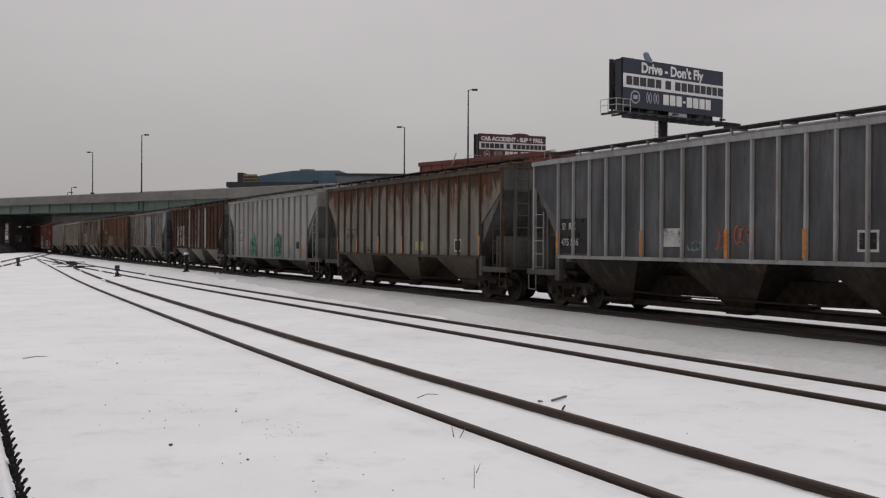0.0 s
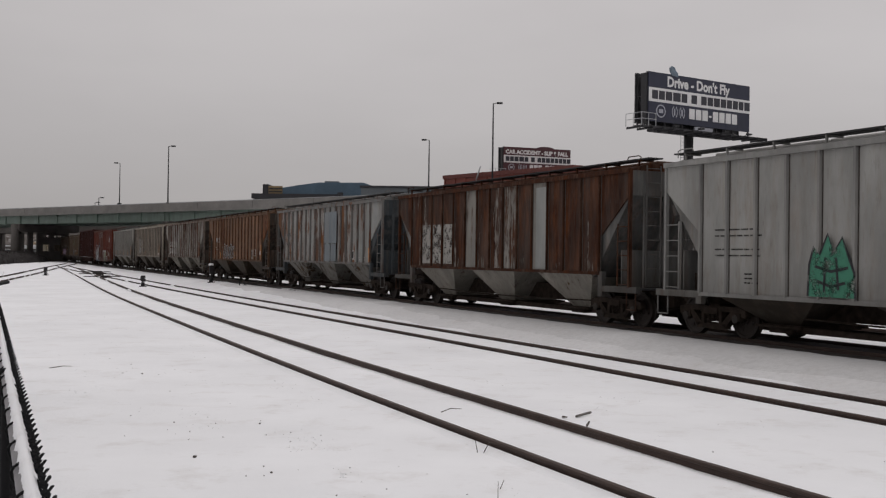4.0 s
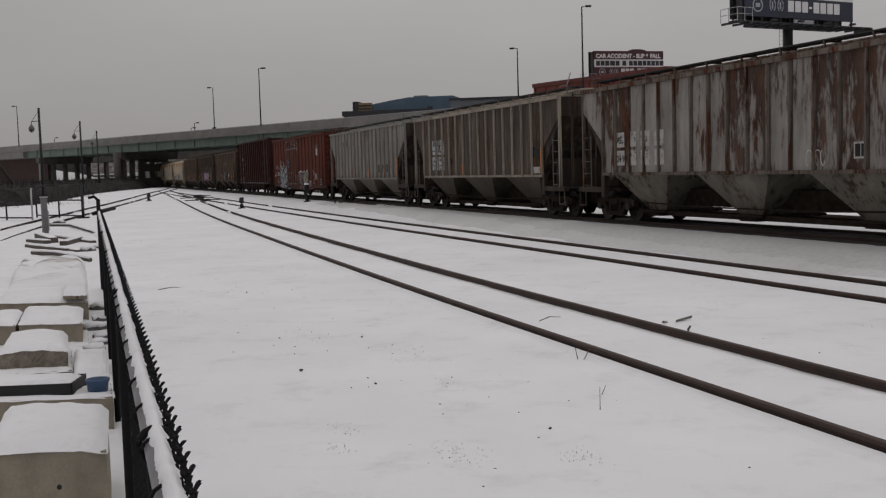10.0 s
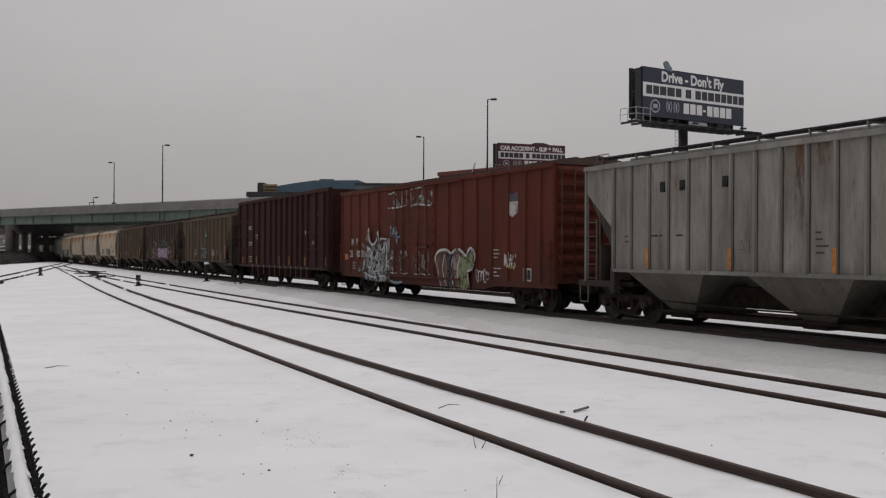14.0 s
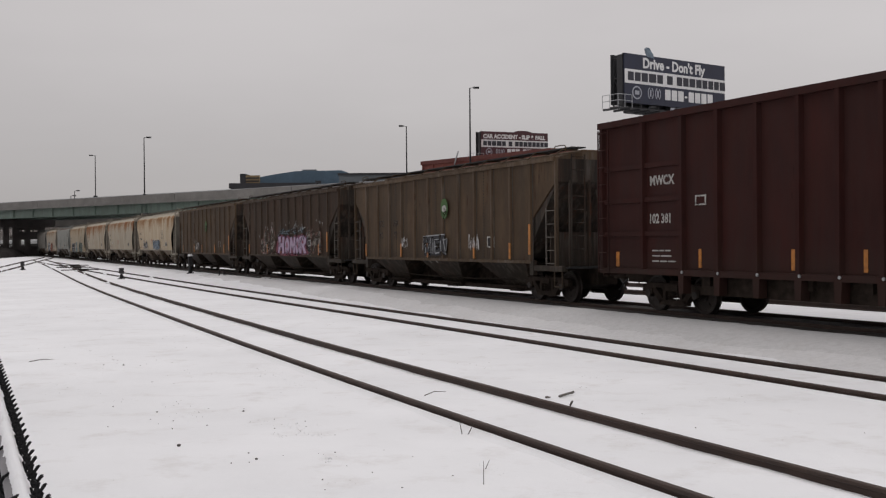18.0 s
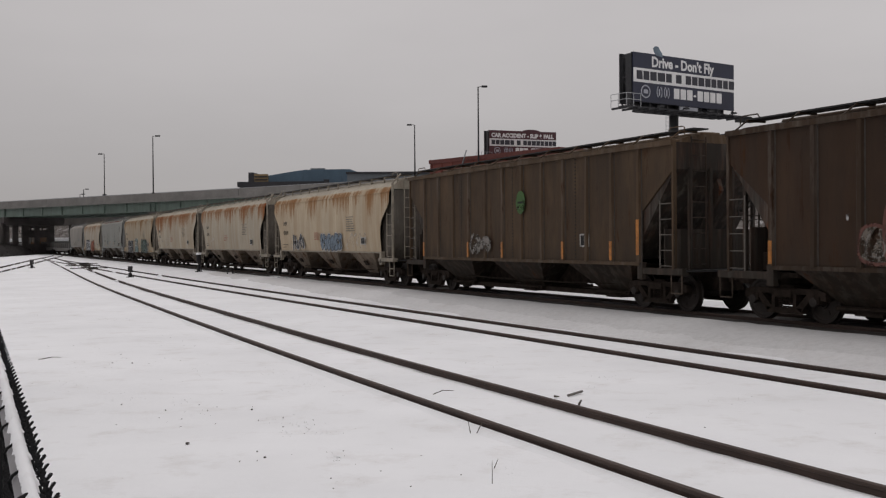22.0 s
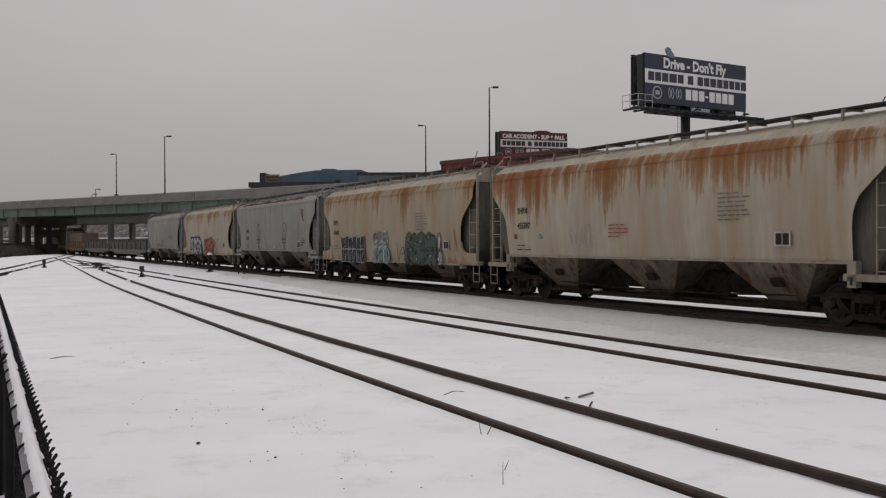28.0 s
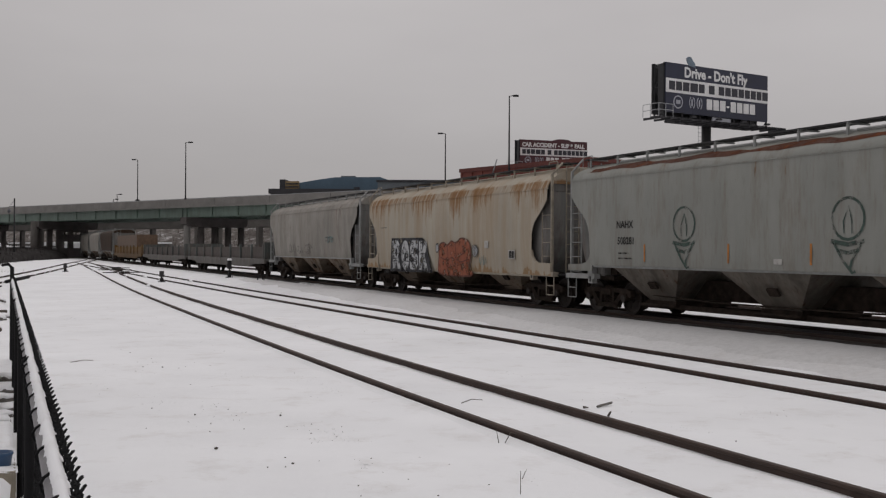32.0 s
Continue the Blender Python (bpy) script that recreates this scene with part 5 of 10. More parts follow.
# ---- train: long flat car with stakes ----
def stake_flat(k, deck_mat, stake_mat, label, load=None, board=None):
    car = thing("flat_car", label, "freight car", group="cars of the freight train")
    reach = (JOINTS[k + 1] - JOINTS[k]) / 2
    half = reach - 0.75
    part("deck", make(box, (-half, -1.45, 1.0), (half, 1.45, 1.15)), deck_mat, car)
    for sy in (-1, 1):
        bm = bmesh.new()
        prism(bm, [(-half, 1.15), (-half, 0.86), (-half + 3.2, 0.80), (-half + 4.2, 0.62), (half - 4.2, 0.62), (half - 3.2, 0.80), (half, 0.86), (half, 1.15)], sy * 1.38, sy * 1.5, 1)
        part("side_sill", bm, deck_mat, car)
        n = 9
        for i in range(n):
            x = -half + 0.5 + (2 * half - 1.0) * i / (n - 1)
            part("stake", make(box, (x - 0.09, sy * 1.36, 1.15), (x + 0.09, sy * 1.48, 2.1)), stake_mat, car)
            if board and i < n - 1:
                x2 = -half + 0.5 + (2 * half - 1.0) * (i + 1) / (n - 1)
                part("side_board", make(box, (x + 0.12, sy * 1.33, 1.16), (x2 - 0.12, sy * 1.37, 1.92)), board, car)
    for sx in (-1, 1):
        bm = bmesh.new()
        box(bm, (sx * (half - 0.1), -1.45, 1.15), (sx * (half - 0.4), 1.45, 2.2))
        part("bulkhead", bm, stake_mat, car)
    if load:
        part("load", make(box, (-half + 6.0, -1.2, 1.15), (half - 1.2, 1.2, 3.4)), load, car)
    part("centre_sill", make(box, (-half - 0.2, -0.4, 0.6), (half + 0.2, 0.4, 1.0)), TRUCK_MAT, car)
    running_gear(car, k, half, half - 2.9, reach)
    CARS.append(car)
    return car
# ---- train: the cars, from the first that is seen to the last ----
RNG = random.Random(7)
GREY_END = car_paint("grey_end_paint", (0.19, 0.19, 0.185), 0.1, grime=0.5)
PALE_GREY_END = car_paint("pale_grey_end_paint", (0.28, 0.28, 0.27), 0.1, grime=0.35, splash_shade_amount=0.5)
# Darker than the sides it meets; covers ends and slope sheets.
DARK_END = car_paint("dark_end_tone", (0.085, 0.073, 0.062), 0.15, grime=0.5)


def tags(car, x, z, sizes, mat=STENCIL_BLACK, y=1.578):
    for body, dz, size in sizes:
        lettering(car, body, x, z + dz, size, mat, y)


# 0: weathered grey, pale ribs
P = car_paint("grey_car_paint", (0.16, 0.168, 0.178), 0.05, grime=0.65, fade=0.35, pale=(0.22, 0.225, 0.23), seed=1)
R = car_paint("pale_grey_rib_paint", (0.40, 0.405, 0.41), 0.06, grime=0.3, seed=2)
# Bay colour holds grime and the shade under the car.
B = car_paint("grey_bay_grime_shade", (0.040, 0.036, 0.032), 0.1, grime=0.6, seed=3)
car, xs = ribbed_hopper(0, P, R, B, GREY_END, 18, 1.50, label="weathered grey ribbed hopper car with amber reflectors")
reflectors(car, xs, (1, 5, 8, 12, 17), 1.5)
plate(car, "number_panel", 6.4, 5.1, 1.56, 2.52, STENCIL_BLACK, 1.512, 0.004, "black number panel")
lettering(car, "SI  RX", 6.32, 2.22, 0.26, STENCIL_WHITE, 1.519)
lettering(car, "475 536", 6.36, 1.78, 0.26, STENCIL_WHITE, 1.519)
plate(car, "notice", 1.85, 1.2, 1.76, 2.2, STENCIL_WHITE, 1.515, 0.006, "white paper notice")
scribble(car, 0.95, 1.6, 0.65, 0.35, SPRAY_TEAL, RNG, 4, 0.05, 1.515, label="faint blue tag")
scribble(car, 0.05, 1.65, 0.5, 0.5, SPRAY_ORANGE, RNG, 3, 0.05, 1.515, label="faint orange tag")
scribble(car, -0.6, 1.75, 0.6, 0.55, SPRAY_ORANGE, RNG, 3, 0.05, 1.515, label="faint orange tag")
stencil_box(car, -4.2, 1.9, 0.5, 0.42, 1.512)

# 1: tan grey with rust below the roof
P = car_paint("tan_grey_car_paint", (0.30, 0.285, 0.25), 0.40, (0.12, 0.05, 0.024), grime=0.45, fade=0.25, vary=0.14, top=0.34, blotch=0.1, streak=2.2, seed=4)
R = car_paint("brown_rib_paint", (0.13, 0.105, 0.085), 0.35, (0.09, 0.045, 0.025), grime=0.5, seed=5)
B = car_paint("tan_bay_paint", (0.21, 0.185, 0.145), 0.15, grime=0.5, seed=6)
car, xs = ribbed_hopper(1, P, R, B, GREY_END, 18, 1.42, 0.055, label="tan grey ribbed hopper car, rusty under the roof")
reflectors(car, xs, [min(range(len(xs)), key=lambda i: abs(xs[i] - x)) for x in (6.5, 4.44, 2.07, -0.5, -6.5)], 1.42)
plate(car, "notice", -1.5, -2.2, 1.56, 1.88, plain("yellow_notice", (0.24, 0.23, 0.12)), 1.512, 0.006, "yellow paper notice")
stencil_box(car, -4.9, 1.75, 0.5, 0.42, 1.512)
lettering(car, "47 5189", 5.55, 2.0, 0.27, STENCIL_BLACK, 1.512)
data_bars(car, 5.5, 2.36, 1.1, 1, STENCIL_BLACK, 1.512, RNG, 0.2)
data_bars(car, 3.6, 1.6, 0.9, 3, FAINT_BLACK, 1.512, RNG, 0.1)

# 2: white with two green figures
P = car_paint("white_car_paint", (0.40, 0.40, 0.385), 0.03, (0.2, 0.13, 0.08), grime=0.3, fade=0.12, pale=(0.42, 0.42, 0.4), seed=7)
PALE_END = car_paint("pale_end_paint", (0.27, 0.27, 0.26), 0.05, grime=0.5, seed=3)
R = car_paint("white_rib_paint", (0.36, 0.36, 0.35), 0.0, grime=0.3, seed=8)
# Dirty bays, with the dark of their shaded faces put into the colour.
B = car_paint("brown_bay_grime_shade", (0.10, 0.085, 0.07), 0.1, grime=0.6, seed=9)
car, xs = ribbed_hopper(2, P, R, B, PALE_END, 15, 1.06, label="pale grey ribbed hopper car with green graffiti figures")
for gx, w in ((2.4, 0.62), (-2.1, 0.6)):
    blob(car, [(gx - w, 1.1), (gx + w, 1.1), (gx + w * 0.95, 1.75), (gx + w * 0.75, 2.1), (gx + w * 0.5, 1.95), (gx + w * 0.15, 2.35), (gx - w * 0.1, 2.0), (gx - w * 0.45, 2.3), (gx - w * 0.7, 1.95), (gx - w * 0.95, 1.6)], SPRAY_GREEN, 1.583, label="green sprayed monster figure")
    bm = bmesh.new()
    for pts in ([(gx - w, 1.1), (gx - w * 0.95, 1.6), (gx - w * 0.7, 1.95), (gx - w * 0.45, 2.3), (gx - w * 0.1, 2.0), (gx + w * 0.15, 2.38), (gx + w * 0.5, 1.95), (gx + w * 0.75, 2.12), (gx + w * 0.95, 1.75), (gx + w, 1.1)], [(gx - w * 0.7, 1.7), (gx, 1.62), (gx + w * 0.7, 1.72)], [(gx - w * 0.6, 1.4), (gx, 1.32), (gx + w * 0.6, 1.42)], [(gx - w * 0.3, 1.25), (gx - w * 0.2, 1.9)], [(gx + w * 0.3, 1.2), (gx + w * 0.25, 1.9)]):
        ribbon(bm, pts, 0.06, 1.59, False)
    part("graffiti_outline", bm, SPRAY_BLACK, car)
for z in (2.5, 2.05):
    data_bars(car, 6.0, z, 1.6, 2, STENCIL_BLACK, 1.512, RNG, 0.14)
plate(car, "stencil_panel", -4.9, -5.4, 1.52, 1.86, STENCIL_BLACK, 1.512, 0.004)
plate(car, "rust_patch", -5.75, -6.2, 1.22, 1.55, plain("patch_orange", (0.30, 0.16, 0.08)), 1.512, 0.004, "orange brown paint patch")
for x in (5.0, 2.8, -0.6, -3.6):
    data_bars(car, x, 1.5, 0.6, 3, STENCIL_BLACK, 1.512, RNG, 0.1)

WORN_WHITE = spray("worn_white_panel", (0.27, 0.26, 0.24), 0.72)
# 3: rust red and white sheets
P = car_paint("rust_white_car_paint", (0.36, 0.355, 0.33), 0.74, (0.085, 0.037, 0.02), grime=0.3, fade=0.25, vary=0.7, top=0.07, blotch=0.12, seed=10)
R = car_paint("rusty_rib_paint", (0.13, 0.08, 0.055), 0.7, (0.08, 0.034, 0.019), grime=0.3, seed=11)
B = car_paint("pale_bay_paint", (0.38, 0.365, 0.33), 0.22, (0.085, 0.055, 0.035), grime=0.35, blotch=0.12, streak=6, splash_shade_amount=0.3, seed=12)
car, xs = ribbed_hopper(3, P, R, B, GREY_END, 15, 1.46, 0.06, label="rust red ribbed hopper car with peeling white sheets")
plate(car, "repaired_sheet", -3.0, -3.75, 1.48, 3.95, car_paint("fresh_grey_paint", (0.36, 0.37, 0.36), 0.0, grime=0.2), 1.506, 0.006, "plain repainted grey sheet")
for i, (upper, lower) in enumerate((("AE", "24"), ("X", "97"), ("", "2"))):
    x = 5.50 - 0.93 * i
    plate(car, "number_panel", x, x - 0.78, 1.55, 2.98, WORN_WHITE, 1.511, 0.004, "worn white number panel")
    if upper:
        lettering(car, upper, x - 0.08, 2.64, 0.30, STENCIL_BLACK, 1.517)
    lettering(car, lower, x - 0.10, 2.12, 0.30, STENCIL_BLACK, 1.517)

# 4: blue grey with brown blotches
P = car_paint("blue_grey_car_paint", (0.40, 0.41, 0.40), 0.44, (0.15, 0.075, 0.04), grime=0.3, fade=0.25, vary=0.45, blotch=0.2, streak=1.6, seed=13)
R = car_paint("blue_grey_rib_paint", (0.25, 0.26, 0.255), 0.3, grime=0.3, seed=14)
B = car_paint("flaking_bay_paint", (0.30, 0.295, 0.275), 0.42, (0.075, 0.05, 0.035), grime=0.4, blotch=0.2, streak=8, splash_shade_amount=0.35, seed=15)
SLATE_END = car_paint("slate_end_paint", (0.105, 0.12, 0.13), 0.15, (0.07, 0.045, 0.03), grime=0.3, blotch=0.3)
car, xs = ribbed_hopper(4, P, R, B, SLATE_END, 18, 1.50, label="blue grey ribbed hopper car blotched with brown rust")
PATCH = car_paint("patch_blue_grey", (0.27, 0.30, 0.32), 0.0, grime=0.15)
plate(car, "patch_sheet", -0.5, -2.25, 2.36, 3.86, PATCH, 1.582, 0.012, "plain blue grey repair sheet")
plate(car, "patch_sheet", -0.55, -1.35, 1.52, 2.33, PATCH, 1.582, 0.012, "small blue grey repair sheet")
plate(car, "patch_sheet", -1.45, -2.2, 1.52, 2.33, PATCH, 1.582, 0.012, "small blue grey repair sheet")
stencil_box(car, -4.25, 1.82, 0.5, 0.42, 1.512)
lettering(car, "A   EX", 6.1, 2.75, 0.27, STENCIL_BLACK, 1.512)
lettering(car, "24 77 3", 6.15, 2.25, 0.27, STENCIL_BLACK, 1.512)
data_bars(car, 5.6, 1.9, 0.7, 3, STENCIL_BLACK, 1.512, RNG, 0.1)
for x in (-5.1, -5.6):
    data_bars(car, x, 1.9, 0.3, 4, STENCIL_WHITE, 1.512, RNG, 0.1)
reflectors(car, xs, (0,), 1.5)

# 5: orange brown, sprayed word
P = car_paint("orange_brown_car_paint", (0.30, 0.185, 0.125), 0.42, (0.15, 0.068, 0.036), grime=0.4, fade=0.42, pale=(0.32, 0.24, 0.165), vary=0.45, seed=16)
R = car_paint("orange_brown_rib_paint", (0.19, 0.115, 0.068), 0.4, (0.085, 0.036, 0.018), grime=0.4, seed=17)
B = car_paint("brown_bay_paint", (0.095, 0.078, 0.055), 0.15, grime=0.4, seed=18)
car, xs = ribbed_hopper(5, P, R, B, DARK_END, 17, 1.44, label="orange brown rusty hopper car with white sprayed letters")
scribble(car, 4.1, 1.5, 4.4, 0.95, SPRAY_GHOST, RNG, 9, 0.05, 1.579, label="faded silver tag")
throw_up(car, "ABORT", 3.1, 1.52, 1.08, car_paint("faded_spray", (0.14, 0.09, 0.06), 0.2, grime=0.3), SPRAY_SILVER, 1.584, 0.82, 0.12, "pale outlined sprayed letters", 0.018)
plate(car, "stencil_panel", -3.85, -4.3, 1.5, 2.05, STENCIL_WHITE, 1.512, 0.004)
plate(car, "stencil_field", -3.93, -4.2, 1.6, 1.95, STENCIL_BLACK, 1.516, 0.004)
stencil_box(car, -4.8, 1.87, 0.45, 0.4, 1.512)
plate(car, "notice", -5.95, -6.3, 1.76, 1.98, STENCIL_WHITE, 1.512, 0.004)
reflectors(car, xs, (0, 8, 13), 1.44, 0.4)
plate(car, "reflector", -6.55, -6.44, 1.5, 2.38, REFLECT, 1.577)
for x in (5.7, 5.1):
    plate(car, "stencil_panel", x, x - 0.42, 2.55, 2.88, STENCIL_WHITE, 1.512, 0.004)
    data_bars(car, x, 2.2, 0.42, 2, STENCIL_WHITE, 1.512, RNG, 0.12)

# 6: white and rust
P = car_paint("flaking_white_car_paint", (0.42, 0.41, 0.385), 0.42, (0.095, 0.044, 0.026), grime=0.4, fade=0.25, vary=0.5, top=0.05, blotch=0.22, streak=1.8, seed=19)
R = car_paint("flaking_white_rib_paint", (0.26, 0.235, 0.205), 0.5, (0.085, 0.032, 0.018), grime=0.35, seed=20)
B = car_paint("flaking_white_bay_paint", (0.33, 0.315, 0.275), 0.34, (0.075, 0.05, 0.032), grime=0.4, blotch=0.2, streak=8, splash_shade_amount=0.35, seed=21)
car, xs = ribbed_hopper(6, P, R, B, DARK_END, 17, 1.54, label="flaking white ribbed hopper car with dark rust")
for x in (5.7, 5.0, 4.25, 3.5):
    plate(car, "number_panel", x, x - 0.5, 2.3, 2.75, STENCIL_WHITE, 1.512, 0.004)
    plate(car, "number_panel", x, x - 0.5, 1.75, 2.2, STENCIL_WHITE, 1.512, 0.004)
lettering(car, "AE  X", 5.65, 2.42, 0.26, STENCIL_BLACK, 1.516)
lettering(car, "24 97", 5.65, 1.86, 0.26, STENCIL_BLACK, 1.516)
plate(car, "rust_sheet", -5.95, -6.5, 1.6, 2.6, car_paint("bare_rust", (0.17, 0.07, 0.03), 0.6, (0.19, 0.075, 0.025)), 1.508, 0.004, "orange rusted sheet")
scribble(car, -3.0, 1.62, 0.6, 0.4, SPRAY_WHITE, RNG, 4, 0.03, 1.512)
stencil_box(car, -4.7, 1.95, 0.42, 0.36, 1.512)

# 7: brown grey, pale ribs
P = car_paint("brown_grey_car_paint", (0.17, 0.138, 0.115), 0.28, (0.10, 0.055, 0.035), grime=0.75, fade=0.5, pale=(0.33, 0.29, 0.24), vary=0.5, seed=22)
R = car_paint("pale_brown_rib_paint", (0.46, 0.42, 0.36), 0.2, (0.12, 0.06, 0.035), grime=0.5, seed=23)
B = car_paint("sooty_bay_paint", (0.19, 0.168, 0.14), 0.1, grime=0.5, seed=24)
car, xs = ribbed_hopper(7, P, R, B, DARK_END, 16, 1.5, label="sooty brown grey hopper car with pale ribs")
for x in (5.35, 4.5):
    plate(car, "number_panel", x, x - 0.75, 2.45, 3.1, SPRAY_SILVER, 1.512, 0.004)
    plate(car, "number_panel", x, x - 0.75, 1.75, 2.35, SPRAY_SILVER, 1.512, 0.004)
    data_bars(car, x - 0.1, 2.85, 0.55, 2, STENCIL_BLACK, 1.516, RNG, 0.25)
    data_bars(car, x - 0.1, 2.15, 0.55, 2, STENCIL_BLACK, 1.516, RNG, 0.2)
plate(car, "stencil_panel", 3.3, 2.75, 1.85, 2.25, STENCIL_BLACK, 1.512, 0.004)
plate(car, "stencil_panel", -5.7, -6.2, 2.15, 2.5, STENCIL_BLACK, 1.512, 0.004)
plate(car, "notice", -5.7, -6.25, 1.55, 1.78, STENCIL_WHITE, 1.512, 0.004)
reflectors(car, xs, (9,), 1.5, 0.45)
plate(car, "reflector", xs[0] - 0.05, xs[0] + 0.05, 1.55, 2.5, REFLECT, 1.577)

# 8: light grey, amber strips
P = car_paint("light_grey_car_paint", (0.36, 0.345, 0.315), 0.2, (0.13, 0.075, 0.05), grime=0.55, fade=0.25, vary=0.2, top=0.06, seed=25)
R = car_paint("light_grey_rib_paint", (0.34, 0.335, 0.315), 0.1, (0.10, 0.05, 0.04), grime=0.3, seed=26)
B = car_paint("light_grey_bay_paint", (0.285, 0.27, 0.235), 0.1, grime=0.35, seed=27)
car, xs = ribbed_hopper(8, P, R, B, DARK_END, 18, 1.42, label="light grey ribbed hopper car with amber strips")
for x in (-3.75, -4.5, -2.95):
    plate(car, "stencil_panel", x, x - 0.48, 1.72, 2.12, STENCIL_BLACK, 1.512, 0.004)
lettering(car, "JAR", 1.9, 1.78, 0.55, SPRAY_BLACK, 1.512, -0.02)
plate(car, "reflector", xs[0] - 0.06, xs[0] + 0.06, 1.5, 2.45, REFLECT, 1.577)
reflectors(car, xs, (3, 7, 11, 15), 1.42, 0.5)
for x, n in ((6.0, 2), (4.9, 1), (3.9, 1), (-0.6, 4), (-5.0, 3)):
    data_bars(car, x, 2.25, 0.5, n, STENCIL_BLACK, 1.512, RNG, 0.14)
for i in (11, 13, 14):
    plate(car, "placard_bracket", xs[i] + 0.3, xs[i] + 0.12, 3.35, 3.6, STENCIL_BLACK, 1.53, 0.03)

# 9: red boxcar
P = car_paint("red_boxcar_paint", (0.165, 0.05, 0.031), 0.06, (0.10, 0.04, 0.025), grime=0.3, fade=0.22, pale=(0.2, 0.075, 0.05), seed=28)
T = car_paint("red_trim_paint", (0.12, 0.038, 0.025), 0.1, grime=0.3, seed=29)
car = boxcar(9, P, T, "red brown steel boxcar covered with graffiti")
lettering(car, "M", 7.85, 2.15, 0.40, STENCIL_WHITE, 1.566, 0.008)
lettering(car, "P", 7.25, 2.15, 0.40, STENCIL_WHITE, 1.566, 0.008)
lettering(car, "26", 8.05, 1.62, 0.42, STENCIL_WHITE, 1.566, 0.008)
lettering(car, "80", 7.2, 1.62, 0.42, STENCIL_WHITE, 1.566, 0.008)
lettering(car, "30", 6.5, 1.62, 0.42, STENCIL_WHITE, 1.632, 0.008)
for x in (7.85, 7.15, 6.3):
    data_bars(car, x, 1.35, 0.5, 3, STENCIL_WHITE, 1.512, RNG, 0.12)
plate(car, "reflector", 8.85, 8.45, 1.5, 1.75, REFLECT, 1.512, 0.006, "yellow reflector")
SPRAY_PALE = spray("spray_pale", (0.42, 0.43, 0.44), 0.66)
patch(car, [(6.5, 0.9), (6.4, 1.3), (6.2, 1.6), (6.05, 1.8), (5.9, 2.1), (5.63, 2.8), (5.4, 2.2), (4.85, 2.1), (4.55, 2.68), (4.42, 2.2), (4.1, 2.4), (3.55, 2.38), (3.3, 2.42), (3.36, 1.4), (3.3, 0.66), (4.6, 0.62), (5.9, 0.66)], spray("spray_thin_silver", (0.20, 0.205, 0.21), 0.6), 1.600, False, "silver and white sprayed piece with flame tips")
swirls(car, 5.7, 0.72, 2.3, 1.5, (SPRAY_BLACK, SPRAY_SILVER), RNG, 10, 1.603, 0.10)
# pale letter edges: a crown with two peaks, arms below it and a jagged block beside it
STROKES = ([(5.85, 2.3), (5.63, 2.84), (5.58, 2.5), (5.49, 2.3), (5.17, 2.14), (4.83, 2.23), (4.66, 2.45), (4.55, 2.7), (4.46, 2.09)], [(5.82, 2.04), (5.5, 1.98), (5.18, 1.79), (5.25, 1.32)], [(5.78, 1.9), (5.45, 1.6), (5.4, 1.42)], [(5.1, 1.3), (4.9, 1.42), (4.76, 1.66), (4.5, 1.86)], [(4.46, 2.05), (4.23, 2.39), (3.6, 2.37)], [(4.45, 1.72), (4.13, 2.16), (4.05, 1.9), (4.14, 1.49)], [(4.3, 1.92), (3.98, 1.98), (3.85, 2.2), (3.8, 1.6)], [(3.7, 2.25), (3.54, 1.98), (3.6, 1.5), (3.55, 1.1)], [(6.2, 1.45), (6.0, 1.3), (6.15, 1.16), (5.9, 1.12)], [(5.8, 1.5), (5.6, 1.2), (5.32, 1.24), (5.36, 1.46)], [(5.2, 1.2), (5.0, 1.0), (4.7, 1.05), (4.6, 1.3), (4.4, 1.34)], [(4.5, 1.5), (4.2, 1.2), (3.9, 1.28), (3.7, 1.0)], [(6.0, 0.95), (5.5, 0.84), (4.9, 0.78), (4.2, 0.86), (3.49, 0.81)], [(4.9, 0.95), (4.6, 0.8), (4.4, 0.98), (4.1, 0.72)], [(3.98, 1.1), (3.8, 0.9), (3.6, 1.0)])
for i, g in enumerate(STROKES):
    line(car, g, 0.13, SPRAY_BLACK, 1.614 + 0.0003 * i, soft=i % 3 != 1, taper=i % 2 == 0)
    line(car, g, 0.09, (SPRAY_WHITE, SPRAY_WHITE, SPRAY_PALE)[i % 3], 1.622 + 0.0003 * i, soft=i % 3 != 1, taper=i % 2 == 0)
patch(car, [(5.8, 2.0), (5.3, 1.85), (5.2, 1.55), (5.5, 1.62)], SPRAY_PALE, 1.628)
for g in ([(6.55, 1.55), (6.75, 1.3), (6.6, 0.95)], [(6.45, 2.2), (6.2, 2.05), (6.1, 1.85)], [(6.9, 1.2), (6.7, 1.0), (6.5, 1.1)]):
    line(car, g, 0.16, SPRAY_GHOST, 1.602, taper=True)
line(car, [(6.0, 0.72), (5.2, 0.86), (4.4, 0.70), (3.4, 0.82)], 0.16, SPRAY_DULLBLUE, 1.602, taper=True)
line(car, [(3.3, 0.70), (2.7, 0.62), (2.0, 0.68)], 0.12, SPRAY_DULLBLUE, 1.602, taper=True)
patch(car, [(3.3, 2.9), (3.0, 2.78), (2.7, 2.9), (2.5, 2.55), (2.2, 2.45), (2.5, 2.36), (2.55, 2.15), (2.8, 2.4), (3.2, 2.5)], spray("spray_pale_blue", (0.20, 0.28, 0.36), 0.62), 1.602, label="pale blue tag")
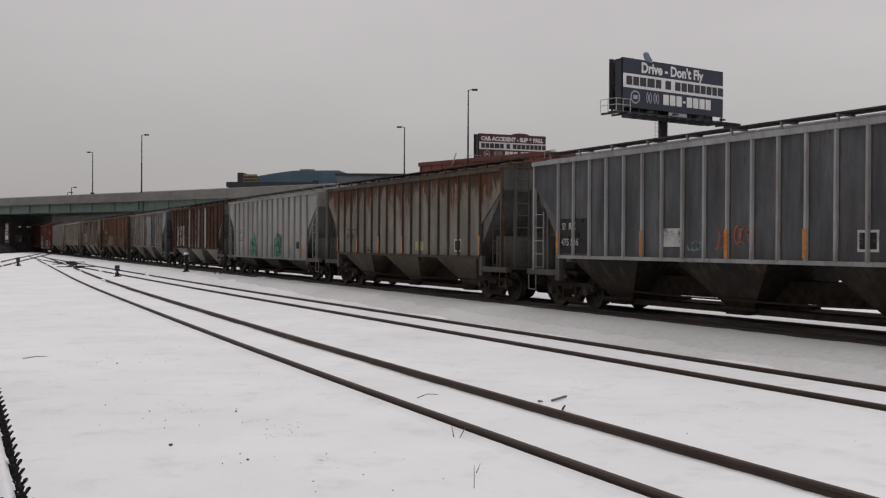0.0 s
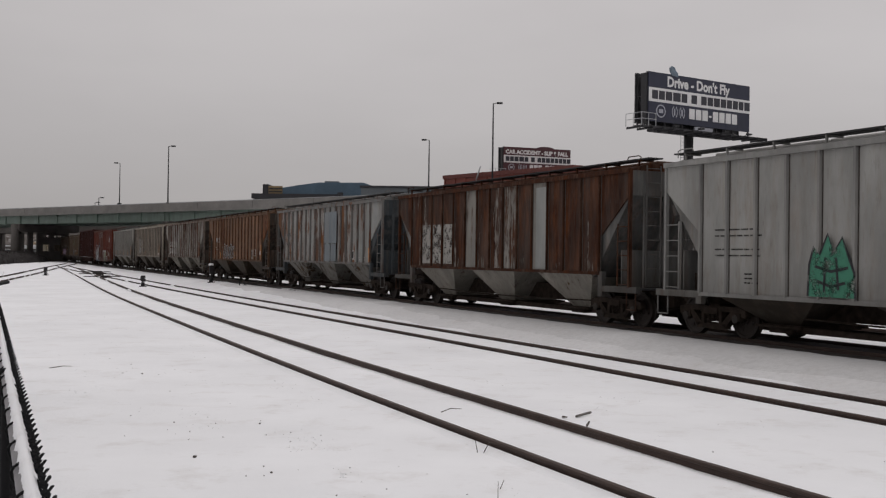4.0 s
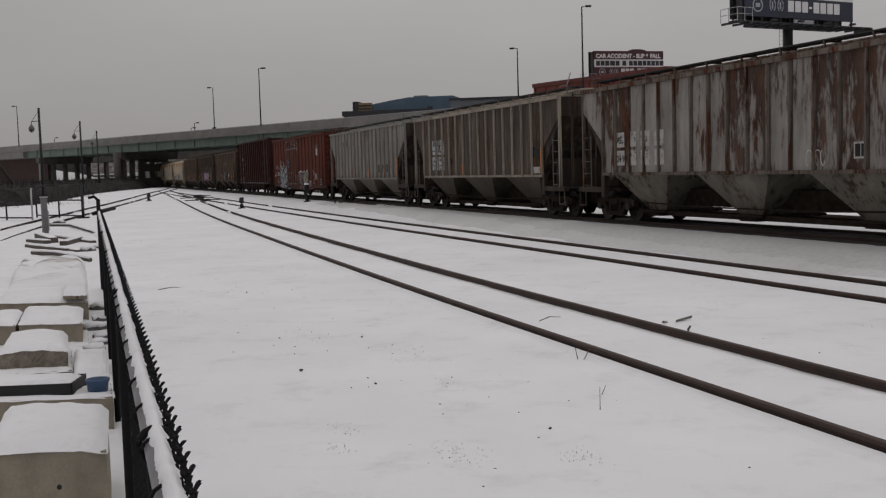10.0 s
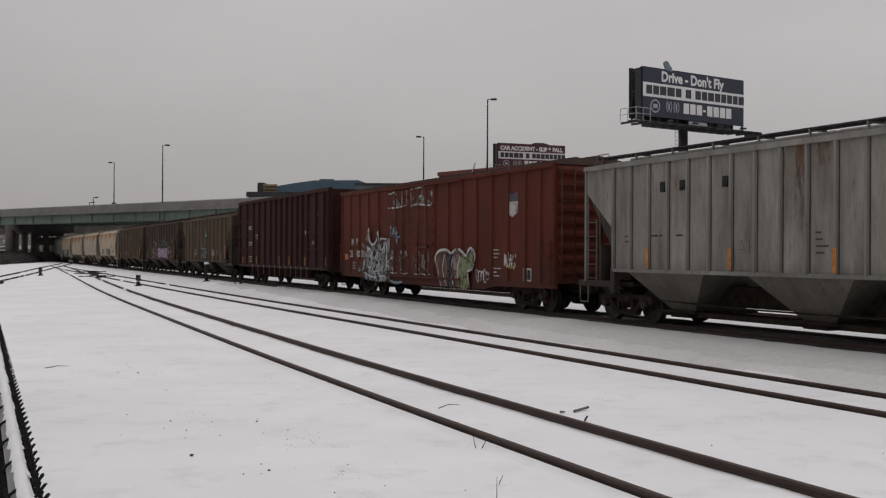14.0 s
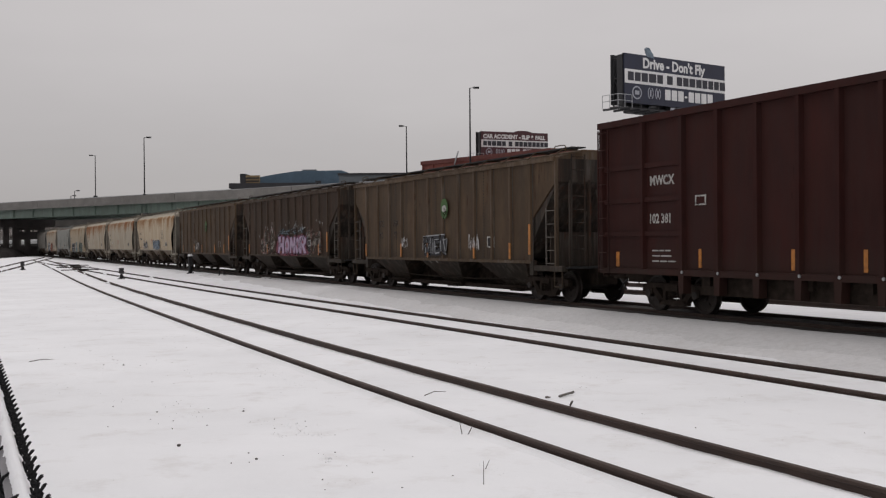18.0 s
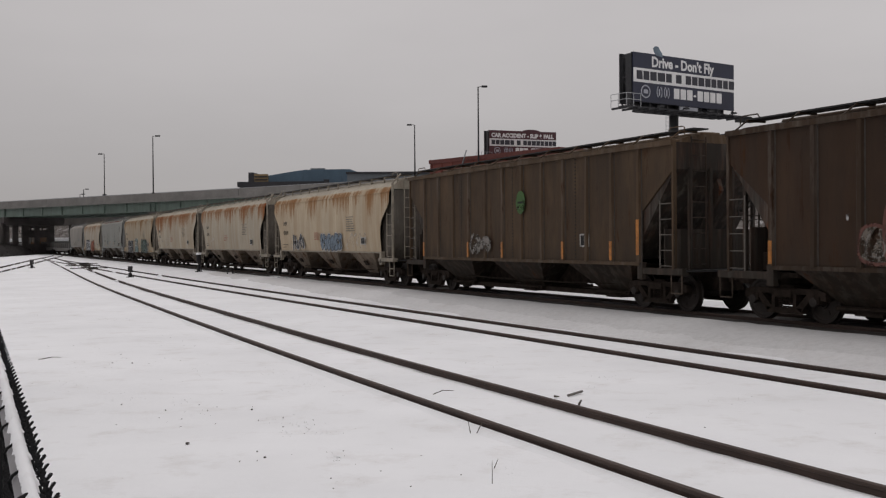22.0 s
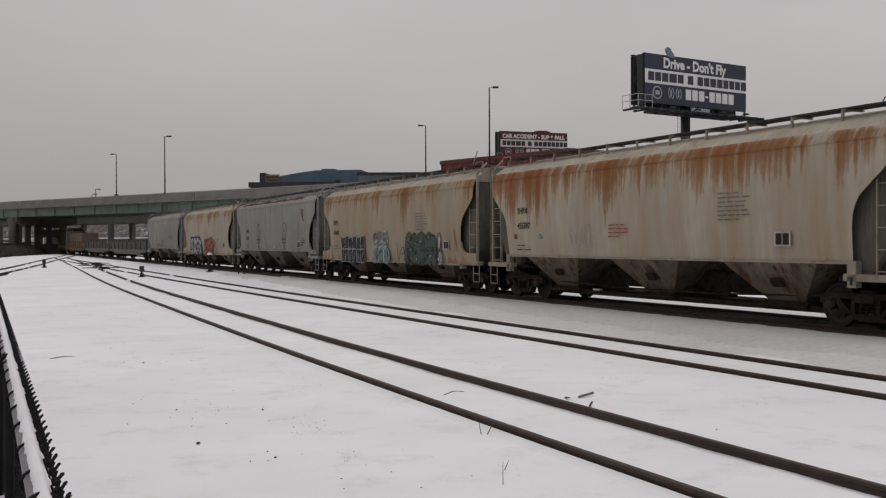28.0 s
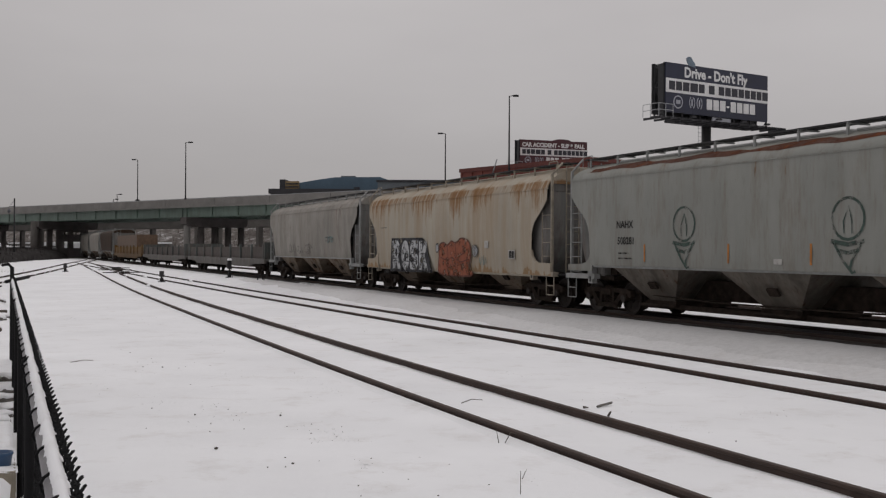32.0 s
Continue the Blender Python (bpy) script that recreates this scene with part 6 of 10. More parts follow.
for x0 in (3.2, 2.2, 0.9, 0.1):
    scribble(car, x0, 1.0, 0.55, 1.0, SPRAY_GHOST, RNG, 3, 0.11, 1.60)
    line(car, [(x0, 1.02), (x0 - 0.35, 0.99), (x0 - 0.75, 1.03)], 0.05, SPRAY_PALE, 1.601, taper=True)
# the second piece: a white double outline round faded pink, grey and green letters
edge = [(-1.62, 0.62), (-1.30, 1.25), (-1.10, 1.62), (-1.40, 1.88), (-2.05, 1.92), (-2.40, 1.80), (-2.75, 1.92), (-3.15, 1.92), (-3.60, 1.72), (-3.80, 1.93), (-4.05, 1.96), (-4.26, 1.72), (-4.05, 1.28), (-3.72, 1.14), (-3.86, 0.62)]
patch(car, edge, car_paint("faded_pink_spray", (0.20, 0.10, 0.075), 0.0, grime=0.2), 1.598, False, "faded sprayed letters with a white double outline")
patch(car, [(-2.15, 0.64), (-2.1, 1.3), (-2.0, 1.8), (-2.55, 1.82), (-2.5, 1.3), (-2.75, 0.64)], SPRAY_BLACK, 1.602)
patch(car, [(-2.7, 0.9), (-2.6, 1.6), (-2.9, 1.85), (-3.2, 1.5), (-3.05, 1.0)], spray("spray_rosy_grey", (0.22, 0.18, 0.16), 0.8), 1.606)
patch(car, [(-3.15, 0.64), (-3.1, 1.3), (-3.3, 1.75), (-3.65, 1.62), (-3.95, 1.88), (-4.15, 1.7), (-3.95, 1.3), (-3.6, 1.1), (-3.75, 0.64)], spray("spray_olive", (0.17, 0.20, 0.10), 0.8), 1.610)
line(car, edge, 0.09, SPRAY_WHITE, 1.616)
line(car, [(x * 0.965 - 0.09, 0.58 + (z - 0.58) * 0.90) for x, z in edge], 0.035, SPRAY_BLACK, 1.619)
for pts in ([(-2.0, 0.65), (-1.75, 1.25), (-1.9, 1.75)], [(-2.62, 0.7), (-2.45, 1.2), (-2.6, 1.72)], [(-3.05, 0.66), (-2.95, 1.2), (-3.15, 1.7)]):
    line(car, pts, 0.055, SPRAY_WHITE, 1.622)
scribble(car, -4.3, 0.8, 0.9, 0.5, SPRAY_WHITE, RNG, 5, 0.05, 1.58)
# curls above the doors
line(car, [(3.5, 4.2), (3.1, 4.18), (2.9, 4.24), (2.6, 4.1)], 0.05, SPRAY_PALE, 1.604)
patch(car, [(2.85, 4.18), (3.0, 3.95), (2.85, 3.68), (2.4, 3.66), (2.28, 3.8), (2.5, 3.95)], SPRAY_GHOST, 1.602, label="pale curling figures above the doors")
line(car, [(2.55, 3.72), (2.75, 3.78), (2.75, 3.92), (2.6, 3.95), (2.55, 3.84)], 0.04, SPRAY_PALE, 1.606)
line(car, [(3.5, 3.62), (2.6, 3.60), (2.0, 3.64), (1.6, 3.66), (1.62, 4.24)], 0.06, SPRAY_PALE, 1.604, soft=False)
line(car, [(2.06, 3.7), (2.04, 4.2)], 0.05, SPRAY_PALE, 1.604)
line(car, [(1.16, 3.62), (1.18, 4.26), (0.1, 4.28), (0.12, 4.05)], 0.05, SPRAY_PALE, 1.604, soft=False)
line(car, [(1.15, 3.60), (0.6, 3.66), (-0.2, 3.60), (-0.72, 3.62), (-0.74, 4.1)], 0.06, SPRAY_PALE, 1.604)
patch(car, [(0.75, 3.68), (0.55, 3.9), (0.3, 4.06), (0.02, 3.95), (-0.1, 3.68)], SPRAY_GHOST, 1.602)
line(car, [(0.45, 3.72), (0.5, 3.88), (0.28, 3.96), (0.2, 3.8)], 0.04, SPRAY_PALE, 1.606)
line(car, [(-0.28, 3.72), (-0.5, 3.7), (-0.6, 3.95), (-0.42, 4.15), (-0.3, 4.05)], 0.14, SPRAY_GHOST, 1.605)
patch(car, [(1.12, 3.68), (1.05, 4.0), (0.9, 3.9), (0.86, 3.68)], SPRAY_GHOST, 1.602)
blob(car, [(-6.3, 3.1), (-6.65, 2.95), (-7.0, 3.1), (-7.0, 3.45), (-6.3, 3.45)], STENCIL_WHITE, 1.512, "emblem", "white shield emblem")
blob(car, [(-6.28, 3.47), (-7.02, 3.47), (-7.0, 3.75), (-6.65, 3.68), (-6.3, 3.75)], plain("emblem_dark", (0.04, 0.035, 0.06)), 1.512, "emblem")
jag_tag(car, -6.25, 1.35, 0.75, 0.5, SPRAY_WHITE, RNG, 4, 0.07, 1.572)
line(car, [(-6.25, 1.4), (-6.9, 1.36)], 0.12, spray("spray_yellow", (0.33, 0.24, 0.06), 0.7), 1.568, soft=False)
stencil_box(car, -7.6, 1.15, 0.5, 0.4, 1.512)
for z in (1.9, 1.3):
    data_bars(car, -5.4, z, 0.6, 3, STENCIL_WHITE, 1.512, RNG, 0.12)
    data_bars(car, 2.5, z, 0.7, 3, SPRAY_GHOST, 1.6, RNG, 0.1)

# 10: maroon high gondola
P = car_paint("maroon_gondola_paint", (0.080, 0.028, 0.024), 0.10, (0.05, 0.024, 0.018), grime=0.35, fade=0.25, pale=(0.09, 0.036, 0.032), seed=30)
car = high_gondola(10, P, "dark maroon high-sided gondola car with vertical posts")
lettering(car, "MWCX", 6.58, 3.16, 0.32, STENCIL_WHITE, 1.446, 0.012, wide=0.90)
lettering(car, "102 381", 6.62, 2.22, 0.32, STENCIL_WHITE, 1.446, 0.010, wide=0.84)
plate(car, "stencil_panel", 4.88, 4.5, 2.6, 2.84, STENCIL_WHITE, 1.448, 0.004)
plate(car, "stencil_field", 4.83, 4.55, 2.64, 2.80, P, 1.452, 0.004)
bm = bmesh.new()
prism(bm, [(-4.74 + 0.11 * math.cos(a), 2.80 + 0.12 * math.sin(a)) for a in [2 * math.pi * i / 16 for i in range(16)]], 1.44, 1.446, 1)
part("white_disc", bm, STENCIL_WHITE, car, "round white disc")
data_bars(car, -5.75, 2.40, 0.6, 3, STENCIL_WHITE, 1.446, RNG, 0.08)
data_bars(car, 6.5, 1.52, 0.9, 3, STENCIL_WHITE, 1.446, RNG, 0.13)
plate(car, "reflector", 8.0, 7.86, 1.12, 1.5, REFLECT, 1.449)
for x in (4.72, 1.83, -0.02, -1.88, -4.66, -7.9):
    plate(car, "reflector", x - 0.05, x + 0.05, 1.14, 1.58, REFLECT, 1.449)

# 11 to 13: olive brown with wide ribs
OLIVE = car_paint("olive_brown_car_paint", (0.155, 0.112, 0.075), 0.2, (0.075, 0.042, 0.025), grime=0.55, fade=0.32, pale=(0.145, 0.115, 0.085), seed=31)
OLIVE_RIB = car_paint("olive_brown_rib_paint", (0.165, 0.12, 0.082), 0.12, (0.07, 0.04, 0.025), grime=0.3, seed=32)
# Bays darker than the sides: underside shade put into the olive paint.
OLIVE_BAY = car_paint("olive_brown_bay_shade", (0.055, 0.042, 0.030), 0.1, grime=0.4, seed=33)
BROWN = car_paint("dark_brown_car_paint", (0.095, 0.064, 0.044), 0.2, (0.06, 0.032, 0.02), grime=0.4, fade=0.25, pale=(0.11, 0.08, 0.058), seed=34)
BROWN_RIB = car_paint("dark_brown_rib_paint", (0.10, 0.07, 0.048), 0.2, (0.055, 0.03, 0.02), grime=0.35, seed=35)
for k in (11, 12, 13):
    pp = (BROWN, BROWN_RIB) if k == 12 else (OLIVE, OLIVE_RIB)
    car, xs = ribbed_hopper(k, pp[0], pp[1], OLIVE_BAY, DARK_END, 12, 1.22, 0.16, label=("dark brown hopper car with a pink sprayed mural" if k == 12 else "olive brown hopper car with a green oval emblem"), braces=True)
    reflectors(car, xs, (1, 3, 6, 8, 11), 1.22, 0.5)
    plate(car, "reflector", -6.56, -6.44, 1.4, 2.3, REFLECT, 1.577)
    if k != 12:
        ox = -0.8 if k == 11 else -0.62
        bm = bmesh.new()
        prism(bm, [(ox + 0.27 * math.cos(a), 2.95 + 0.36 * math.sin(a)) for a in [2 * math.pi * i / 24 for i in range(24)]], 1.572, 1.585, 1)
        part("emblem", bm, LOGO_GREEN, car, "green oval emblem")
        if k == 11:
            bm = bmesh.new()
            prism(bm, [(ox + 0.14, 2.87), (ox - 0.07, 2.82), (ox - 0.2, 2.95), (ox - 0.07, 3.08), (ox + 0.14, 3.03)], 1.58, 1.59, 1)
            part("emblem", bm, STENCIL_WHITE, car)
        else:
            part("emblem", make(box, (ox - 0.16, 1.58, 2.92), (ox + 0.16, 1.59, 2.98)), STENCIL_BLACK, car)
        stencil_box(car, -4.0, 1.78, 0.46, 0.36, 1.512)
        for body, x, z in (("CG", 5.2, 2.42), ("AX", 3.78, 2.42), ("93", 5.15, 1.96), ("72", 3.75, 1.96)):
            if k == 11:
                lettering(car, body, x, z, 0.34, FAINT_BLACK, 1.512)
    if k == 11:
        jag_tag(car, 2.86, 1.50, 0.55, 0.58, SPRAY_WHITE, RNG, 4, 0.045, 1.58, "white tag")
        patch(car, [(0.95, 2.0), (-0.82, 2.06), (-0.80, 1.92), (-1.0, 1.9), (-0.9, 1.34), (0.86, 1.30)], SPRAY_BLACK, 1.578, False, "black panel tag with silver letters")
        line(car, [(0.98, 1.5), (0.93, 2.0), (-0.82, 2.06), (-0.75, 1.86), (-1.02, 1.92), (-0.92, 1.5)], 0.035, SPRAY_SILVER, 1.581, soft=False)
        for pts in ([(0.75, 1.42), (0.68, 1.9), (0.45, 1.55), (0.32, 1.92), (0.28, 1.4)], [(0.12, 1.38), (0.1, 1.92)], [(-0.05, 1.4), (0.0, 1.88), (-0.4, 1.9)], [(-0.02, 1.64), (-0.35, 1.66)], [(-0.05, 1.4), (-0.4, 1.42)], [(-0.5, 1.86), (-0.52, 1.5), (-0.9, 1.36), (-0.7, 1.9)]):
            line(car, pts, 0.04, SPRAY_SILVER, 1.583, soft=False)
        jag_tag(car, -2.6, 1.50, 0.75, 0.55, SPRAY_WHITE, RNG, 5, 0.045, 1.58, "white tag")
        for x0 in (0.55, 0.0, -0.35):
            line(car, [(x0, 1.28), (x0 - 0.1, 1.12), (x0 - 0.3, 1.05)], 0.025, SPRAY_GHOST, 1.55)
    if k == 13:
        for cx, w, h in ((2.4, 0.42, 0.36), (1.65, 0.36, 0.28)):
            bm = bmesh.new()
            prism(bm, [(cx + w * math.cos(a), 1.68 + h * math.sin(a)) for a in [2 * math.pi * i / 18 for i in range(18)]], 1.574, 1.58, 1)
            part("graffiti", bm, SPRAY_GHOST, car, "grey painted-out patch")
            scribble(car, cx + w * 0.8, 1.68 - h * 0.7, w * 1.5, h * 1.3, SPRAY_GHOST, RNG, 4, 0.03, 1.585)
    if k == 12:
        WASH = spray("spray_wash", (0.14, 0.12, 0.10), 0.46)
        OXBLOOD = spray("spray_oxblood", (0.12, 0.05, 0.04), 0.75)
        # faded letters at both ends
        for pts in ([(4.1, 1.4), (4.05, 1.95), (3.6, 2.0), (3.35, 1.6), (3.5, 1.3)], [(3.45, 1.35), (3.5, 2.3), (3.1, 2.62), (2.6, 2.3), (2.45, 1.7), (2.7, 1.35)], [(2.4, 1.35), (2.4, 2.2), (2.0, 2.6), (1.55, 2.35), (1.5, 1.8), (1.7, 1.35)]):
            patch(car, pts, WASH, 1.576, label="faded silver and oxblood sprayed letters")
            line(car, pts, 0.07, OXBLOOD, 1.579, True)
            c = (sum(p for p, q in pts) / len(pts), sum(q for p, q in pts) / len(pts))
            line(car, [(c[0] + 0.55 * (p - c[0]), c[1] + 0.6 * (q - c[1])) for p, q in pts], 0.035, SPRAY_GHOST, 1.581, True)
        for pts in ([(-3.75, 1.35), (-3.85, 2.58), (-4.3, 2.32), (-4.25, 1.35)], [(-4.3, 1.35), (-4.45, 2.62), (-5.0, 2.15), (-5.6, 2.52), (-5.8, 1.36), (-5.2, 1.34), (-5.1, 1.75), (-4.85, 1.36)]):
            patch(car, pts, WASH, 1.576, False)
            line(car, pts, 0.08, OXBLOOD, 1.579, True, soft=False)
        line(car, [(-5.0, 1.98), (-5.25, 2.0), (-5.3, 1.75), (-5.05, 1.74)], 0.035, SPRAY_BLACK, 1.583, True)
        # blue halo, white peaks and the word
        line(car, [(1.05, 1.6), (0.8, 2.2), (0.1, 2.42), (-0.6, 2.3), (-1.4, 2.42), (-2.1, 2.36), (-2.8, 2.46), (-3.5, 2.3), (-3.85, 1.75), (-4.1, 1.35)], 0.26, spray("spray_dusk_blue", (0.07, 0.105, 0.13), 0.55), 1.584, label="dull blue sprayed halo")
        for pts in ([(-1.55, 2.36), (-1.85, 2.72), (-1.9, 2.5), (-2.1, 2.9), (-2.2, 2.5), (-2.45, 2.7), (-2.5, 2.36)], [(-2.75, 2.4), (-2.95, 2.72), (-3.1, 2.5), (-3.6, 2.58)], [(2.9, 2.3), (2.75, 2.72), (2.6, 2.35)], [(2.2, 2.4), (2.02, 2.75), (1.9, 2.4)]):
            line(car, pts, 0.06, SPRAY_PALE, 1.588, taper=True, soft=False)
        patch(car, [(0.98, 1.24), (0.95, 2.05), (0.55, 2.26), (-0.2, 2.14), (-0.7, 2.2), (-1.4, 2.1), (-2.0, 2.22), (-2.6, 2.18), (-3.4, 2.26), (-3.68, 2.0), (-3.6, 1.6), (-3.66, 1.24)], SPRAY_MAROON, 1.590, label="dark red field behind the letters")
        PLUM = spray("spray_plum", (0.11, 0.05, 0.12), 0.7)
        for ch, x, w, h in (("H", 0.92, 1.12, 0.86), ("O", -0.24, 0.76, 0.80), ("N", -1.04, 0.92, 0.82), ("O", -1.98, 0.60, 0.80), ("R", -2.56, 1.10, 0.84)):
            g = glyph(GLYPHS[ch], x, 1.29, w, h, 0.08)
            patch(car, g, SPRAY_PINK, 1.595, ch == "O", "pale pink sprayed letter" if ch == "H" else "")
            line(car, g, 0.06, PLUM, 1.598, True, soft=ch == "O")
            if ch in "OR":
                patch(car, glyph(GLYPHS["O"], x - w * 0.36, 1.29 + h * (0.30 if ch == "O" else 0.58), w * 0.26, h * (0.42 if ch == "O" else 0.2)), SPRAY_RED, 1.600)
        for x, z in ((3.2, 2.7), (2.0, 2.85), (-0.4, 2.75), (-1.0, 2.82), (-5.1, 2.85), (-5.95, 2.68), (4.4, 2.2), (-5.6, 2.75)):
            line(car, [(x, z - 0.06), (x, z + 0.06)], 0.07, SPRAY_WHITE, 1.582, taper=True)
        for i in range(9):
            x = 3.6 - i * 1.05
            line(car, [(x, 1.26), (x - 0.35, 1.25), (x - 0.7, 1.27)], 0.035, SPRAY_GHOST, 1.592, taper=True)
        stencil_box(car, -4.13, 1.8, 0.42, 0.3, 1.604)

# 14 to 17: cream smooth-sided hoppers, streaked with rust
CREAM = [streaked_paint("cream_car_paint", ((0.575, 0.503, 0.395), (0.50, 0.462, 0.388), (0.50, 0.462, 0.388), (0.44, 0.395, 0.315))[i], (0.26, 0.36, 0.50, 0.30)[i], ((0.32, 0.145, 0.055), (0.30, 0.105, 0.036), (0.28, 0.10, 0.036), (0.25, 0.145, 0.07))[i], seed=40 + i) for i in range(4)]
FAINT_GREY = plain("faded_stencil", (0.16, 0.15, 0.13), 0.8)
CREAM_TOP = car_paint("cream_roof_paint", (0.50, 0.465, 0.395), 0.1, (0.2, 0.12, 0.06), grime=0.25, fade=0.12, splash_shade_amount=0.0, seed=44)
CREAM_BAY = car_paint("cream_bay_paint", (0.44, 0.375, 0.30), 0.4, (0.15, 0.075, 0.04), grime=0.55, splash_shade_amount=0.9, seed=45)
CREAM_TRIM = plain("cream_trim_paint", (0.24, 0.21, 0.165), 0.6, 0, 0.3, 4)
# End sheets: cream paint darkened, the shade of the recess put into its colour.
SHADE_END = car_paint("shaded_cream_end_paint", (0.225, 0.205, 0.18), 0.12, (0.09, 0.05, 0.03), grime=0.4, splash_shade_amount=0.5, seed=46)
NUMS = {14: "455358", 15: "455393", 16: "455397", 17: "454421"}
for i, k in enumerate((14, 15, 16, 17)):
    car = smooth_hopper(k, CREAM[i], CREAM_BAY, SHADE_END, CREAM_TRIM, "cream smooth-sided hopper car streaked with orange rust", sill=1.0 if k == 17 else 1.36, roof_paint=CREAM_TOP, full=k == 17)
    x0, z0 = {14: (6.25, 2.65), 15: (6.25, 2.7), 16: (6.25, 2.65), 17: (6.45, 2.6)}[k]
    yy = 1.612
    lettering(car, "SHPX", x0, z0, 0.26, STENCIL_BLACK, yy)
    lettering(car, NUMS[k], x0, z0 - 0.46, 0.26, STENCIL_BLACK, yy)
    data_bars(car, x0, z0 - 1.0, 0.9, 2, STENCIL_BLACK, yy, RNG, 0.13)
    data_bars(car, -3.1, 2.85, 1.1, 7, FAINT_GREY, yy, RNG, 0.1)
    data_bars(car, 1.3, 2.2, 0.9, 4, plain("red_data", (0.3, 0.08, 0.05)), yy, RNG, 0.1)
    stencil_box(car, -5.86 if k == 17 else -5.15, 1.67 if k == 17 else 1.82, 0.48, 0.32, yy)
    part("placard", make(prism, [(-7.04, 1.72), (-7.22, 1.90), (-7.04, 2.08), (-6.86, 1.90)], 1.30, 1.325, 1), STENCIL_BLACK, car, "black diamond placard")
    for x, z, w in ((-3.92, 0.375, 0.34), (-4.3, 0.375, 0.5), (-0.4, 0.375, 0.3), (3.1, 0.375, 0.36)):
        bm = make(box, (x - w / 2, 0.67, z - 0.008), (x + w / 2, 0.785, z + 0.04))
        bevel(bm, 0.01)
        part("snow_cap", bm, SNOW_SOFT, car)
    if k == 14:
        word = ([(4.60, 2.08), (4.52, 1.30)], [(4.28, 2.04), (4.22, 1.36)], [(4.62, 1.66), (4.16, 1.72)], [(4.06, 1.80), (4.04, 1.50), (3.90, 1.42), (3.80, 1.56), (3.78, 1.84)], [(3.58, 2.12), (3.54, 1.60), (3.42, 1.46)], [(3.74, 1.88), (3.36, 1.92)], [(3.18, 1.86), (3.32, 1.78), (3.20, 1.64), (3.12, 1.52), (3.32, 1.44)])
        for q, (w, mat) in enumerate(((0.25, SPRAY_WHITE), (0.145, SPRAY_BLACK))):
            for n, g in enumerate(word):
                line(car, [(4.55 - 1.18 * (4.60 - x), z + 0.08) for x, z in g], w, mat, yy + 0.004 * q + 0.0004 * n, name="graffiti", label="black sprayed word with a pale edge" if q == 0 and n == 0 else "")
        ring = [(4.98, 1.66), (4.90, 1.80), (4.80, 1.66), (4.90, 1.50)]
        line(car, ring, 0.035, SPRAY_WHITE, yy, True)
        # blue grey letters, each a bulging shape with a dark line and a pale edge
        shapes = {"V": [(0.5, 0.0), (0.08, 0.35), (0.0, 0.95), (0.36, 1.0), (0.5, 0.55), (0.64, 1.0), (1.0, 0.92), (0.9, 0.3)], "I": [(0.1, 0.02), (0.0, 0.5), (0.1, 0.98), (0.9, 1.0), (1.0, 0.5), (0.9, 0.0)], "O": [(0.5, 0.0), (0.06, 0.2), (0.0, 0.7), (0.3, 1.0), (0.8, 0.98), (1.0, 0.6), (0.92, 0.15)], "E": [(0.05, 0.02), (0.0, 0.6), (0.12, 1.0), (0.95, 0.95), (0.9, 0.68), (0.6, 0.6), (0.92, 0.45), (0.98, 0.06)]}
        for q, (w, mat) in enumerate(((0.12, SPRAY_WHITE), (0.0, SPRAY_DULLBLUE), (0.05, SPRAY_DARKBLUE))):
            for n, (ch, x, d, z, h) in enumerate((("V", 0.30, 0.60, 1.42, 0.70), ("I", -0.28, 0.30, 1.44, 0.58), ("O", -0.60, 0.50, 1.40, 0.72), ("O", -1.10, 0.48, 1.38, 0.66), ("E", -1.58, 0.52, 1.42, 0.72), ("E", -2.08, 0.50, 1.46, 0.66))):
                g = bend([(x - d * u, z + h * v) for u, v in shapes[ch]], True)[:-1]
                if q == 1:
                    patch(car, g, mat, yy + 0.003 + 0.0003 * n, False, "blue grey sprayed letters with a white edge" if n == 0 else "")
                else:
                    line(car, g, w, mat, yy + 0.003 * q + 0.0004 * n, True, soft=False)
                if q == 2 and ch != "I":
                    line(car, [(x - d * 0.5, z + h * 0.42), (x - d * 0.46, z + h * 0.66)], 0.07, mat, yy + 0.0075)
        for i, x in enumerate((-2.9, -3.5, -4.0, -4.5, -5.1)):
            line(car, [(x, 1.48 + 0.1 * (i % 2)), (x - 0.15, 2.0), (x - 0.35, 2.12), (x - 0.42, 1.8), (x - 0.3, 1.6), (x - 0.5, 1.46)], 0.045, SPRAY_THIN, yy, taper=True, name="graffiti", label="thin white tag" if i == 0 else "")
    if k == 15:
        scribble(car, 4.8, 1.85, 0.7, 0.25, SPRAY_WHITE, RNG, 3, 0.03, yy)
    if k == 16:
        scribble(car, 3.2, 1.5, 1.2, 0.8, SPRAY_SILVER, RNG, 5, 0.022, yy, label="thin white tag")
        for dx in (6.4, 4.9):
            bm = bmesh.new()
            prism(bm, [(dx + 0.08 * math.cos(a), 1.95 + 0.08 * math.sin(a)) for a in [2 * math.pi * j / 12 for j in range(12)]], yy - 0.02, yy, 1)
            part("graffiti", bm, SPRAY_ORANGE if dx > 6 else SPRAY_SILVER, car)
    if k == 17:
        # dark jagged letters in two rows
        for i in range(6):
            x, d = 5.34 - 0.5 * i, 0.5
            up = [(x - 0.02, 1.50), (x + 0.06, 2.02 - 0.05 * (i % 3)), (x - d * 0.45, 2.08 - 0.08 * ((i + 1) % 2)), (x - d * 0.98, 1.98 + 0.05 * (i % 2)), (x - d * 0.92, 1.46)]
            dn = [(x + 0.02, 1.44), (x - d * 0.5, 1.52), (x - d * 0.94, 1.42), (x - d * 0.86 - 0.06, 0.92), (x - 0.06, 0.90)]
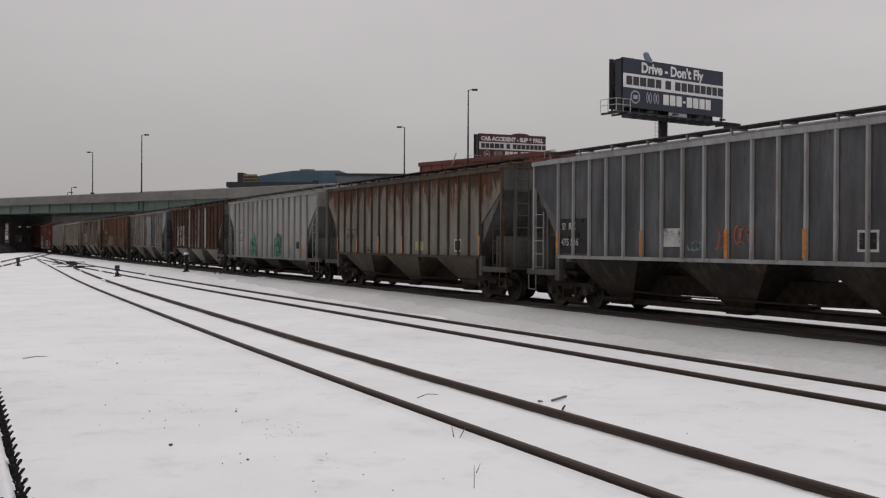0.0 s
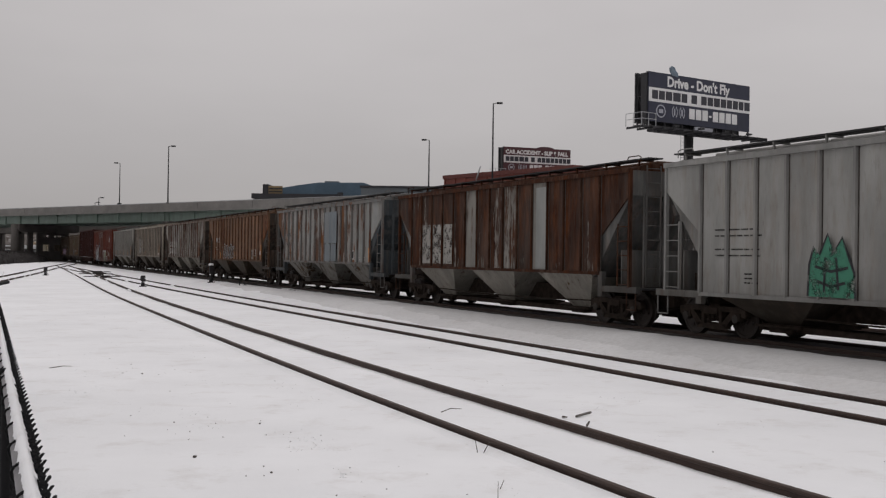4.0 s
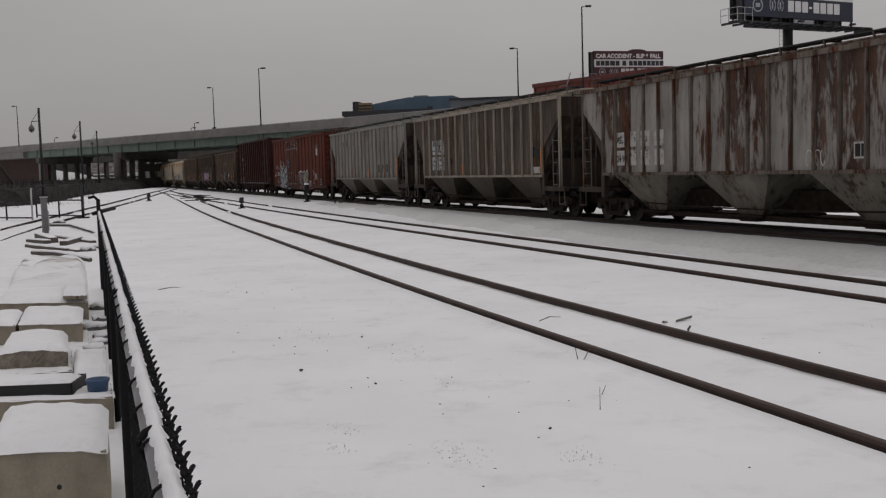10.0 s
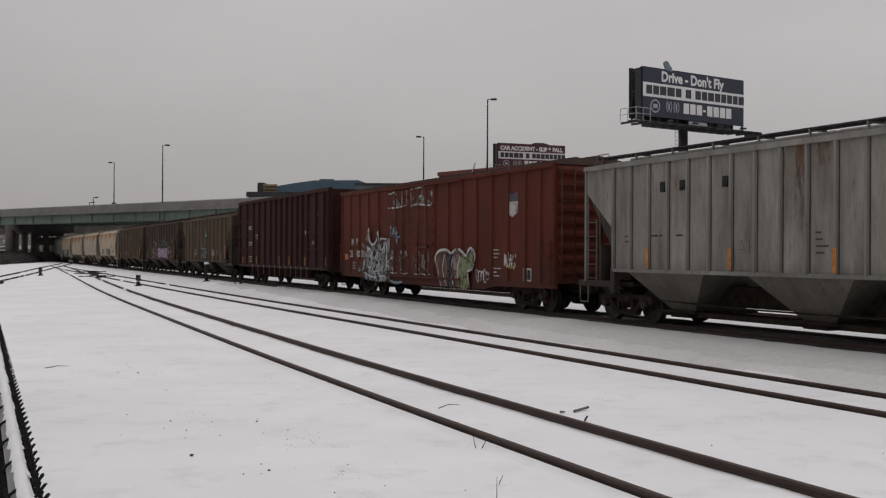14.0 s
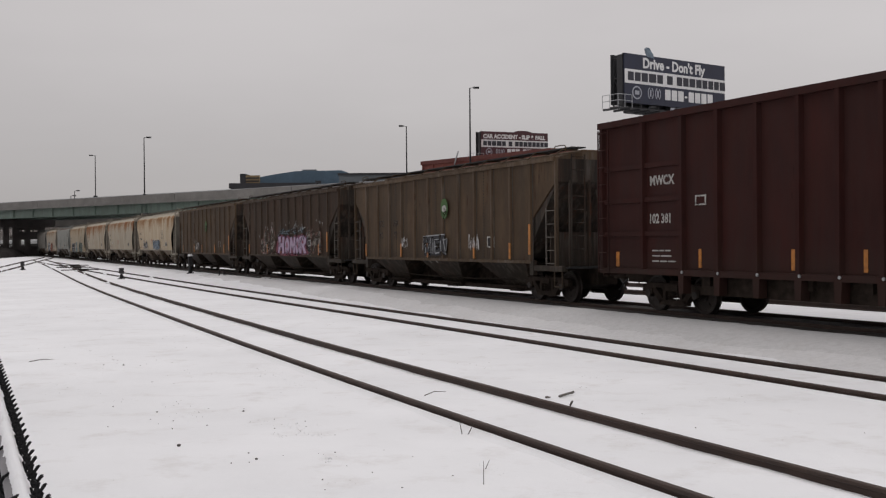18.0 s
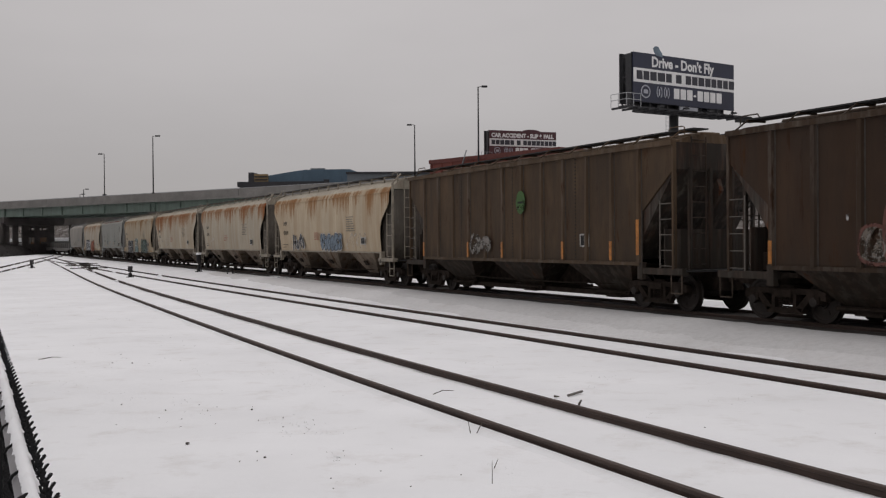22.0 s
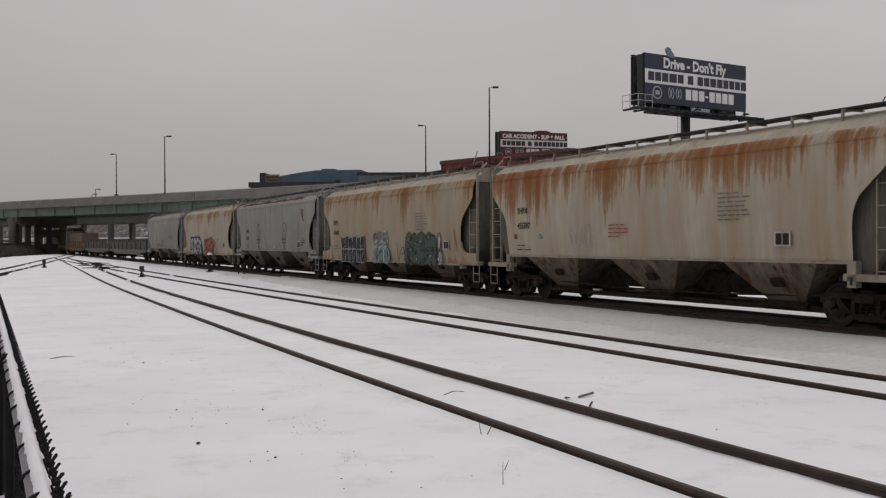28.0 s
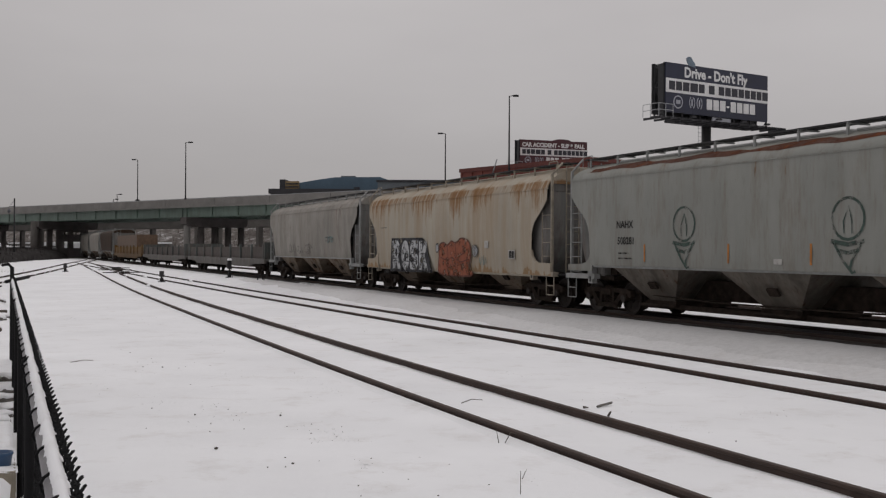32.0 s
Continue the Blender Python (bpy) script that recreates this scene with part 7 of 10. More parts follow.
            for g in (up, dn):
                patch(car, g, SPRAY_BLACK, yy, False, "black sprayed letters with white lines" if g is up and i == 0 else "")
                line(car, g, 0.035, SPRAY_SILVER, yy + 0.003, True, soft=False)
            line(car, [(x - d * 0.4, 1.02), (x - d * 0.5, 1.4)], 0.03, SPRAY_SILVER, yy + 0.004)
        # teal blocks: an upright, a slanting bar and a foot, three times
        for i in range(3):
            x = 1.36 - 0.58 * i
            for q, g in enumerate(([(x, 1.78), (x + 0.06, 2.14 + 0.06 * (i == 2)), (x - 0.42, 2.24), (x - 0.50, 1.86)], [(x - 0.02, 1.56), (x - 0.10, 1.70), (x - 0.52, 1.84), (x - 0.55, 1.68)], [(x - 0.08, 1.0), (x - 0.02, 1.4), (x - 0.32, 1.60), (x - 0.62, 1.38), (x - 0.64, 1.02), (x - 0.35, 0.93)])):
                patch(car, g, SPRAY_TEAL, yy + 0.002 * q, q == 2, "pale teal sprayed block with a white edge" if i + q == 0 else "")
                line(car, g, 0.045, SPRAY_PALE, yy + 0.001 + 0.002 * q, True, soft=q == 2)
        line(car, [(-1.25, 1.8), (-1.35, 1.3), (-1.5, 1.1), (-1.6, 1.35), (-1.85, 1.6), (-2.0, 1.4), (-1.75, 1.3)], 0.045, SPRAY_BLACK, yy, label="black hooked line")
        # the dark green cloud of letters
        ring = [(-2.12, 1.0), (-2.08, 1.5), (-2.2, 2.02), (-2.5, 2.16), (-2.75, 2.04), (-3.0, 2.14), (-3.3, 2.06), (-3.7, 2.16), (-4.05, 2.02), (-4.35, 2.15), (-4.65, 2.04), (-4.85, 2.02), (-5.0, 1.75), (-5.06, 1.3), (-5.0, 0.94), (-3.6, 0.92)]
        patch(car, ring, SPRAY_DARKGREEN, yy, label="dark green sprayed cloud letters")
        line(car, ring, 0.05, SPRAY_BLACK, yy + 0.003, True)
        for x in (-2.75, -3.3, -4.0, -4.55):
            line(car, [(x + 0.02, 0.98), (x - 0.08, 1.4), (x + 0.05, 1.75), (x, 2.04)], 0.03, SPRAY_BLACK, yy + 0.004)
            line(car, [(x + 0.5, 1.5), (x + 0.25, 1.42), (x, 1.5)], 0.03, SPRAY_BLACK, yy + 0.005)
        for x, z in ((-2.4, 1.85), (-2.6, 1.45), (-3.1, 1.7), (-3.55, 1.78), (-4.1, 1.6), (-4.3, 1.9), (-3.2, 1.1), (-4.5, 1.25), (-2.9, 1.95)):
            line(car, [(x, z), (x - 0.05, z + 0.06)], 0.06, SPRAY_WHITE, yy + 0.006, taper=True)
        for g in ([(-5.10, 2.04), (-5.36, 2.05), (-5.36, 1.56), (-5.18, 1.54)], [(-5.08, 1.1), (-5.2, 1.4), (-5.45, 1.42), (-5.54, 1.1), (-5.4, 0.93), (-5.15, 0.93)]):
            patch(car, g, SPRAY_PALE, yy)
            line(car, g, 0.05, SPRAY_BLACK, yy + 0.003, True)
        line(car, [(-6.46, 2.22), (-6.68, 1.45)], 0.07, REFLECT, yy, soft=False, name="reflector")

# 18: grey smooth car with two torches
P = car_paint("cool_grey_car_paint", (0.355, 0.362, 0.34), 0.05, (0.14, 0.08, 0.04), grime=0.12, fade=0.08, pale=(0.35, 0.36, 0.35), seed=50)
GREY_TRIM = plain("grey_trim_paint", (0.23, 0.235, 0.23), 0.6, 0, 0.2, 4)
B = car_paint("grey_bay_paint", (0.34, 0.315, 0.28), 0.2, grime=0.6, splash_shade_amount=0.8, seed=51)
car = smooth_hopper(18, P, B, PALE_GREY_END, GREY_TRIM, "plain grey smooth-sided hopper car with green torch drawings", flat=True, full=True)
yy = 1.592
lettering(car, "NAHX", 5.6, 2.4, 0.27, STENCIL_BLACK, yy)
lettering(car, "508281", 5.55, 1.96, 0.27, STENCIL_BLACK, yy)
data_bars(car, 5.5, 1.7, 0.8, 2, STENCIL_BLACK, yy, RNG, 0.14)
for gx in (2.65, -2.6):
    bm = bmesh.new()
    ring = [(gx + 0.42 * math.cos(a), 2.45 + 0.42 * math.sin(a)) for a in [2 * math.pi * j / 20 for j in range(21)]]
    ribbon(bm, ring, 0.06, yy, False)
    ribbon(bm, [(gx + 0.1, 2.15), (gx + 0.12, 2.4), (gx - 0.02, 2.7), (gx - 0.1, 2.4), (gx - 0.1, 2.15)], 0.05, yy + 0.001)
    ribbon(bm, [(gx + 0.45, 2.0), (gx, 1.93), (gx - 0.42, 2.0)], 0.09, yy + 0.001, False)
    ribbon(bm, [(gx + 0.3, 1.82), (gx, 1.76), (gx - 0.28, 1.82)], 0.08, yy + 0.002, False)
    ribbon(bm, [(gx + 0.38, 1.98), (gx + 0.12, 1.6), (gx - 0.12, 1.36), (gx - 0.2, 1.4)], 0.06, yy + 0.003, False)
    ribbon(bm, [(gx - 0.36, 1.98), (gx - 0.1, 1.6), (gx - 0.05, 1.4)], 0.06, yy + 0.004, False)
    part("graffiti", bm, SPRAY_DARKGREEN, car, "green drawing of a torch")
for x in (4.3, 1.0, -1.6, -5.8):
    bm = bmesh.new()
    box(bm, (x - 0.03, yy - 0.004, 1.5), (x + 0.03, yy, 1.95))
    part("reflector", bm, REFLECT, car)
stencil_box(car, -5.25, 1.68, 0.5, 0.36, yy)
plate(car, "notice", -0.5, -0.75, 1.5, 1.62, STENCIL_WHITE, yy, 0.004)
data_bars(car, -5.6, 2.0, 0.8, 4, STENCIL_BLACK, yy, RNG, 0.12)
ROOF_RUST = car_paint("roof_rust", (0.12, 0.05, 0.03), 0.5)
top = [(7.2 - 0.55 * i, 1.44 + 0.05 * math.sin(i * 1.9)) for i in range(24)]
low = [(7.2 - 0.55 * i, 1.16 + 0.10 * math.sin(i * 1.1 + 1) + 0.05 * math.sin(i * 2.7)) for i in range(24)]
bm = bmesh.new()


def roof_at(y):
    return 1.36 + 3.0 * (lerp([(0.4, 1.0), (0.7, 0.985), (1.0, 0.96), (1.3, 0.915), (1.5, 0.875)], y)) + 0.006


rows = [[bm.verts.new((x, y0 + (y1 - y0) * j / 4, roof_at(y0 + (y1 - y0) * j / 4))) for j in range(5)] for (x, y0), (x2, y1) in zip(top, low)]
for a, b in zip(rows, rows[1:]):
    for j in range(4):
        bm.faces.new((a[j], a[j + 1], b[j + 1], b[j]))
part("rust_patch", bm, ROOF_RUST, car, "brown rust peeling along the roof")
patch(car, [(-5.6, 3.5), (-5.9, 3.52), (-6.1, 3.3), (-6.05, 3.0), (-6.2, 2.8), (-5.95, 2.95), (-5.75, 3.2)], spray("thin_rust", (0.15, 0.085, 0.04), 0.5), yy - 0.006, label="thin rust stain")
# 19: cream with two sprayed pieces; 20: dull grey
P = streaked_paint("pale_cream_car_paint", (0.475, 0.445, 0.385), 0.26, (0.25, 0.12, 0.05), seed=52)
car = smooth_hopper(19, P, CREAM_BAY, PALE_GREY_END, CREAM_TRIM, "pale cream smooth-sided hopper car with large sprayed letters", sill=1.0, full=True)
yy = 1.612
patch(car, [(5.25, 0.86), (5.12, 2.26), (1.75, 2.26), (1.35, 2.05), (1.2, 1.6), (0.75, 0.9)], SPRAY_BLACK, yy, False, "grey sprayed letters with thick black outlines")
for ch, x in (("R", 4.98), ("O", 3.98), ("S", 3.05), ("K", 2.10)):
    g = glyph(GLYPHS[ch], x, 0.98, 0.84, 1.16, -0.05)
    patch(car, g, SPRAY_PALE, yy + 0.004, ch == "O")
    for dz in (0.3, 0.62):
        line(car, [(x - 0.1, 0.98 + dz), (x - 0.4, 1.02 + dz), (x - 0.8, 0.98 + dz)], 0.03, SPRAY_BLACK, yy + 0.006)
    if ch in "RO":
        patch(car, glyph(GLYPHS["O"], x - 0.3, 1.5 if ch == "R" else 1.3, 0.24, 0.34), SPRAY_BLACK, yy + 0.006)
ring = [(0.1, 0.9), (0.15, 1.5), (0.1, 1.95), (-0.3, 2.05), (-0.6, 1.95), (-0.95, 2.1), (-1.35, 2.04), (-1.8, 2.2), (-2.4, 2.1), (-2.65, 1.7), (-2.55, 1.3), (-2.75, 0.9), (-1.4, 0.84)]
patch(car, ring, SPRAY_ORANGE, yy, label="orange red sprayed bubble letters")
line(car, ring, 0.06, SPRAY_OXIDE, yy + 0.003, True)
for pts in ([(0.0, 1.5), (-0.4, 1.42), (-0.6, 1.5)], [(-0.62, 0.95), (-0.7, 1.5), (-0.6, 1.95)], [(-1.3, 0.95), (-1.4, 1.45), (-1.3, 2.0)], [(-0.7, 1.4), (-1.0, 1.5), (-1.3, 1.42)], [(-1.4, 1.45), (-1.8, 1.35), (-2.4, 1.45)], [(-1.9, 1.95), (-2.1, 1.7), (-1.8, 1.6)]):
    line(car, pts, 0.045, SPRAY_OXIDE, yy + 0.004)
for g in ([(-2.75, 1.9), (-3.0, 1.95), (-3.2, 1.75), (-3.0, 1.55), (-2.8, 1.6)], [(0.45, 1.95), (0.25, 2.0), (0.2, 1.75), (0.4, 1.7)]):
    patch(car, g, SPRAY_SILVER, yy)
    line(car, g, 0.04, SPRAY_BLACK, yy + 0.003, True)
jag_tag(car, -3.3, 1.25, 0.6, 0.35, SPRAY_TEAL, RNG, 4, 0.03, yy, "thin teal tag")
data_bars(car, 6.4, 2.7, 0.8, 1, STENCIL_BLACK, yy, RNG)
stencil_box(car, -5.7, 1.64, 0.42, 0.3, yy)
plate(car, "notice", -3.7, -4.0, 1.85, 2.1, STENCIL_WHITE, yy, 0.004)
P = car_paint("dull_grey_car_paint", (0.40, 0.385, 0.355), 0.08, (0.14, 0.08, 0.05), grime=0.3, fade=0.15, seed=53)
car = smooth_hopper(20, P, CREAM_BAY, PALE_GREY_END, GREY_TRIM, "dull grey smooth-sided hopper car with faint tags")
scribble(car, -3.2, 2.1, 1.2, 0.35, SPRAY_TEAL, RNG, 4, 0.07, 1.612, label="small teal tag")
for x in (3.5, 2.0, 0.4):
    scribble(car, x, 1.5, 1.2, 0.6, SPRAY_GHOST, RNG, 3, 0.12, 1.607, label="faint grey tag")

# 21 to 23: long flat cars with stakes; then brown and grey cars behind
TEAL = car_paint("faded_teal_paint", (0.16, 0.175, 0.17), 0.1, grime=0.3, seed=54)
GREY_DECK = car_paint("grey_deck_paint", (0.30, 0.295, 0.285), 0.1, grime=0.35, seed=55)
YELLOW = car_paint("faded_yellow_paint", (0.27, 0.18, 0.085), 0.15, grime=0.35, seed=56)
DARK_LOAD = plain("brown_side_boards", (0.06, 0.048, 0.042), 0.8)
stake_flat(21, GREY_DECK, TEAL, "long grey flat car with teal stakes", None, DARK_LOAD)
stake_flat(22, GREY_DECK, TEAL, "long grey flat car with teal stakes", None, DARK_LOAD)
stake_flat(23, YELLOW, YELLOW, "long faded yellow flat car with a brown load", plain("brown_load", (0.10, 0.06, 0.035)), YELLOW)
for k in (24, 25, 26):
    smooth_hopper(k, P if k > 24 else BROWN, CREAM_BAY, PALE_GREY_END, GREY_TRIM, "brown smooth-sided hopper car" if k == 24 else "dull grey smooth-sided hopper car")
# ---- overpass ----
# Pier concrete with the shade under the deck put into its colour.
PIER_DARK = plain("shaded_pier_concrete", (0.088, 0.078, 0.075), 0.9, 0, 0.3, 0.5, 0.2)
BR_A, BR_B = Vector((-66.0, 169.5, 0)), Vector((-45.2, 153.4, 0))
BR_DIR = (BR_B - BR_A).normalized()
BR_OUT = Vector((BR_DIR.y, -BR_DIR.x, 0))      # towards the yard
BR_TURN = Matrix(((BR_DIR.x, -BR_OUT.x, 0, BR_A.x), (BR_DIR.y, -BR_OUT.y, 0, BR_A.y), (0, 0, 1, 0), (0, 0, 0, 1)))


def over(u, v, z):
    """A place on the overpass: u along it, v away from the yard, height."""
    return BR_A + BR_DIR * u - BR_OUT * v + Vector((0, 0, z))


def overpass():
    br = thing("overpass", "grey concrete road overpass on green painted steel girders", "bridge", BR_TURN, kind="structure")
    U0, U1 = -150, 160

    def bar(name, u0, u1, v0, v1, z0, z1, mat, label="", parent=None):
        return part(name, make(box, (u0, v0, z0), (u1, v1, z1)), mat, parent or br, label)
    bar("deck", U0, U1, -0.4, 14.4, 8.5, 8.78, CONCRETE_DARK)
    u = U0
    while u < U1:
        bar("parapet_panel", u + 0.03, u + 12.2, -0.45, -0.1, 8.6, 9.72, CONCRETE)
        bar("parapet_panel", u + 0.03, u + 12.2, 14.1, 14.45, 8.6, 9.72, CONCRETE)
        u += 12.25
    bar("deck_edge", U0, U1, -0.6, -0.4, 8.42, 8.72, CONCRETE)
    bar("traffic_rail", U0, U1, -0.2, -0.1, 9.76, 9.84, GALV)
    for v in (0.35, 3.6, 6.9, 10.2, 13.3):
        for a, b in ((-60, -18.2), (-18.2, 25.7), (25.7, 69), (69, 112), (112, 158)):
            bm = bmesh.new()
            box(bm, (a + 0.05, v - 0.02, 7.05), (b - 0.05, v + 0.02, 8.5))
            box(bm, (a + 0.05, v - 0.22, 7.0), (b - 0.05, v + 0.22, 7.06))
            box(bm, (a + 0.05, v - 0.2, 8.44), (b - 0.05, v + 0.2, 8.5))
            if v < 1:
                x = a + 0.4
                while x < b:
                    box(bm, (x - 0.02, v - 0.2, 7.05), (x + 0.02, v, 8.46))
                    x += 6.1
            part("girder", bm, GREEN_STEEL, br, "green painted steel girder")
    bar("concrete_girder", U0, -60.2, -0.2, 14, 7.3, 8.5, CONCRETE)
    for u in (-52.4, -18.2, 25.7, 69.0, 112.0):
        part("pier_cap", make(prism, [(-0.2, 6.0), (0.4, 5.6), (11.0, 5.6), (11.6, 6.0), (11.6, 7.0), (-0.2, 7.0)], u - 0.75, u + 0.75, 0), PIER_DARK, br, "pier cap with the deck's shade in its colour")
        if u == -18.2:
            # solid pier: open bays first, then windows with slits above
            c = u - 0.8
            part("column", make(tube, [(c, -0.1, -0.1), (c, -0.1, 7.0)], 0.72, 16), CONCRETE_DARK, br)
            for v0, v1 in ((0.55, 1.2), (2.3, 3.3), (4.1, 5.2), (6.45, 7.45), (9.0, 10.4)):
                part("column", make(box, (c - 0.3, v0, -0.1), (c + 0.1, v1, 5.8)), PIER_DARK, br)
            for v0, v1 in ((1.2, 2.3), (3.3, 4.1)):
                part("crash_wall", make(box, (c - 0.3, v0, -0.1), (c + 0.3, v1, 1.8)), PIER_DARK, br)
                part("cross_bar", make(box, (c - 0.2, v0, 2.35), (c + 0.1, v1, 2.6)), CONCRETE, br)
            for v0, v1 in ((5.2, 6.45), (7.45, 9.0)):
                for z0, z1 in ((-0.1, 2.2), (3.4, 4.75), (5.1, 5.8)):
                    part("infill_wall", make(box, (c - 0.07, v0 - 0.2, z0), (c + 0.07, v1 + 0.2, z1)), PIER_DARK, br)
                part("mullion", make(box, (c - 0.2, v0 + 0.5, 4.7), (c + 0.2, v0 + 0.62, 5.15)), PIER_DARK, br)
            continue
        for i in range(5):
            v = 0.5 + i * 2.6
            # First column in lit concrete, the others in the shade-darkened copy.
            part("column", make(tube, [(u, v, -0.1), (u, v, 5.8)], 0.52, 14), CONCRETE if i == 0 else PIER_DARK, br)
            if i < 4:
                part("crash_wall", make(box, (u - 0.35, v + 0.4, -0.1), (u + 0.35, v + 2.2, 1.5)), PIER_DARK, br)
    # lower viaduct behind
    for v in (24.0, 29.0):
        bar("viaduct_beam", U0, U1, v, v + 0.7, 6.2, 8.0, CONCRETE_DARK)
    bar("viaduct_deck", U0, U1, 23.5, 30.2, 8.0, 8.3, CONCRETE_DARK)
    for u in (-80, -62, -44, -26, -4, 14, 32, 50, 74, 98):
        for v in (24.4, 29.4):
            part("viaduct_column", make(box, (u - 0.45, v - 0.45, -0.1), (u + 0.45, v + 0.45, 6.2)), CONCRETE_DARK, br)
    return br


overpass()

BRICK_BROWN = plain("brown_brick", (0.062, 0.036, 0.030), 0.85, 0, 0.3, 1.5, 0.2)
RED_BRICK = plain("red_metal_siding", (0.17, 0.042, 0.03), 0.7, 0, 0.2, 0.5)
BLUE_SIDING = plain("blue_metal_siding", (0.075, 0.125, 0.175), 0.6, 0.1, 0.15, 0.3)
GREY_SIDING = plain("grey_blue_siding", (0.13, 0.15, 0.165), 0.6, 0.1, 0.15, 0.3)
STAIR_STEEL = plain("rusty_stair_steel", (0.055, 0.042, 0.036), 0.8, 0.1, 0.3, 2)
DARK_ROOF = plain("dark_flat_roof", (0.035, 0.035, 0.04), 0.8, 0, 0.2, 0.5)
TAN = plain("tan_sign_panel", (0.28, 0.20, 0.10), 0.7, 0, 0.2, 0.5)


def abutment():
    ab = thing("abutment", "dark brown brick bridge abutment wall", "wall", BR_TURN, kind="structure")
    part("wall_face", make(box, (-150, 4, -0.2), (-57, 5, 7.3)), BRICK_BROWN, ab)
    part("end_block", make(box, (-75, -0.5, 7.1), (-58.5, 3.9, 8.4)), CONCRETE, ab)
    st = thing("stairway", "dark rusty steel stairway leaning on the abutment", "stairs", pose(-52.6, 94.7, 0, 0, 0, 10))
    for y in (0, 1.3):
        part("stringer", make(prism, [(-6.0, 9.3), (-5.6, 9.3), (0.35, 0.0), (-0.25, 0.0)], y, y + 0.12, 1), STAIR_STEEL, st)
    for i in range(1, 40):
        t = i / 40
        part("tread", make(box, (-0.2 - 5.6 * t - 0.14, 0.1, 9.1 * t), (-0.2 - 5.6 * t + 0.14, 1.3, 9.1 * t + 0.04)), STAIR_STEEL, st)
    for y in (0.06, 1.36):
        part("handrail", make(tube, [(-0.1, y, 1.0), (-5.7, y, 10.1)], 0.03, 6), POLE_DARK, st)


abutment()


def brush_bank():
    """A brushy slope with snow between the twigs, beyond the overpass."""
    verts, faces = [], []
    rng = random.Random(3)
    nu, nv = 130, 9
    for i in range(nu):
        for j in range(nv):
            u = -190 + 380 * i / (nu - 1)
            v = 44 + 5 * j
            z = 11.5 * smooth(0, nv - 1, j) + 1.6 * noise.noise(Vector((u * 0.11, j * 0.6, 2))) * (j > 0)
            verts.append(over(u, v + 3 * noise.noise(Vector((u * 0.05, 7, j))), z + rise(200) - 0.1))
    for i in range(nu - 1):
        for j in range(nv - 1):
            a = i * nv + j
            faces.append((a, a + nv, a + nv + 1, a + 1))
    me = bpy.data.meshes.new("brush_bank")
    me.from_pydata(verts, [], faces)
    k = Mat("brush_and_snow", 0.9)
    c = k.ramp(k.noise(0.5, 8, 0.7), [(0.42, (0.06, 0.05, 0.044)), (0.56, (0.12, 0.108, 0.1)), (0.64, (0.3, 0.295, 0.295)), (0.76, (0.6, 0.6, 0.62))])
    k.color(c)
    me.materials.append(k.m)
    tagged(new("brush_bank", me), "brushy slope with snow between bare twigs", "hillside", kind="structure")
    bm_v, bm_f = [], []
    for i in range(2600):
        u, j = rng.uniform(-150, 160), rng.uniform(0.3, 8)
        z = 11.5 * smooth(0, 8, j) + rise(200) - 0.2
        p = over(u, 44 + 5 * j, z)
        h, l = rng.uniform(0.8, 2.6), rng.uniform(-0.6, 0.6)
        w = 0.05
        n = len(bm_v)
        bm_v += [p + Vector((-w, 0, 0)), p + Vector((w, 0, 0)), p + Vector((l, l * 0.3, h))]
        bm_f.append((n, n + 1, n + 2))
        for q in range(2):
            t = rng.uniform(0.3, 0.8)
            b = p + Vector((l * t, l * 0.3 * t, h * t))
            n = len(bm_v)
            bm_v += [b + Vector((0, 0, -0.03)), b + Vector((0, 0, 0.04)), b + Vector((rng.uniform(-0.9, 0.9), 0, rng.uniform(0.3, 0.9)))]
            bm_f.append((n, n + 1, n + 2))
    me = bpy.data.meshes.new("brush")
    me.from_pydata(bm_v, [], bm_f)
    me.materials.append(plain("bare_twigs", (0.06, 0.045, 0.035), 0.9))
    tagged(new("brush", me), "bare brown winter brush on the slope", "brush", kind="stuff")


brush_bank()


def far_walls():
    """Low walls with snow on them beyond the overpass, and an added dark wall that backs the snowy slope."""
    for v, top in ((35.0, 2.35), (41.0, 3.3)):
        ob = thing("low_wall", "low dark wall with a line of snow on top", "wall", BR_TURN, kind="structure")
        u = -135.0
        while u < -40:
            h = top + 0.12 * noise.noise(Vector((u, v, 1)))
            part("wall_panel", make(box, (u, v, -0.1), (u + 7.4, v + 0.5, h)), CONCRETE_DARK, ob)
            part("snow_cap", make(box, (u + 0.1, v - 0.05, h - 0.01), (u + 7.2, v + 0.6, h + 0.3)), SNOW, ob)
            u += 7.6
    ob = thing("snowy_bank", "snow-covered bank seen through the pier windows", "bank", BR_TURN, kind="structure")
    part("bank_face", make(prism, [(30.6, -0.1), (32.6, 3.5), (34.4, 3.6), (34.4, -0.1)], -76, -48, 0), SNOW, ob)
    # Added wall that keeps the view above the snowy slope dark.
    ob = thing("backing_wall", "dark wall added behind the snowy slope", "wall", BR_TURN, kind="structure")
    part("wall_panel", make(prism, [(-150, -0.1), (-73, -0.1), (-76, 3.2), (-79.5, 6.1), (-150, 6.1)], 23.2, 23.8, 1), PIER_DARK, ob)


far_walls()


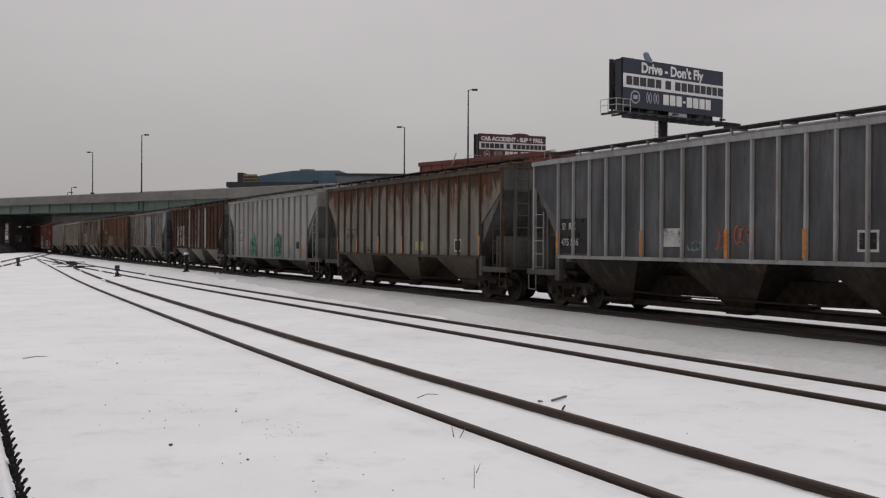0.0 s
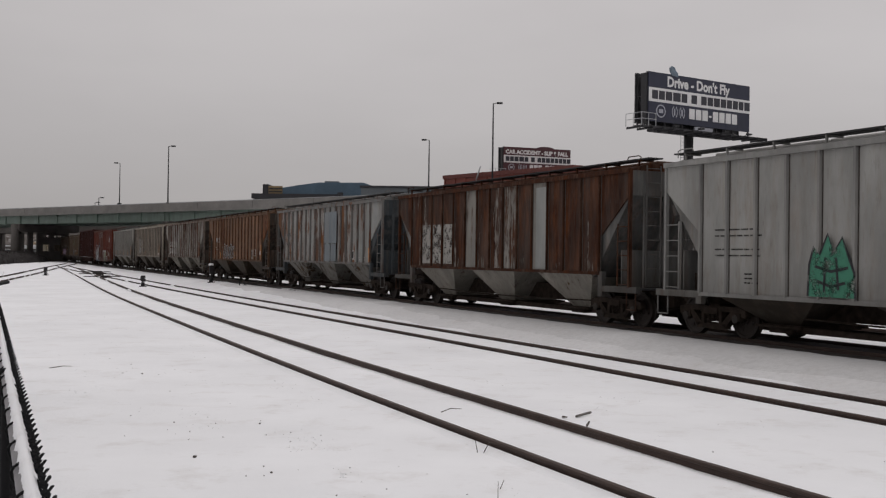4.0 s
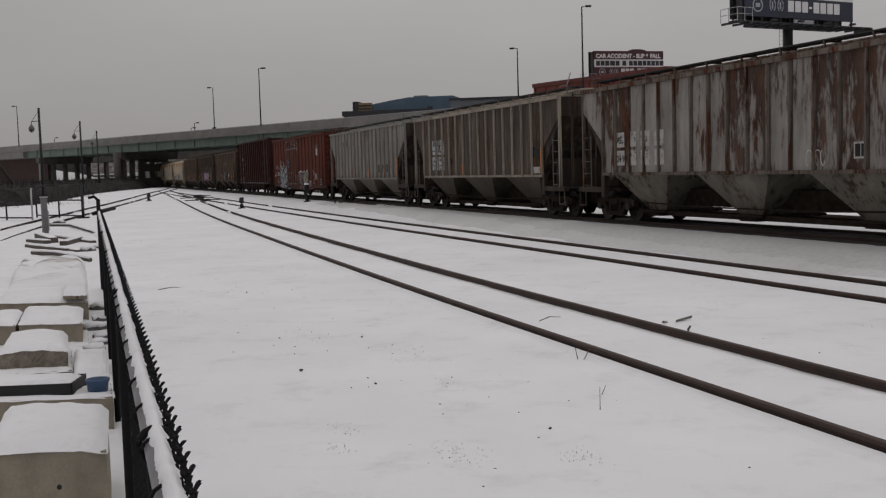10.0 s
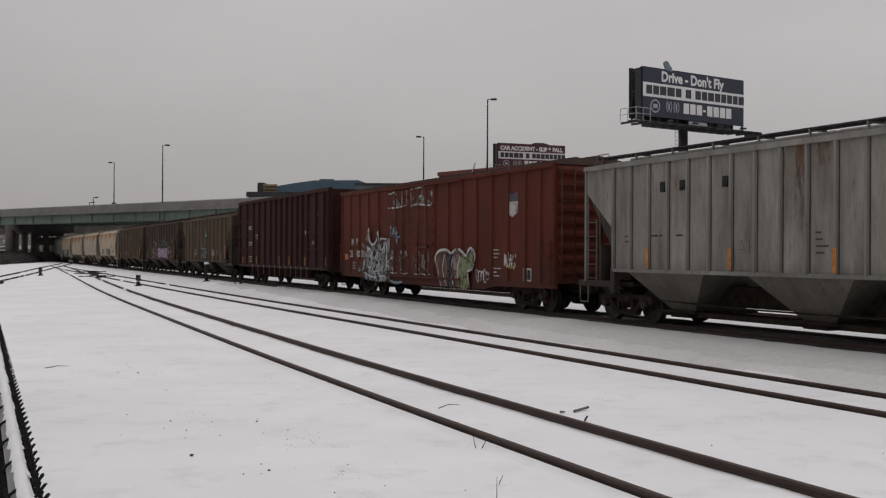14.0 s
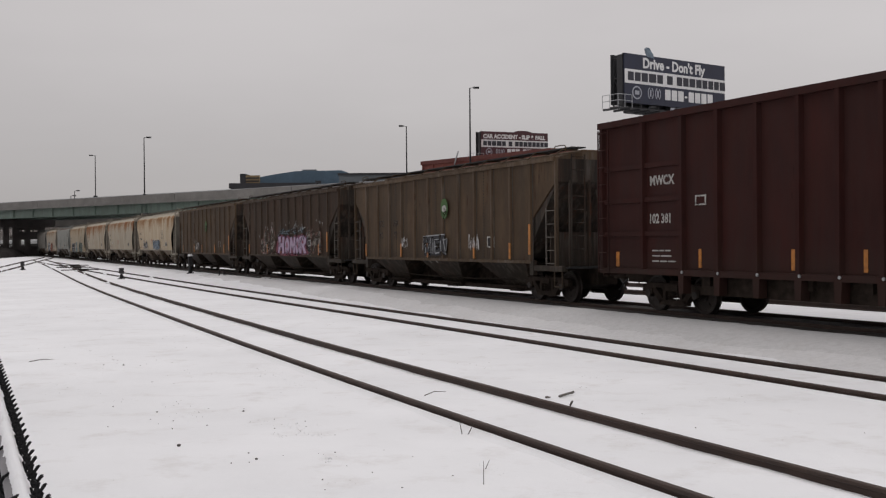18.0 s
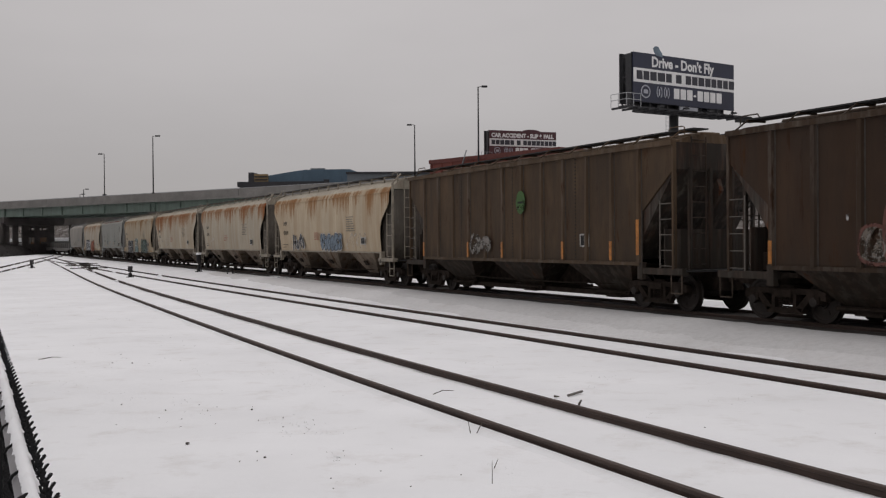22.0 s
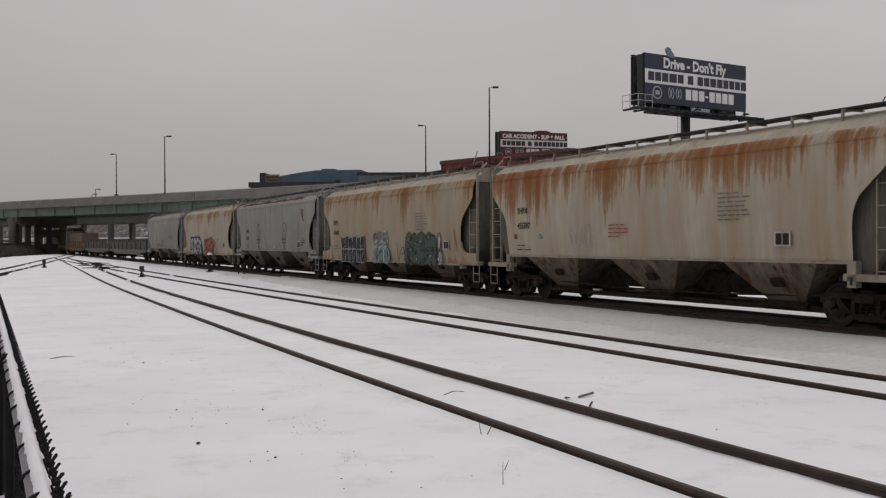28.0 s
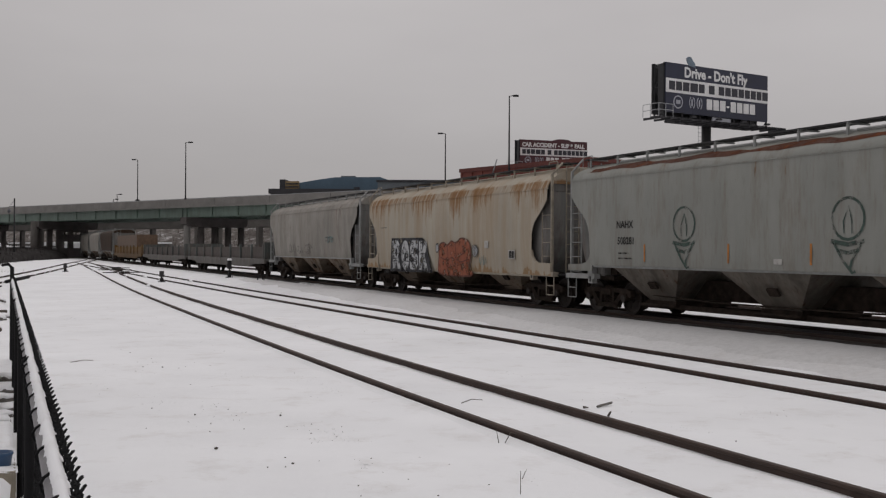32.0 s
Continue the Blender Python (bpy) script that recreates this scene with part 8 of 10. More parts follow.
def weed_bank():
    """A low dark bank of weeds that closes the yard towards the abutment."""
    line = [(-120, 40), (-75, 52), (-57, 62), (-45.5, 73.5), (-44, 81), (-46.2, 89.2), (-53, 108), (-60.3, 127.7), (-66.4, 148.3), (-69.5, 162), (-73, 176), (-78, 190), (-90, 215)]
    rng = random.Random(5)
    pts = []
    for (x0, y0), (x1, y1) in zip(line, line[1:]):
        n = max(2, int(math.hypot(x1 - x0, y1 - y0) / 1.5))
        pts += [Vector((x0 + (x1 - x0) * i / n, y0 + (y1 - y0) * i / n, 0)) for i in range(n)]
    prof = [(-0.4, 0.02), (0.3, 0.5), (1.0, 1.1), (2.0, 1.6), (3.5, 1.95), (7.0, 2.1), (14.0, 2.15)]
    verts, faces = [], []
    for i, p in enumerate(pts):
        d = (pts[min(i + 1, len(pts) - 1)] - pts[max(i - 1, 0)]).normalized()
        left = Vector((-d.y, d.x, 0))
        for j, (o, h) in enumerate(prof):
            w = noise.noise(Vector((i * 0.6, j * 1.7, 4)))
            verts.append(p + left * (o + 0.35 * w) + Vector((0, 0, h + (0.35 * w if j > 0 else 0))))
    m = len(prof)
    for i in range(len(pts) - 1):
        for j in range(m - 1):
            a = i * m + j
            faces.append((a, a + m, a + m + 1, a + 1))
    me = bpy.data.meshes.new("weed_bank")
    me.from_pydata(verts, [], faces)
    k = Mat("dark_weeds_and_snow", 0.95, 0, 0.1)
    k.color(k.ramp(k.noise(0.9, 8, 0.7), [(0.38, (0.016, 0.014, 0.014)), (0.60, (0.03, 0.027, 0.026)), (0.74, (0.16, 0.16, 0.165))]))
    me.materials.append(k.m)
    tagged(new("weed_bank", me), "low dark weedy bank with snow in patches", "bank", kind="structure")
    vs, fs = [], []
    for i in range(3600):
        p = rng.choice(pts[20:])
        d = ALONG
        o = rng.uniform(-0.6, 4.5)
        b = p + Vector((-d.y, d.x, 0)) * o + Vector((rng.uniform(-1, 1), rng.uniform(-1, 1), max(0.0, min(1.9, o * 0.55))))
        h, l = rng.uniform(0.25, 0.9), rng.uniform(-0.3, 0.3)
        n = len(vs)
        vs += [b + Vector((-0.035, 0, -0.1)), b + Vector((0.035, 0, -0.1)), b + Vector((l, l * 0.4, h))]
        fs.append((n, n + 1, n + 2))
    # thin weeds standing in the snow before the bank
    for i in range(1300):
        p = rng.choice(pts[18:60])
        o = -6.5 * rng.random() ** 1.6
        b = p + Vector((-ALONG.y, ALONG.x, 0)) * o + Vector((rng.uniform(-1, 1), rng.uniform(-1, 1), 0))
        h, l = rng.uniform(0.12, 0.5), rng.uniform(-0.3, 0.3)
        n = len(vs)
        vs += [b + Vector((-0.03, 0, -0.05)), b + Vector((0.03, 0, -0.05)), b + Vector((l, l * 0.4, h))]
        fs.append((n, n + 1, n + 2))
    me = bpy.data.meshes.new("weeds")
    me.from_pydata(vs, [], fs)
    me.materials.append(plain("dead_weeds", (0.022, 0.019, 0.018), 0.95))
    tagged(new("weeds", me), "dead brown weeds along the dark bank", "weeds", kind="stuff")


weed_bank()


def snow_slope():
    """A smooth snowy slope that shows between the columns."""
    verts, faces = [], []
    nu, nv = 40, 6
    for i in range(nu):
        for j in range(nv):
            u = -112 + 50 * i / (nu - 1)
            top = 5.3 - 1.0 * smooth(-98, -84, u) - 2.0 * smooth(-86, -64, u)
            z = -0.1 + top * smooth(0, nv - 1, j) + 0.15 * noise.noise(Vector((u * 0.2, j, 6)))
            verts.append(over(u, 14.8 + 1.4 * j, z))
    for i in range(nu - 1):
        for j in range(nv - 1):
            a = i * nv + j
            faces.append((a, a + nv, a + nv + 1, a + 1))
    me = bpy.data.meshes.new("snow_slope")
    me.from_pydata(verts, [], faces)
    for f in me.polygons:
        f.use_smooth = True
    me.materials.append(SNOW)
    tagged(new("snow_slope", me), "smooth white snowy slope behind the bridge columns", "hillside", kind="structure")


snow_slope()


# ---- billboards ----
NAVY = plain("navy_vinyl", (0.010, 0.013, 0.034), 0.45, 0, 0.15, 0.6)
CRIMSON = plain("crimson_vinyl", (0.055, 0.010, 0.015), 0.45, 0, 0.15, 0.6)
BOARD_WHITE = plain("white_vinyl", (0.64, 0.64, 0.64), 0.5, 0, 0.08, 0.8)
INK = plain("dark_ink", (0.02, 0.02, 0.03), 0.5, 0, 0.1)
FRAME_DARK = plain("dark_board_frame", (0.03, 0.03, 0.033), 0.6, 0.3, 0.2)
PALE_GREY = plain("pale_grey_vinyl", (0.33, 0.34, 0.38), 0.5, 0, 0.1)
FACING = Matrix(((1, 0, 0, 0), (0, 0, -1, 0), (0, 1, 0, 0), (0, 0, 0, 1)))


def billboard(label, p0, p1, z0, z1, ground, headline, hx, hsize, words, digits, span):
    """A board on one steel pole. Lettering: the headline in words; the name and the number rows as plain bars."""
    a, b = Vector((*p0, 0)), Vector((*p1, 0))
    d = (b - a)
    w, h = d.length, z1 - z0
    bb = thing("billboard", label, "billboard", Matrix.Translation((a.x, a.y, z0)) @ Matrix.Rotation(math.atan2(d.y, d.x), 4, "Z"))
    n = 8
    for i in range(n):
        part("panel", make(box, (w * i / n + 0.004, -0.06, 0), (w * (i + 1) / n - 0.004, 0.06, h)), ground, bb)
    part("white_band", make(box, (0.02, -0.075, h * 0.40), (w - 0.02, -0.06, h * 0.685)), BOARD_WHITE, bb, "white band across the board")
    head = text_mesh(headline, hsize, BOARD_WHITE, 0.045)
    long = max(v.co.x for v in head.vertices)
    part("lettering", head, None, bb, m=Matrix.Translation((w * hx, -0.07, h * 0.745)) @ FACING @ Matrix.Diagonal((w * span / long, 1, 1, 1)))
    x = w * 0.03
    for k in words:
        if k == " ":
            x += w * 0.032
            continue
        ww = w * 0.0545 * k
        part("name_bar", make(box, (x, -0.09, h * 0.455), (x + ww, -0.075, h * 0.635)), INK, bb)
        x += ww + w * 0.0095
    x = w * 0.385
    for k in digits:
        if k == "-":
            part("number_bar", make(box, (x, -0.075, h * 0.21), (x + w * 0.025, -0.06, h * 0.25)), BOARD_WHITE, bb)
            x += w * 0.04
            continue
        part("number_bar", make(box, (x, -0.075, h * 0.13), (x + w * 0.053, -0.06, h * 0.345)), BOARD_WHITE, bb)
        x += w * 0.065
    for cx, r in ((0.115, 0.135),):
        c = (w * cx, h * 0.22)
        ring = [(c[0] + h * r * math.cos(t), c[1] + h * r * math.sin(t)) for t in [2 * math.pi * i / 24 for i in range(24)]]
        part("emblem", make(prism, ring, -0.07, -0.06, 1), PALE_GREY, bb, "round pale emblem")
        ring = [(c[0] + h * r * 0.8 * math.cos(t), c[1] + h * r * 0.8 * math.sin(t)) for t in [2 * math.pi * i / 24 for i in range(24)]]
        part("emblem", make(prism, ring, -0.08, -0.07, 1), ground, bb)
        part("emblem", make(box, (c[0] - h * 0.06, -0.09, c[1] - h * 0.04), (c[0] + h * 0.06, -0.08, c[1] + h * 0.04)), PALE_GREY, bb)
    for i in range(2):
        c = (w * (0.245 + 0.07 * i), h * 0.235)
        bm = bmesh.new()
        for s in (-1, 1):
            pts = [(c[0] + s * w * 0.024 * math.cos(t), -0.065, c[1] + h * 0.12 * math.sin(t)) for t in [-1.1 + 2.2 * j / 8 for j in range(9)]]
            tube(bm, pts, 0.05, 5)
        box(bm, (c[0] - w * 0.006, -0.075, c[1] - h * 0.07), (c[0] + w * 0.006, -0.06, c[1] + h * 0.07))
        part("emblem", bm, PALE_GREY, bb)
    # back face, frame and catwalk
    part("back_board", make(box, (-0.2, 1.32, -0.1), (w + 0.2, 1.44, h)), FRAME_DARK, bb)
    for i in range(7):
        x = w * i / 6
        bm = bmesh.new()
        box(bm, (x - 0.06, 0.06, -0.5), (x + 0.06, 0.18, h))
        box(bm, (x - 0.06, 1.2, -0.5), (x + 0.06, 1.32, h))
        for zz in (0.2, h * 0.5, h - 0.4):
            box(bm, (x - 0.05, 0.15, zz), (x + 0.05, 1.22, zz + 0.1))
        tube(bm, [(x, 0.15, 0.25), (x, 1.22, h * 0.5 + 0.05)], 0.04, 5)
        tube(bm, [(x, 1.22, h * 0.5 + 0.05), (x, 0.15, h - 0.35)], 0.04, 5)
        part("frame_post", bm, FRAME_DARK, bb)
    part("end_closure", make(box, (-0.12, 0.08, -0.2), (0.0, 0.75, h - 0.1)), FRAME_DARK, bb)
    bm = bmesh.new()
    box(bm, (-1.7, -1.0, -0.62), (w + 1.4, 0.0, -0.55))
    for i in range(14):
        x = -1.6 + (w + 2.9) * i / 13
        box(bm, (x - 0.05, -1.05, -0.8), (x + 0.05, 0.9, -0.62))
    part("catwalk", bm, FRAME_DARK, bb, "dark steel catwalk")
    bm = bmesh.new()
    for z in (-0.02, 0.5):
        tube(bm, [(0, -1.0, z), (-1.7, -1.0, z), (-1.7, 0.9, z)], 0.03, 5)
    for q in ((-1.7, -1.0), (-0.9, -1.0), (-0.05, -1.0), (-1.7, 0.0), (-1.7, 0.9)):
        tube(bm, [(*q, -0.6), (*q, 0.5)], 0.03, 5)
    part("guard_rail", bm, GALV, bb)
    for i in range(4):
        x = w * (0.14 + 0.24 * i)
        bm = bmesh.new()
        tube(bm, [(x, -0.9, -0.6), (x, -1.5, -0.45)], 0.03, 5)
        box(bm, (x - 0.25, -1.7, -0.55), (x + 0.25, -1.4, -0.4))
        part("flood_light", bm, FRAME_DARK, bb)
    bm = bmesh.new()
    box(bm, (w * 0.1, 0.7, -0.75), (w * 0.9, 1.3, -0.2))
    part("torsion_beam", bm, FRAME_DARK, bb)
    part("pole", make(tube, [(w * 0.47, 1.0, -z0 - 0.2), (w * 0.47, 1.0, -0.3)], 0.42, 18), POLE_DARK, bb, "thick dark steel pole")
    part("ladder", ladder_bm(w * 0.40 - 0.2, w * 0.40 + 0.2, -6.0, -0.6, 0.9, 16, 0.02), GALV, bb)
    return bb, w, h


bb, w, h = billboard("navy and white advertising billboard on one pole", (15.37, 87.7), (26.0, 95.1), 14.15, 18.4, NAVY, "Drive - Don't Fly", 0.17, 1.22, (1.0, 1.0, 1.1, 1.3, 1.0, " ", 1.0, " ", 1.0, 1.0, 1.1, 1.0, 0.95, 0.95, 0.9, 1.05), "777-7777", 0.62)
pts = [(w * 0.215, h * 0.98), (w * 0.275, h * 0.96), (w * 0.27, h * 1.04), (w * 0.25, h * 1.09), (w * 0.235, h * 1.16), (w * 0.21, h * 1.17), (w * 0.19, h * 1.13), (w * 0.195, h * 1.06)]
part("cut_out", make(prism, pts, -0.1, -0.02, 1), plain("blue_grey_cut_out", (0.12, 0.16, 0.2), 0.6), bb, "blue grey rounded cut-out above the board")
part("name_plate", make(box, (w * 0.43, -0.2, -0.45), (w * 0.61, -0.1, -0.1)), PALE_GREY, bb, "small pale plate under the board")
bb, w, h = billboard("red and white advertising billboard on one pole", (5.2, 149.6), (15.4, 153.8), 14.66, 18.5, CRIMSON, "CAR ACCIDENT - SLIP & FALL", 0.03, 0.80, (1.0, 1.0, 1.1, 1.3, 1.0, " ", 1.0, " ", 1.0, 1.0, 1.1, 1.0, 0.95, 0.95, 0.9, 1.05), "777-7777", 0.93)
pts = [(w * 0.62 + w * 0.13 * math.cos(t), h * 0.995 + h * 0.075 * math.sin(t)) for t in [math.pi * i / 12 for i in range(13)]]
part("cut_out", make(prism, pts, -0.06, 0.02, 1), CRIMSON, bb, "curved cut-out above the board")


# ---- buildings ----


def blue_hall():
    ob = thing("blue_hall", "large blue metal hall with a low curved roof", "building")
    out = [(-45.7, -0.5), (-45.7, 18.6), (-41, 19.4), (-36.7, 20.0), (-25.6, 20.1), (-21.5, 18.6), (-21.5, -0.5)]
    part("wall", make(prism, out, 250, 285, 1), BLUE_SIDING, ob)
    for i in range(20):
        x = -45.5 + i * 1.2
        part("siding_rib", make(box, (x, 249.9, 14), (x + 0.15, 250.0, 18.4)), BLUE_SIDING, ob)
    part("roof_vent", make(box, (-35.5, 252, 20.0), (-32.0, 254, 20.5)), GREY_SIDING, ob)
    part("window", make(box, (-32.0, 249.8, 16.6), (-30.6, 250.02, 17.6)), DARK_ROOF, ob)
    part("frame", make(box, (-50.4, 249.5, 10), (-49.0, 256, 19.4)), DARK_ROOF, ob)
    part("sign_panel", make(box, (-49.0, 249.6, 14), (-45.6, 250.2, 19.0)), TAN, ob, "tan sign panel")
    for i in range(5):
        part("sign_slat", make(box, (-48.9, 249.4, 15.2 + i * 0.75), (-45.7, 249.6, 15.5 + i * 0.75)), DARK_ROOF, ob)
    part("canopy", make(box, (-52.0, 244, 15.6), (-31.0, 249.4, 16.8)), DARK_ROOF, ob, "dark flat canopy")
    part("canopy_leg", make(box, (-51.5, 244.5, -0.5), (-51.0, 245, 15.6)), DARK_ROOF, ob)
    part("canopy_leg", make(box, (-32.0, 244.5, -0.5), (-31.5, 245, 15.6)), DARK_ROOF, ob)
    gr = thing("grey_wing", "long grey blue metal building with a flat roof", "building")
    part("wall", make(box, (-24.3, 232, -0.5), (8.0, 249.8, 17.7)), GREY_SIDING, gr)
    part("roof_edge", make(box, (-24.6, 231.7, 17.7), (8.3, 250, 18.15)), DARK_ROOF, gr)
    for x in (-13.5, -3.0, 2.0):
        part("downpipe", make(box, (x, 231.7, 8), (x + 0.25, 231.95, 17.6)), DARK_ROOF, gr)
    rd = thing("red_building", "low red building with a flat roof", "building", Matrix.Translation((-3.5, 150, 0)) @ Matrix.Rotation(math.atan2(-10, 8.5), 4, "Z"))
    part("wall", make(box, (0, 0, -0.5), (26, 14, 13.6)), RED_BRICK, rd)
    part("roof_edge", make(box, (-0.15, -0.15, 13.6), (26.2, 14.2, 14.15)), plain("red_roof_edge", (0.13, 0.035, 0.028), 0.7), rd)
    for i in range(12):
        part("pilaster", make(box, (i * 2.3 + 0.2, -0.12, 0), (i * 2.3 + 0.45, 0, 13.5)), RED_BRICK, rd)
    part("ladder", make(tube, [(7.3, -0.4, 12.2), (8.6, -0.4, 15.0)], 0.1, 6), GALV, rd, "pale leaning ladder rail")


blue_hall()


# ---- street lamps on the overpass ----
def street_lamp(x, y, z0, z1, arm, boxed, support=0.0):
    ob = thing("street_lamp", "thin dark street lamp on the overpass" + (", boxed foot" if boxed else ""), "street lamp", pose(x, y, z0), group="street lamps on the overpass")
    h = z1 - z0
    part("pole", make(tube, [(0, 0, 0), (0, 0, h)], 0.11, 8, 0.07), POLE_DARK, ob)
    ax = -1.0 if arm < 0 else 1.0
    part("arm", make(tube, [(0, 0, h - 0.03), (ax * 0.35, 0, h + 0.02), (ax * 0.7, 0, h + 0.02)], 0.04, 6), POLE_DARK, ob)
    part("lamp_head", make(box, (min(ax * 0.4, ax * 1.05), -0.16, h - 0.08), (max(ax * 0.4, ax * 1.05), 0.16, h + 0.12)), POLE_DARK, ob)
    if boxed:
        bm = bmesh.new()
        box(bm, (-0.32, -0.3, 0.25), (0.32, 0.3, 1.55))
        bevel(bm, 0.08)
        part("control_box", bm, POLE_DARK, ob)
    else:
        part("base_plate", make(box, (-0.2, -0.2, 0), (0.2, 0.2, 0.12)), POLE_DARK, ob)


FAR_LAMPS = ((-35.5, 13.6), (-36.9, 12.6), (-102.3, 13.2), (-97.1, 11.9))
p = over(26.35, -0.28, 0)
for x, y, z0, z1, arm, boxed in ((p.x, p.y, 9.72, 18.35, 1, False), (-64.2, 185.8, 9.72, 18.6, -1, True), (-5.5, 140.5, 9.72, 18.3, -1, True), (3.03, 116.2, 9.72, 19.75, 1, False), (-114.0, 206.7, 9.72, 18.1, -1, False)):
    q = Vector((x, y, 0)) - BR_A
    u, v = q.dot(BR_DIR), -q.dot(BR_OUT)
    v = -0.28 if v < 7 else 14.28
    c = over(u, v, 0)
    street_lamp(c.x, c.y, z0, z1, arm, boxed)
for u, z1 in FAR_LAMPS:
    c = over(u, 27, 0)
    street_lamp(c.x, c.y, 6.78, z1, 1, False)


# ---- hanging-lantern lamps by the spur ----
def lantern_lamp(x, y, z1):
    z0 = -0.1
    ob = thing("lantern_lamp", "dark pole with a hanging lantern on a braced arm", "street lamp", pose(x, y, 0.0, 0, 0, -28), group="lantern lamps")
    part("pole", make(tube, [(0, 0, z0), (0, 0, z1)], 0.13, 10, 0.10), POLE_DARK, ob)
    bm = bmesh.new()
    tube(bm, [(0, 0, z1 - 1.15), (-1.15, 0, z1 - 1.15), (-1.2, 0, z1 - 1.3)], 0.03, 6)
    tube(bm, [(0, 0, z1 - 0.25), (-1.15, 0, z1 - 1.15)], 0.02, 6)
    part("arm", bm, POLE_DARK, ob)
    bm = bmesh.new()
    prof = [(0.03, 0.35), (0.06, 0.2), (0.2, 0.05), (0.26, -0.1), (0.24, -0.25), (0.12, -0.42), (0.02, -0.47)]
    rings = [[bm.verts.new((-1.2 + r * math.cos(2 * math.pi * i / 12), r * math.sin(2 * math.pi * i / 12), z1 - 1.65 + z)) for i in range(12)] for r, z in prof]
    for a, b in zip(rings, rings[1:]):
        for i in range(12):
            bm.faces.new((a[i], a[(i + 1) % 12], b[(i + 1) % 12], b[i])).smooth = True
    bm.faces.new(rings[-1])
    bm.faces.new(rings[0])
    part("lantern", bm, plain("lantern_grey", (0.10, 0.10, 0.11), 0.4, 0.2), ob, "grey teardrop lantern")


for x, y, z1 in ((-45.5, 85.9, 8.65), (-55.9, 115.0, 9.1), (-67.4, 143.8, 9.3)):
    lantern_lamp(x, y, z1)


def parked_car(x, y, rz, paint, label):
    ob = thing("parked_car", label, "car", pose(x, y, 0.25, 0, 0, rz))
    bm = bmesh.new()
    prism(bm, [(-2.2, 0.3), (2.2, 0.3), (2.25, 0.8), (1.2, 0.92), (0.7, 1.4), (-1.3, 1.42), (-2.0, 0.95), (-2.25, 0.85)], -0.85, 0.85, 1)
    bevel(bm, 0.06)
    part("body", bm, paint, ob)
    part("side_window", make(prism, [(-1.2, 0.98), (0.95, 0.98), (0.6, 1.34), (-1.1, 1.36)], -0.86, 0.86, 1), FRAME_DARK, ob)
    part("snow_cap", make(prism, [(-1.5, 1.42), (0.75, 1.41), (0.5, 1.56), (-1.2, 1.58)], -0.75, 0.75, 1), SNOW_SOFT, ob)
    for wx in (-1.35, 1.4):
        for wy in (-0.8, 0.8):
            part("wheel", make(tube, [(wx, wy - 0.1, 0.32), (wx, wy + 0.1, 0.32)], 0.32, 14), BLACK, ob)


parked_car(-92, 163, -35, plain("dark_car_paint", (0.05, 0.055, 0.07), 0.3, 0.2, 0.05), "dark parked car with snow on its roof")
# ---- raised bank beside the camera ----
def bank_z(s):
    return 0.30 - 0.22 * smooth(18, 52, s)


def fence_at(s):
    return 0.095 + 0.0148 * s


def raised_bank():
    verts, faces = [], []
    ss = [-30, -12, -5, -2]
    s = 0.0
    while s < 56:
        ss.append(s)
        s += 0.16 + 0.012 * s
    cols = [-40, -16, -9, -6, -4, -3, -2.3, -1.8] + [-1.4 + 0.1 * i for i in range(14)] + [-0.04, 0.02]
    for s in ss:
        e = min(fence_at(max(s, 0)), 0.5)
        h = bank_z(max(s, 0))
        for i, c in enumerate(cols):
            z = h + 0.012 * noise.noise(Vector((c * 4, s * 1.5, 9))) + 0.03 * noise.noise(Vector((c * 0.8, s * 0.4, 5)))
            verts.append(at(e + c + 0.02, s, z))
        out = 0.05 + (h - 0.0) * 1.2 * smooth(18, 30, s)
        verts.append(at(e + 0.04 + out * 0.5, s, h * 0.55))
        verts.append(at(e + 0.06 + out, s, -0.08))
    w = len(cols) + 2
    for i in range(len(ss) - 1):
        for j in range(w - 1):
            a = i * w + j
            faces.append((a, a + 1, a + w + 1, a + w))
    me = bpy.data.meshes.new("raised_bank")
    me.from_pydata(verts, [], faces)
    for poly in me.polygons:
        poly.use_smooth = True
    me.materials.append(SNOW_SOFT)
    tagged(new("raised_bank", me), "raised storage bank under smooth fresh snow", "ground", kind="structure")


raised_bank()
PLAN = Matrix.Rotation(TURN, 4, "Z")


def placed(p, s, z, turn=0.0):
    return Matrix.Translation(at(p, s, z)) @ PLAN @ Matrix.Rotation(radians(turn), 4, "Z")


# ---- chain-link fence ----
VINYL = plain("black_vinyl_wire", (0.008, 0.008, 0.009), 0.7, 0.0, 0.2, 20)
VINYL.node_tree.nodes["Principled BSDF"].inputs["Specular IOR Level"].default_value = 0.15
RAIL_PIPE = plain("grey_pipe", (0.17, 0.165, 0.175), 0.5, 0.3, 0.2, 8)


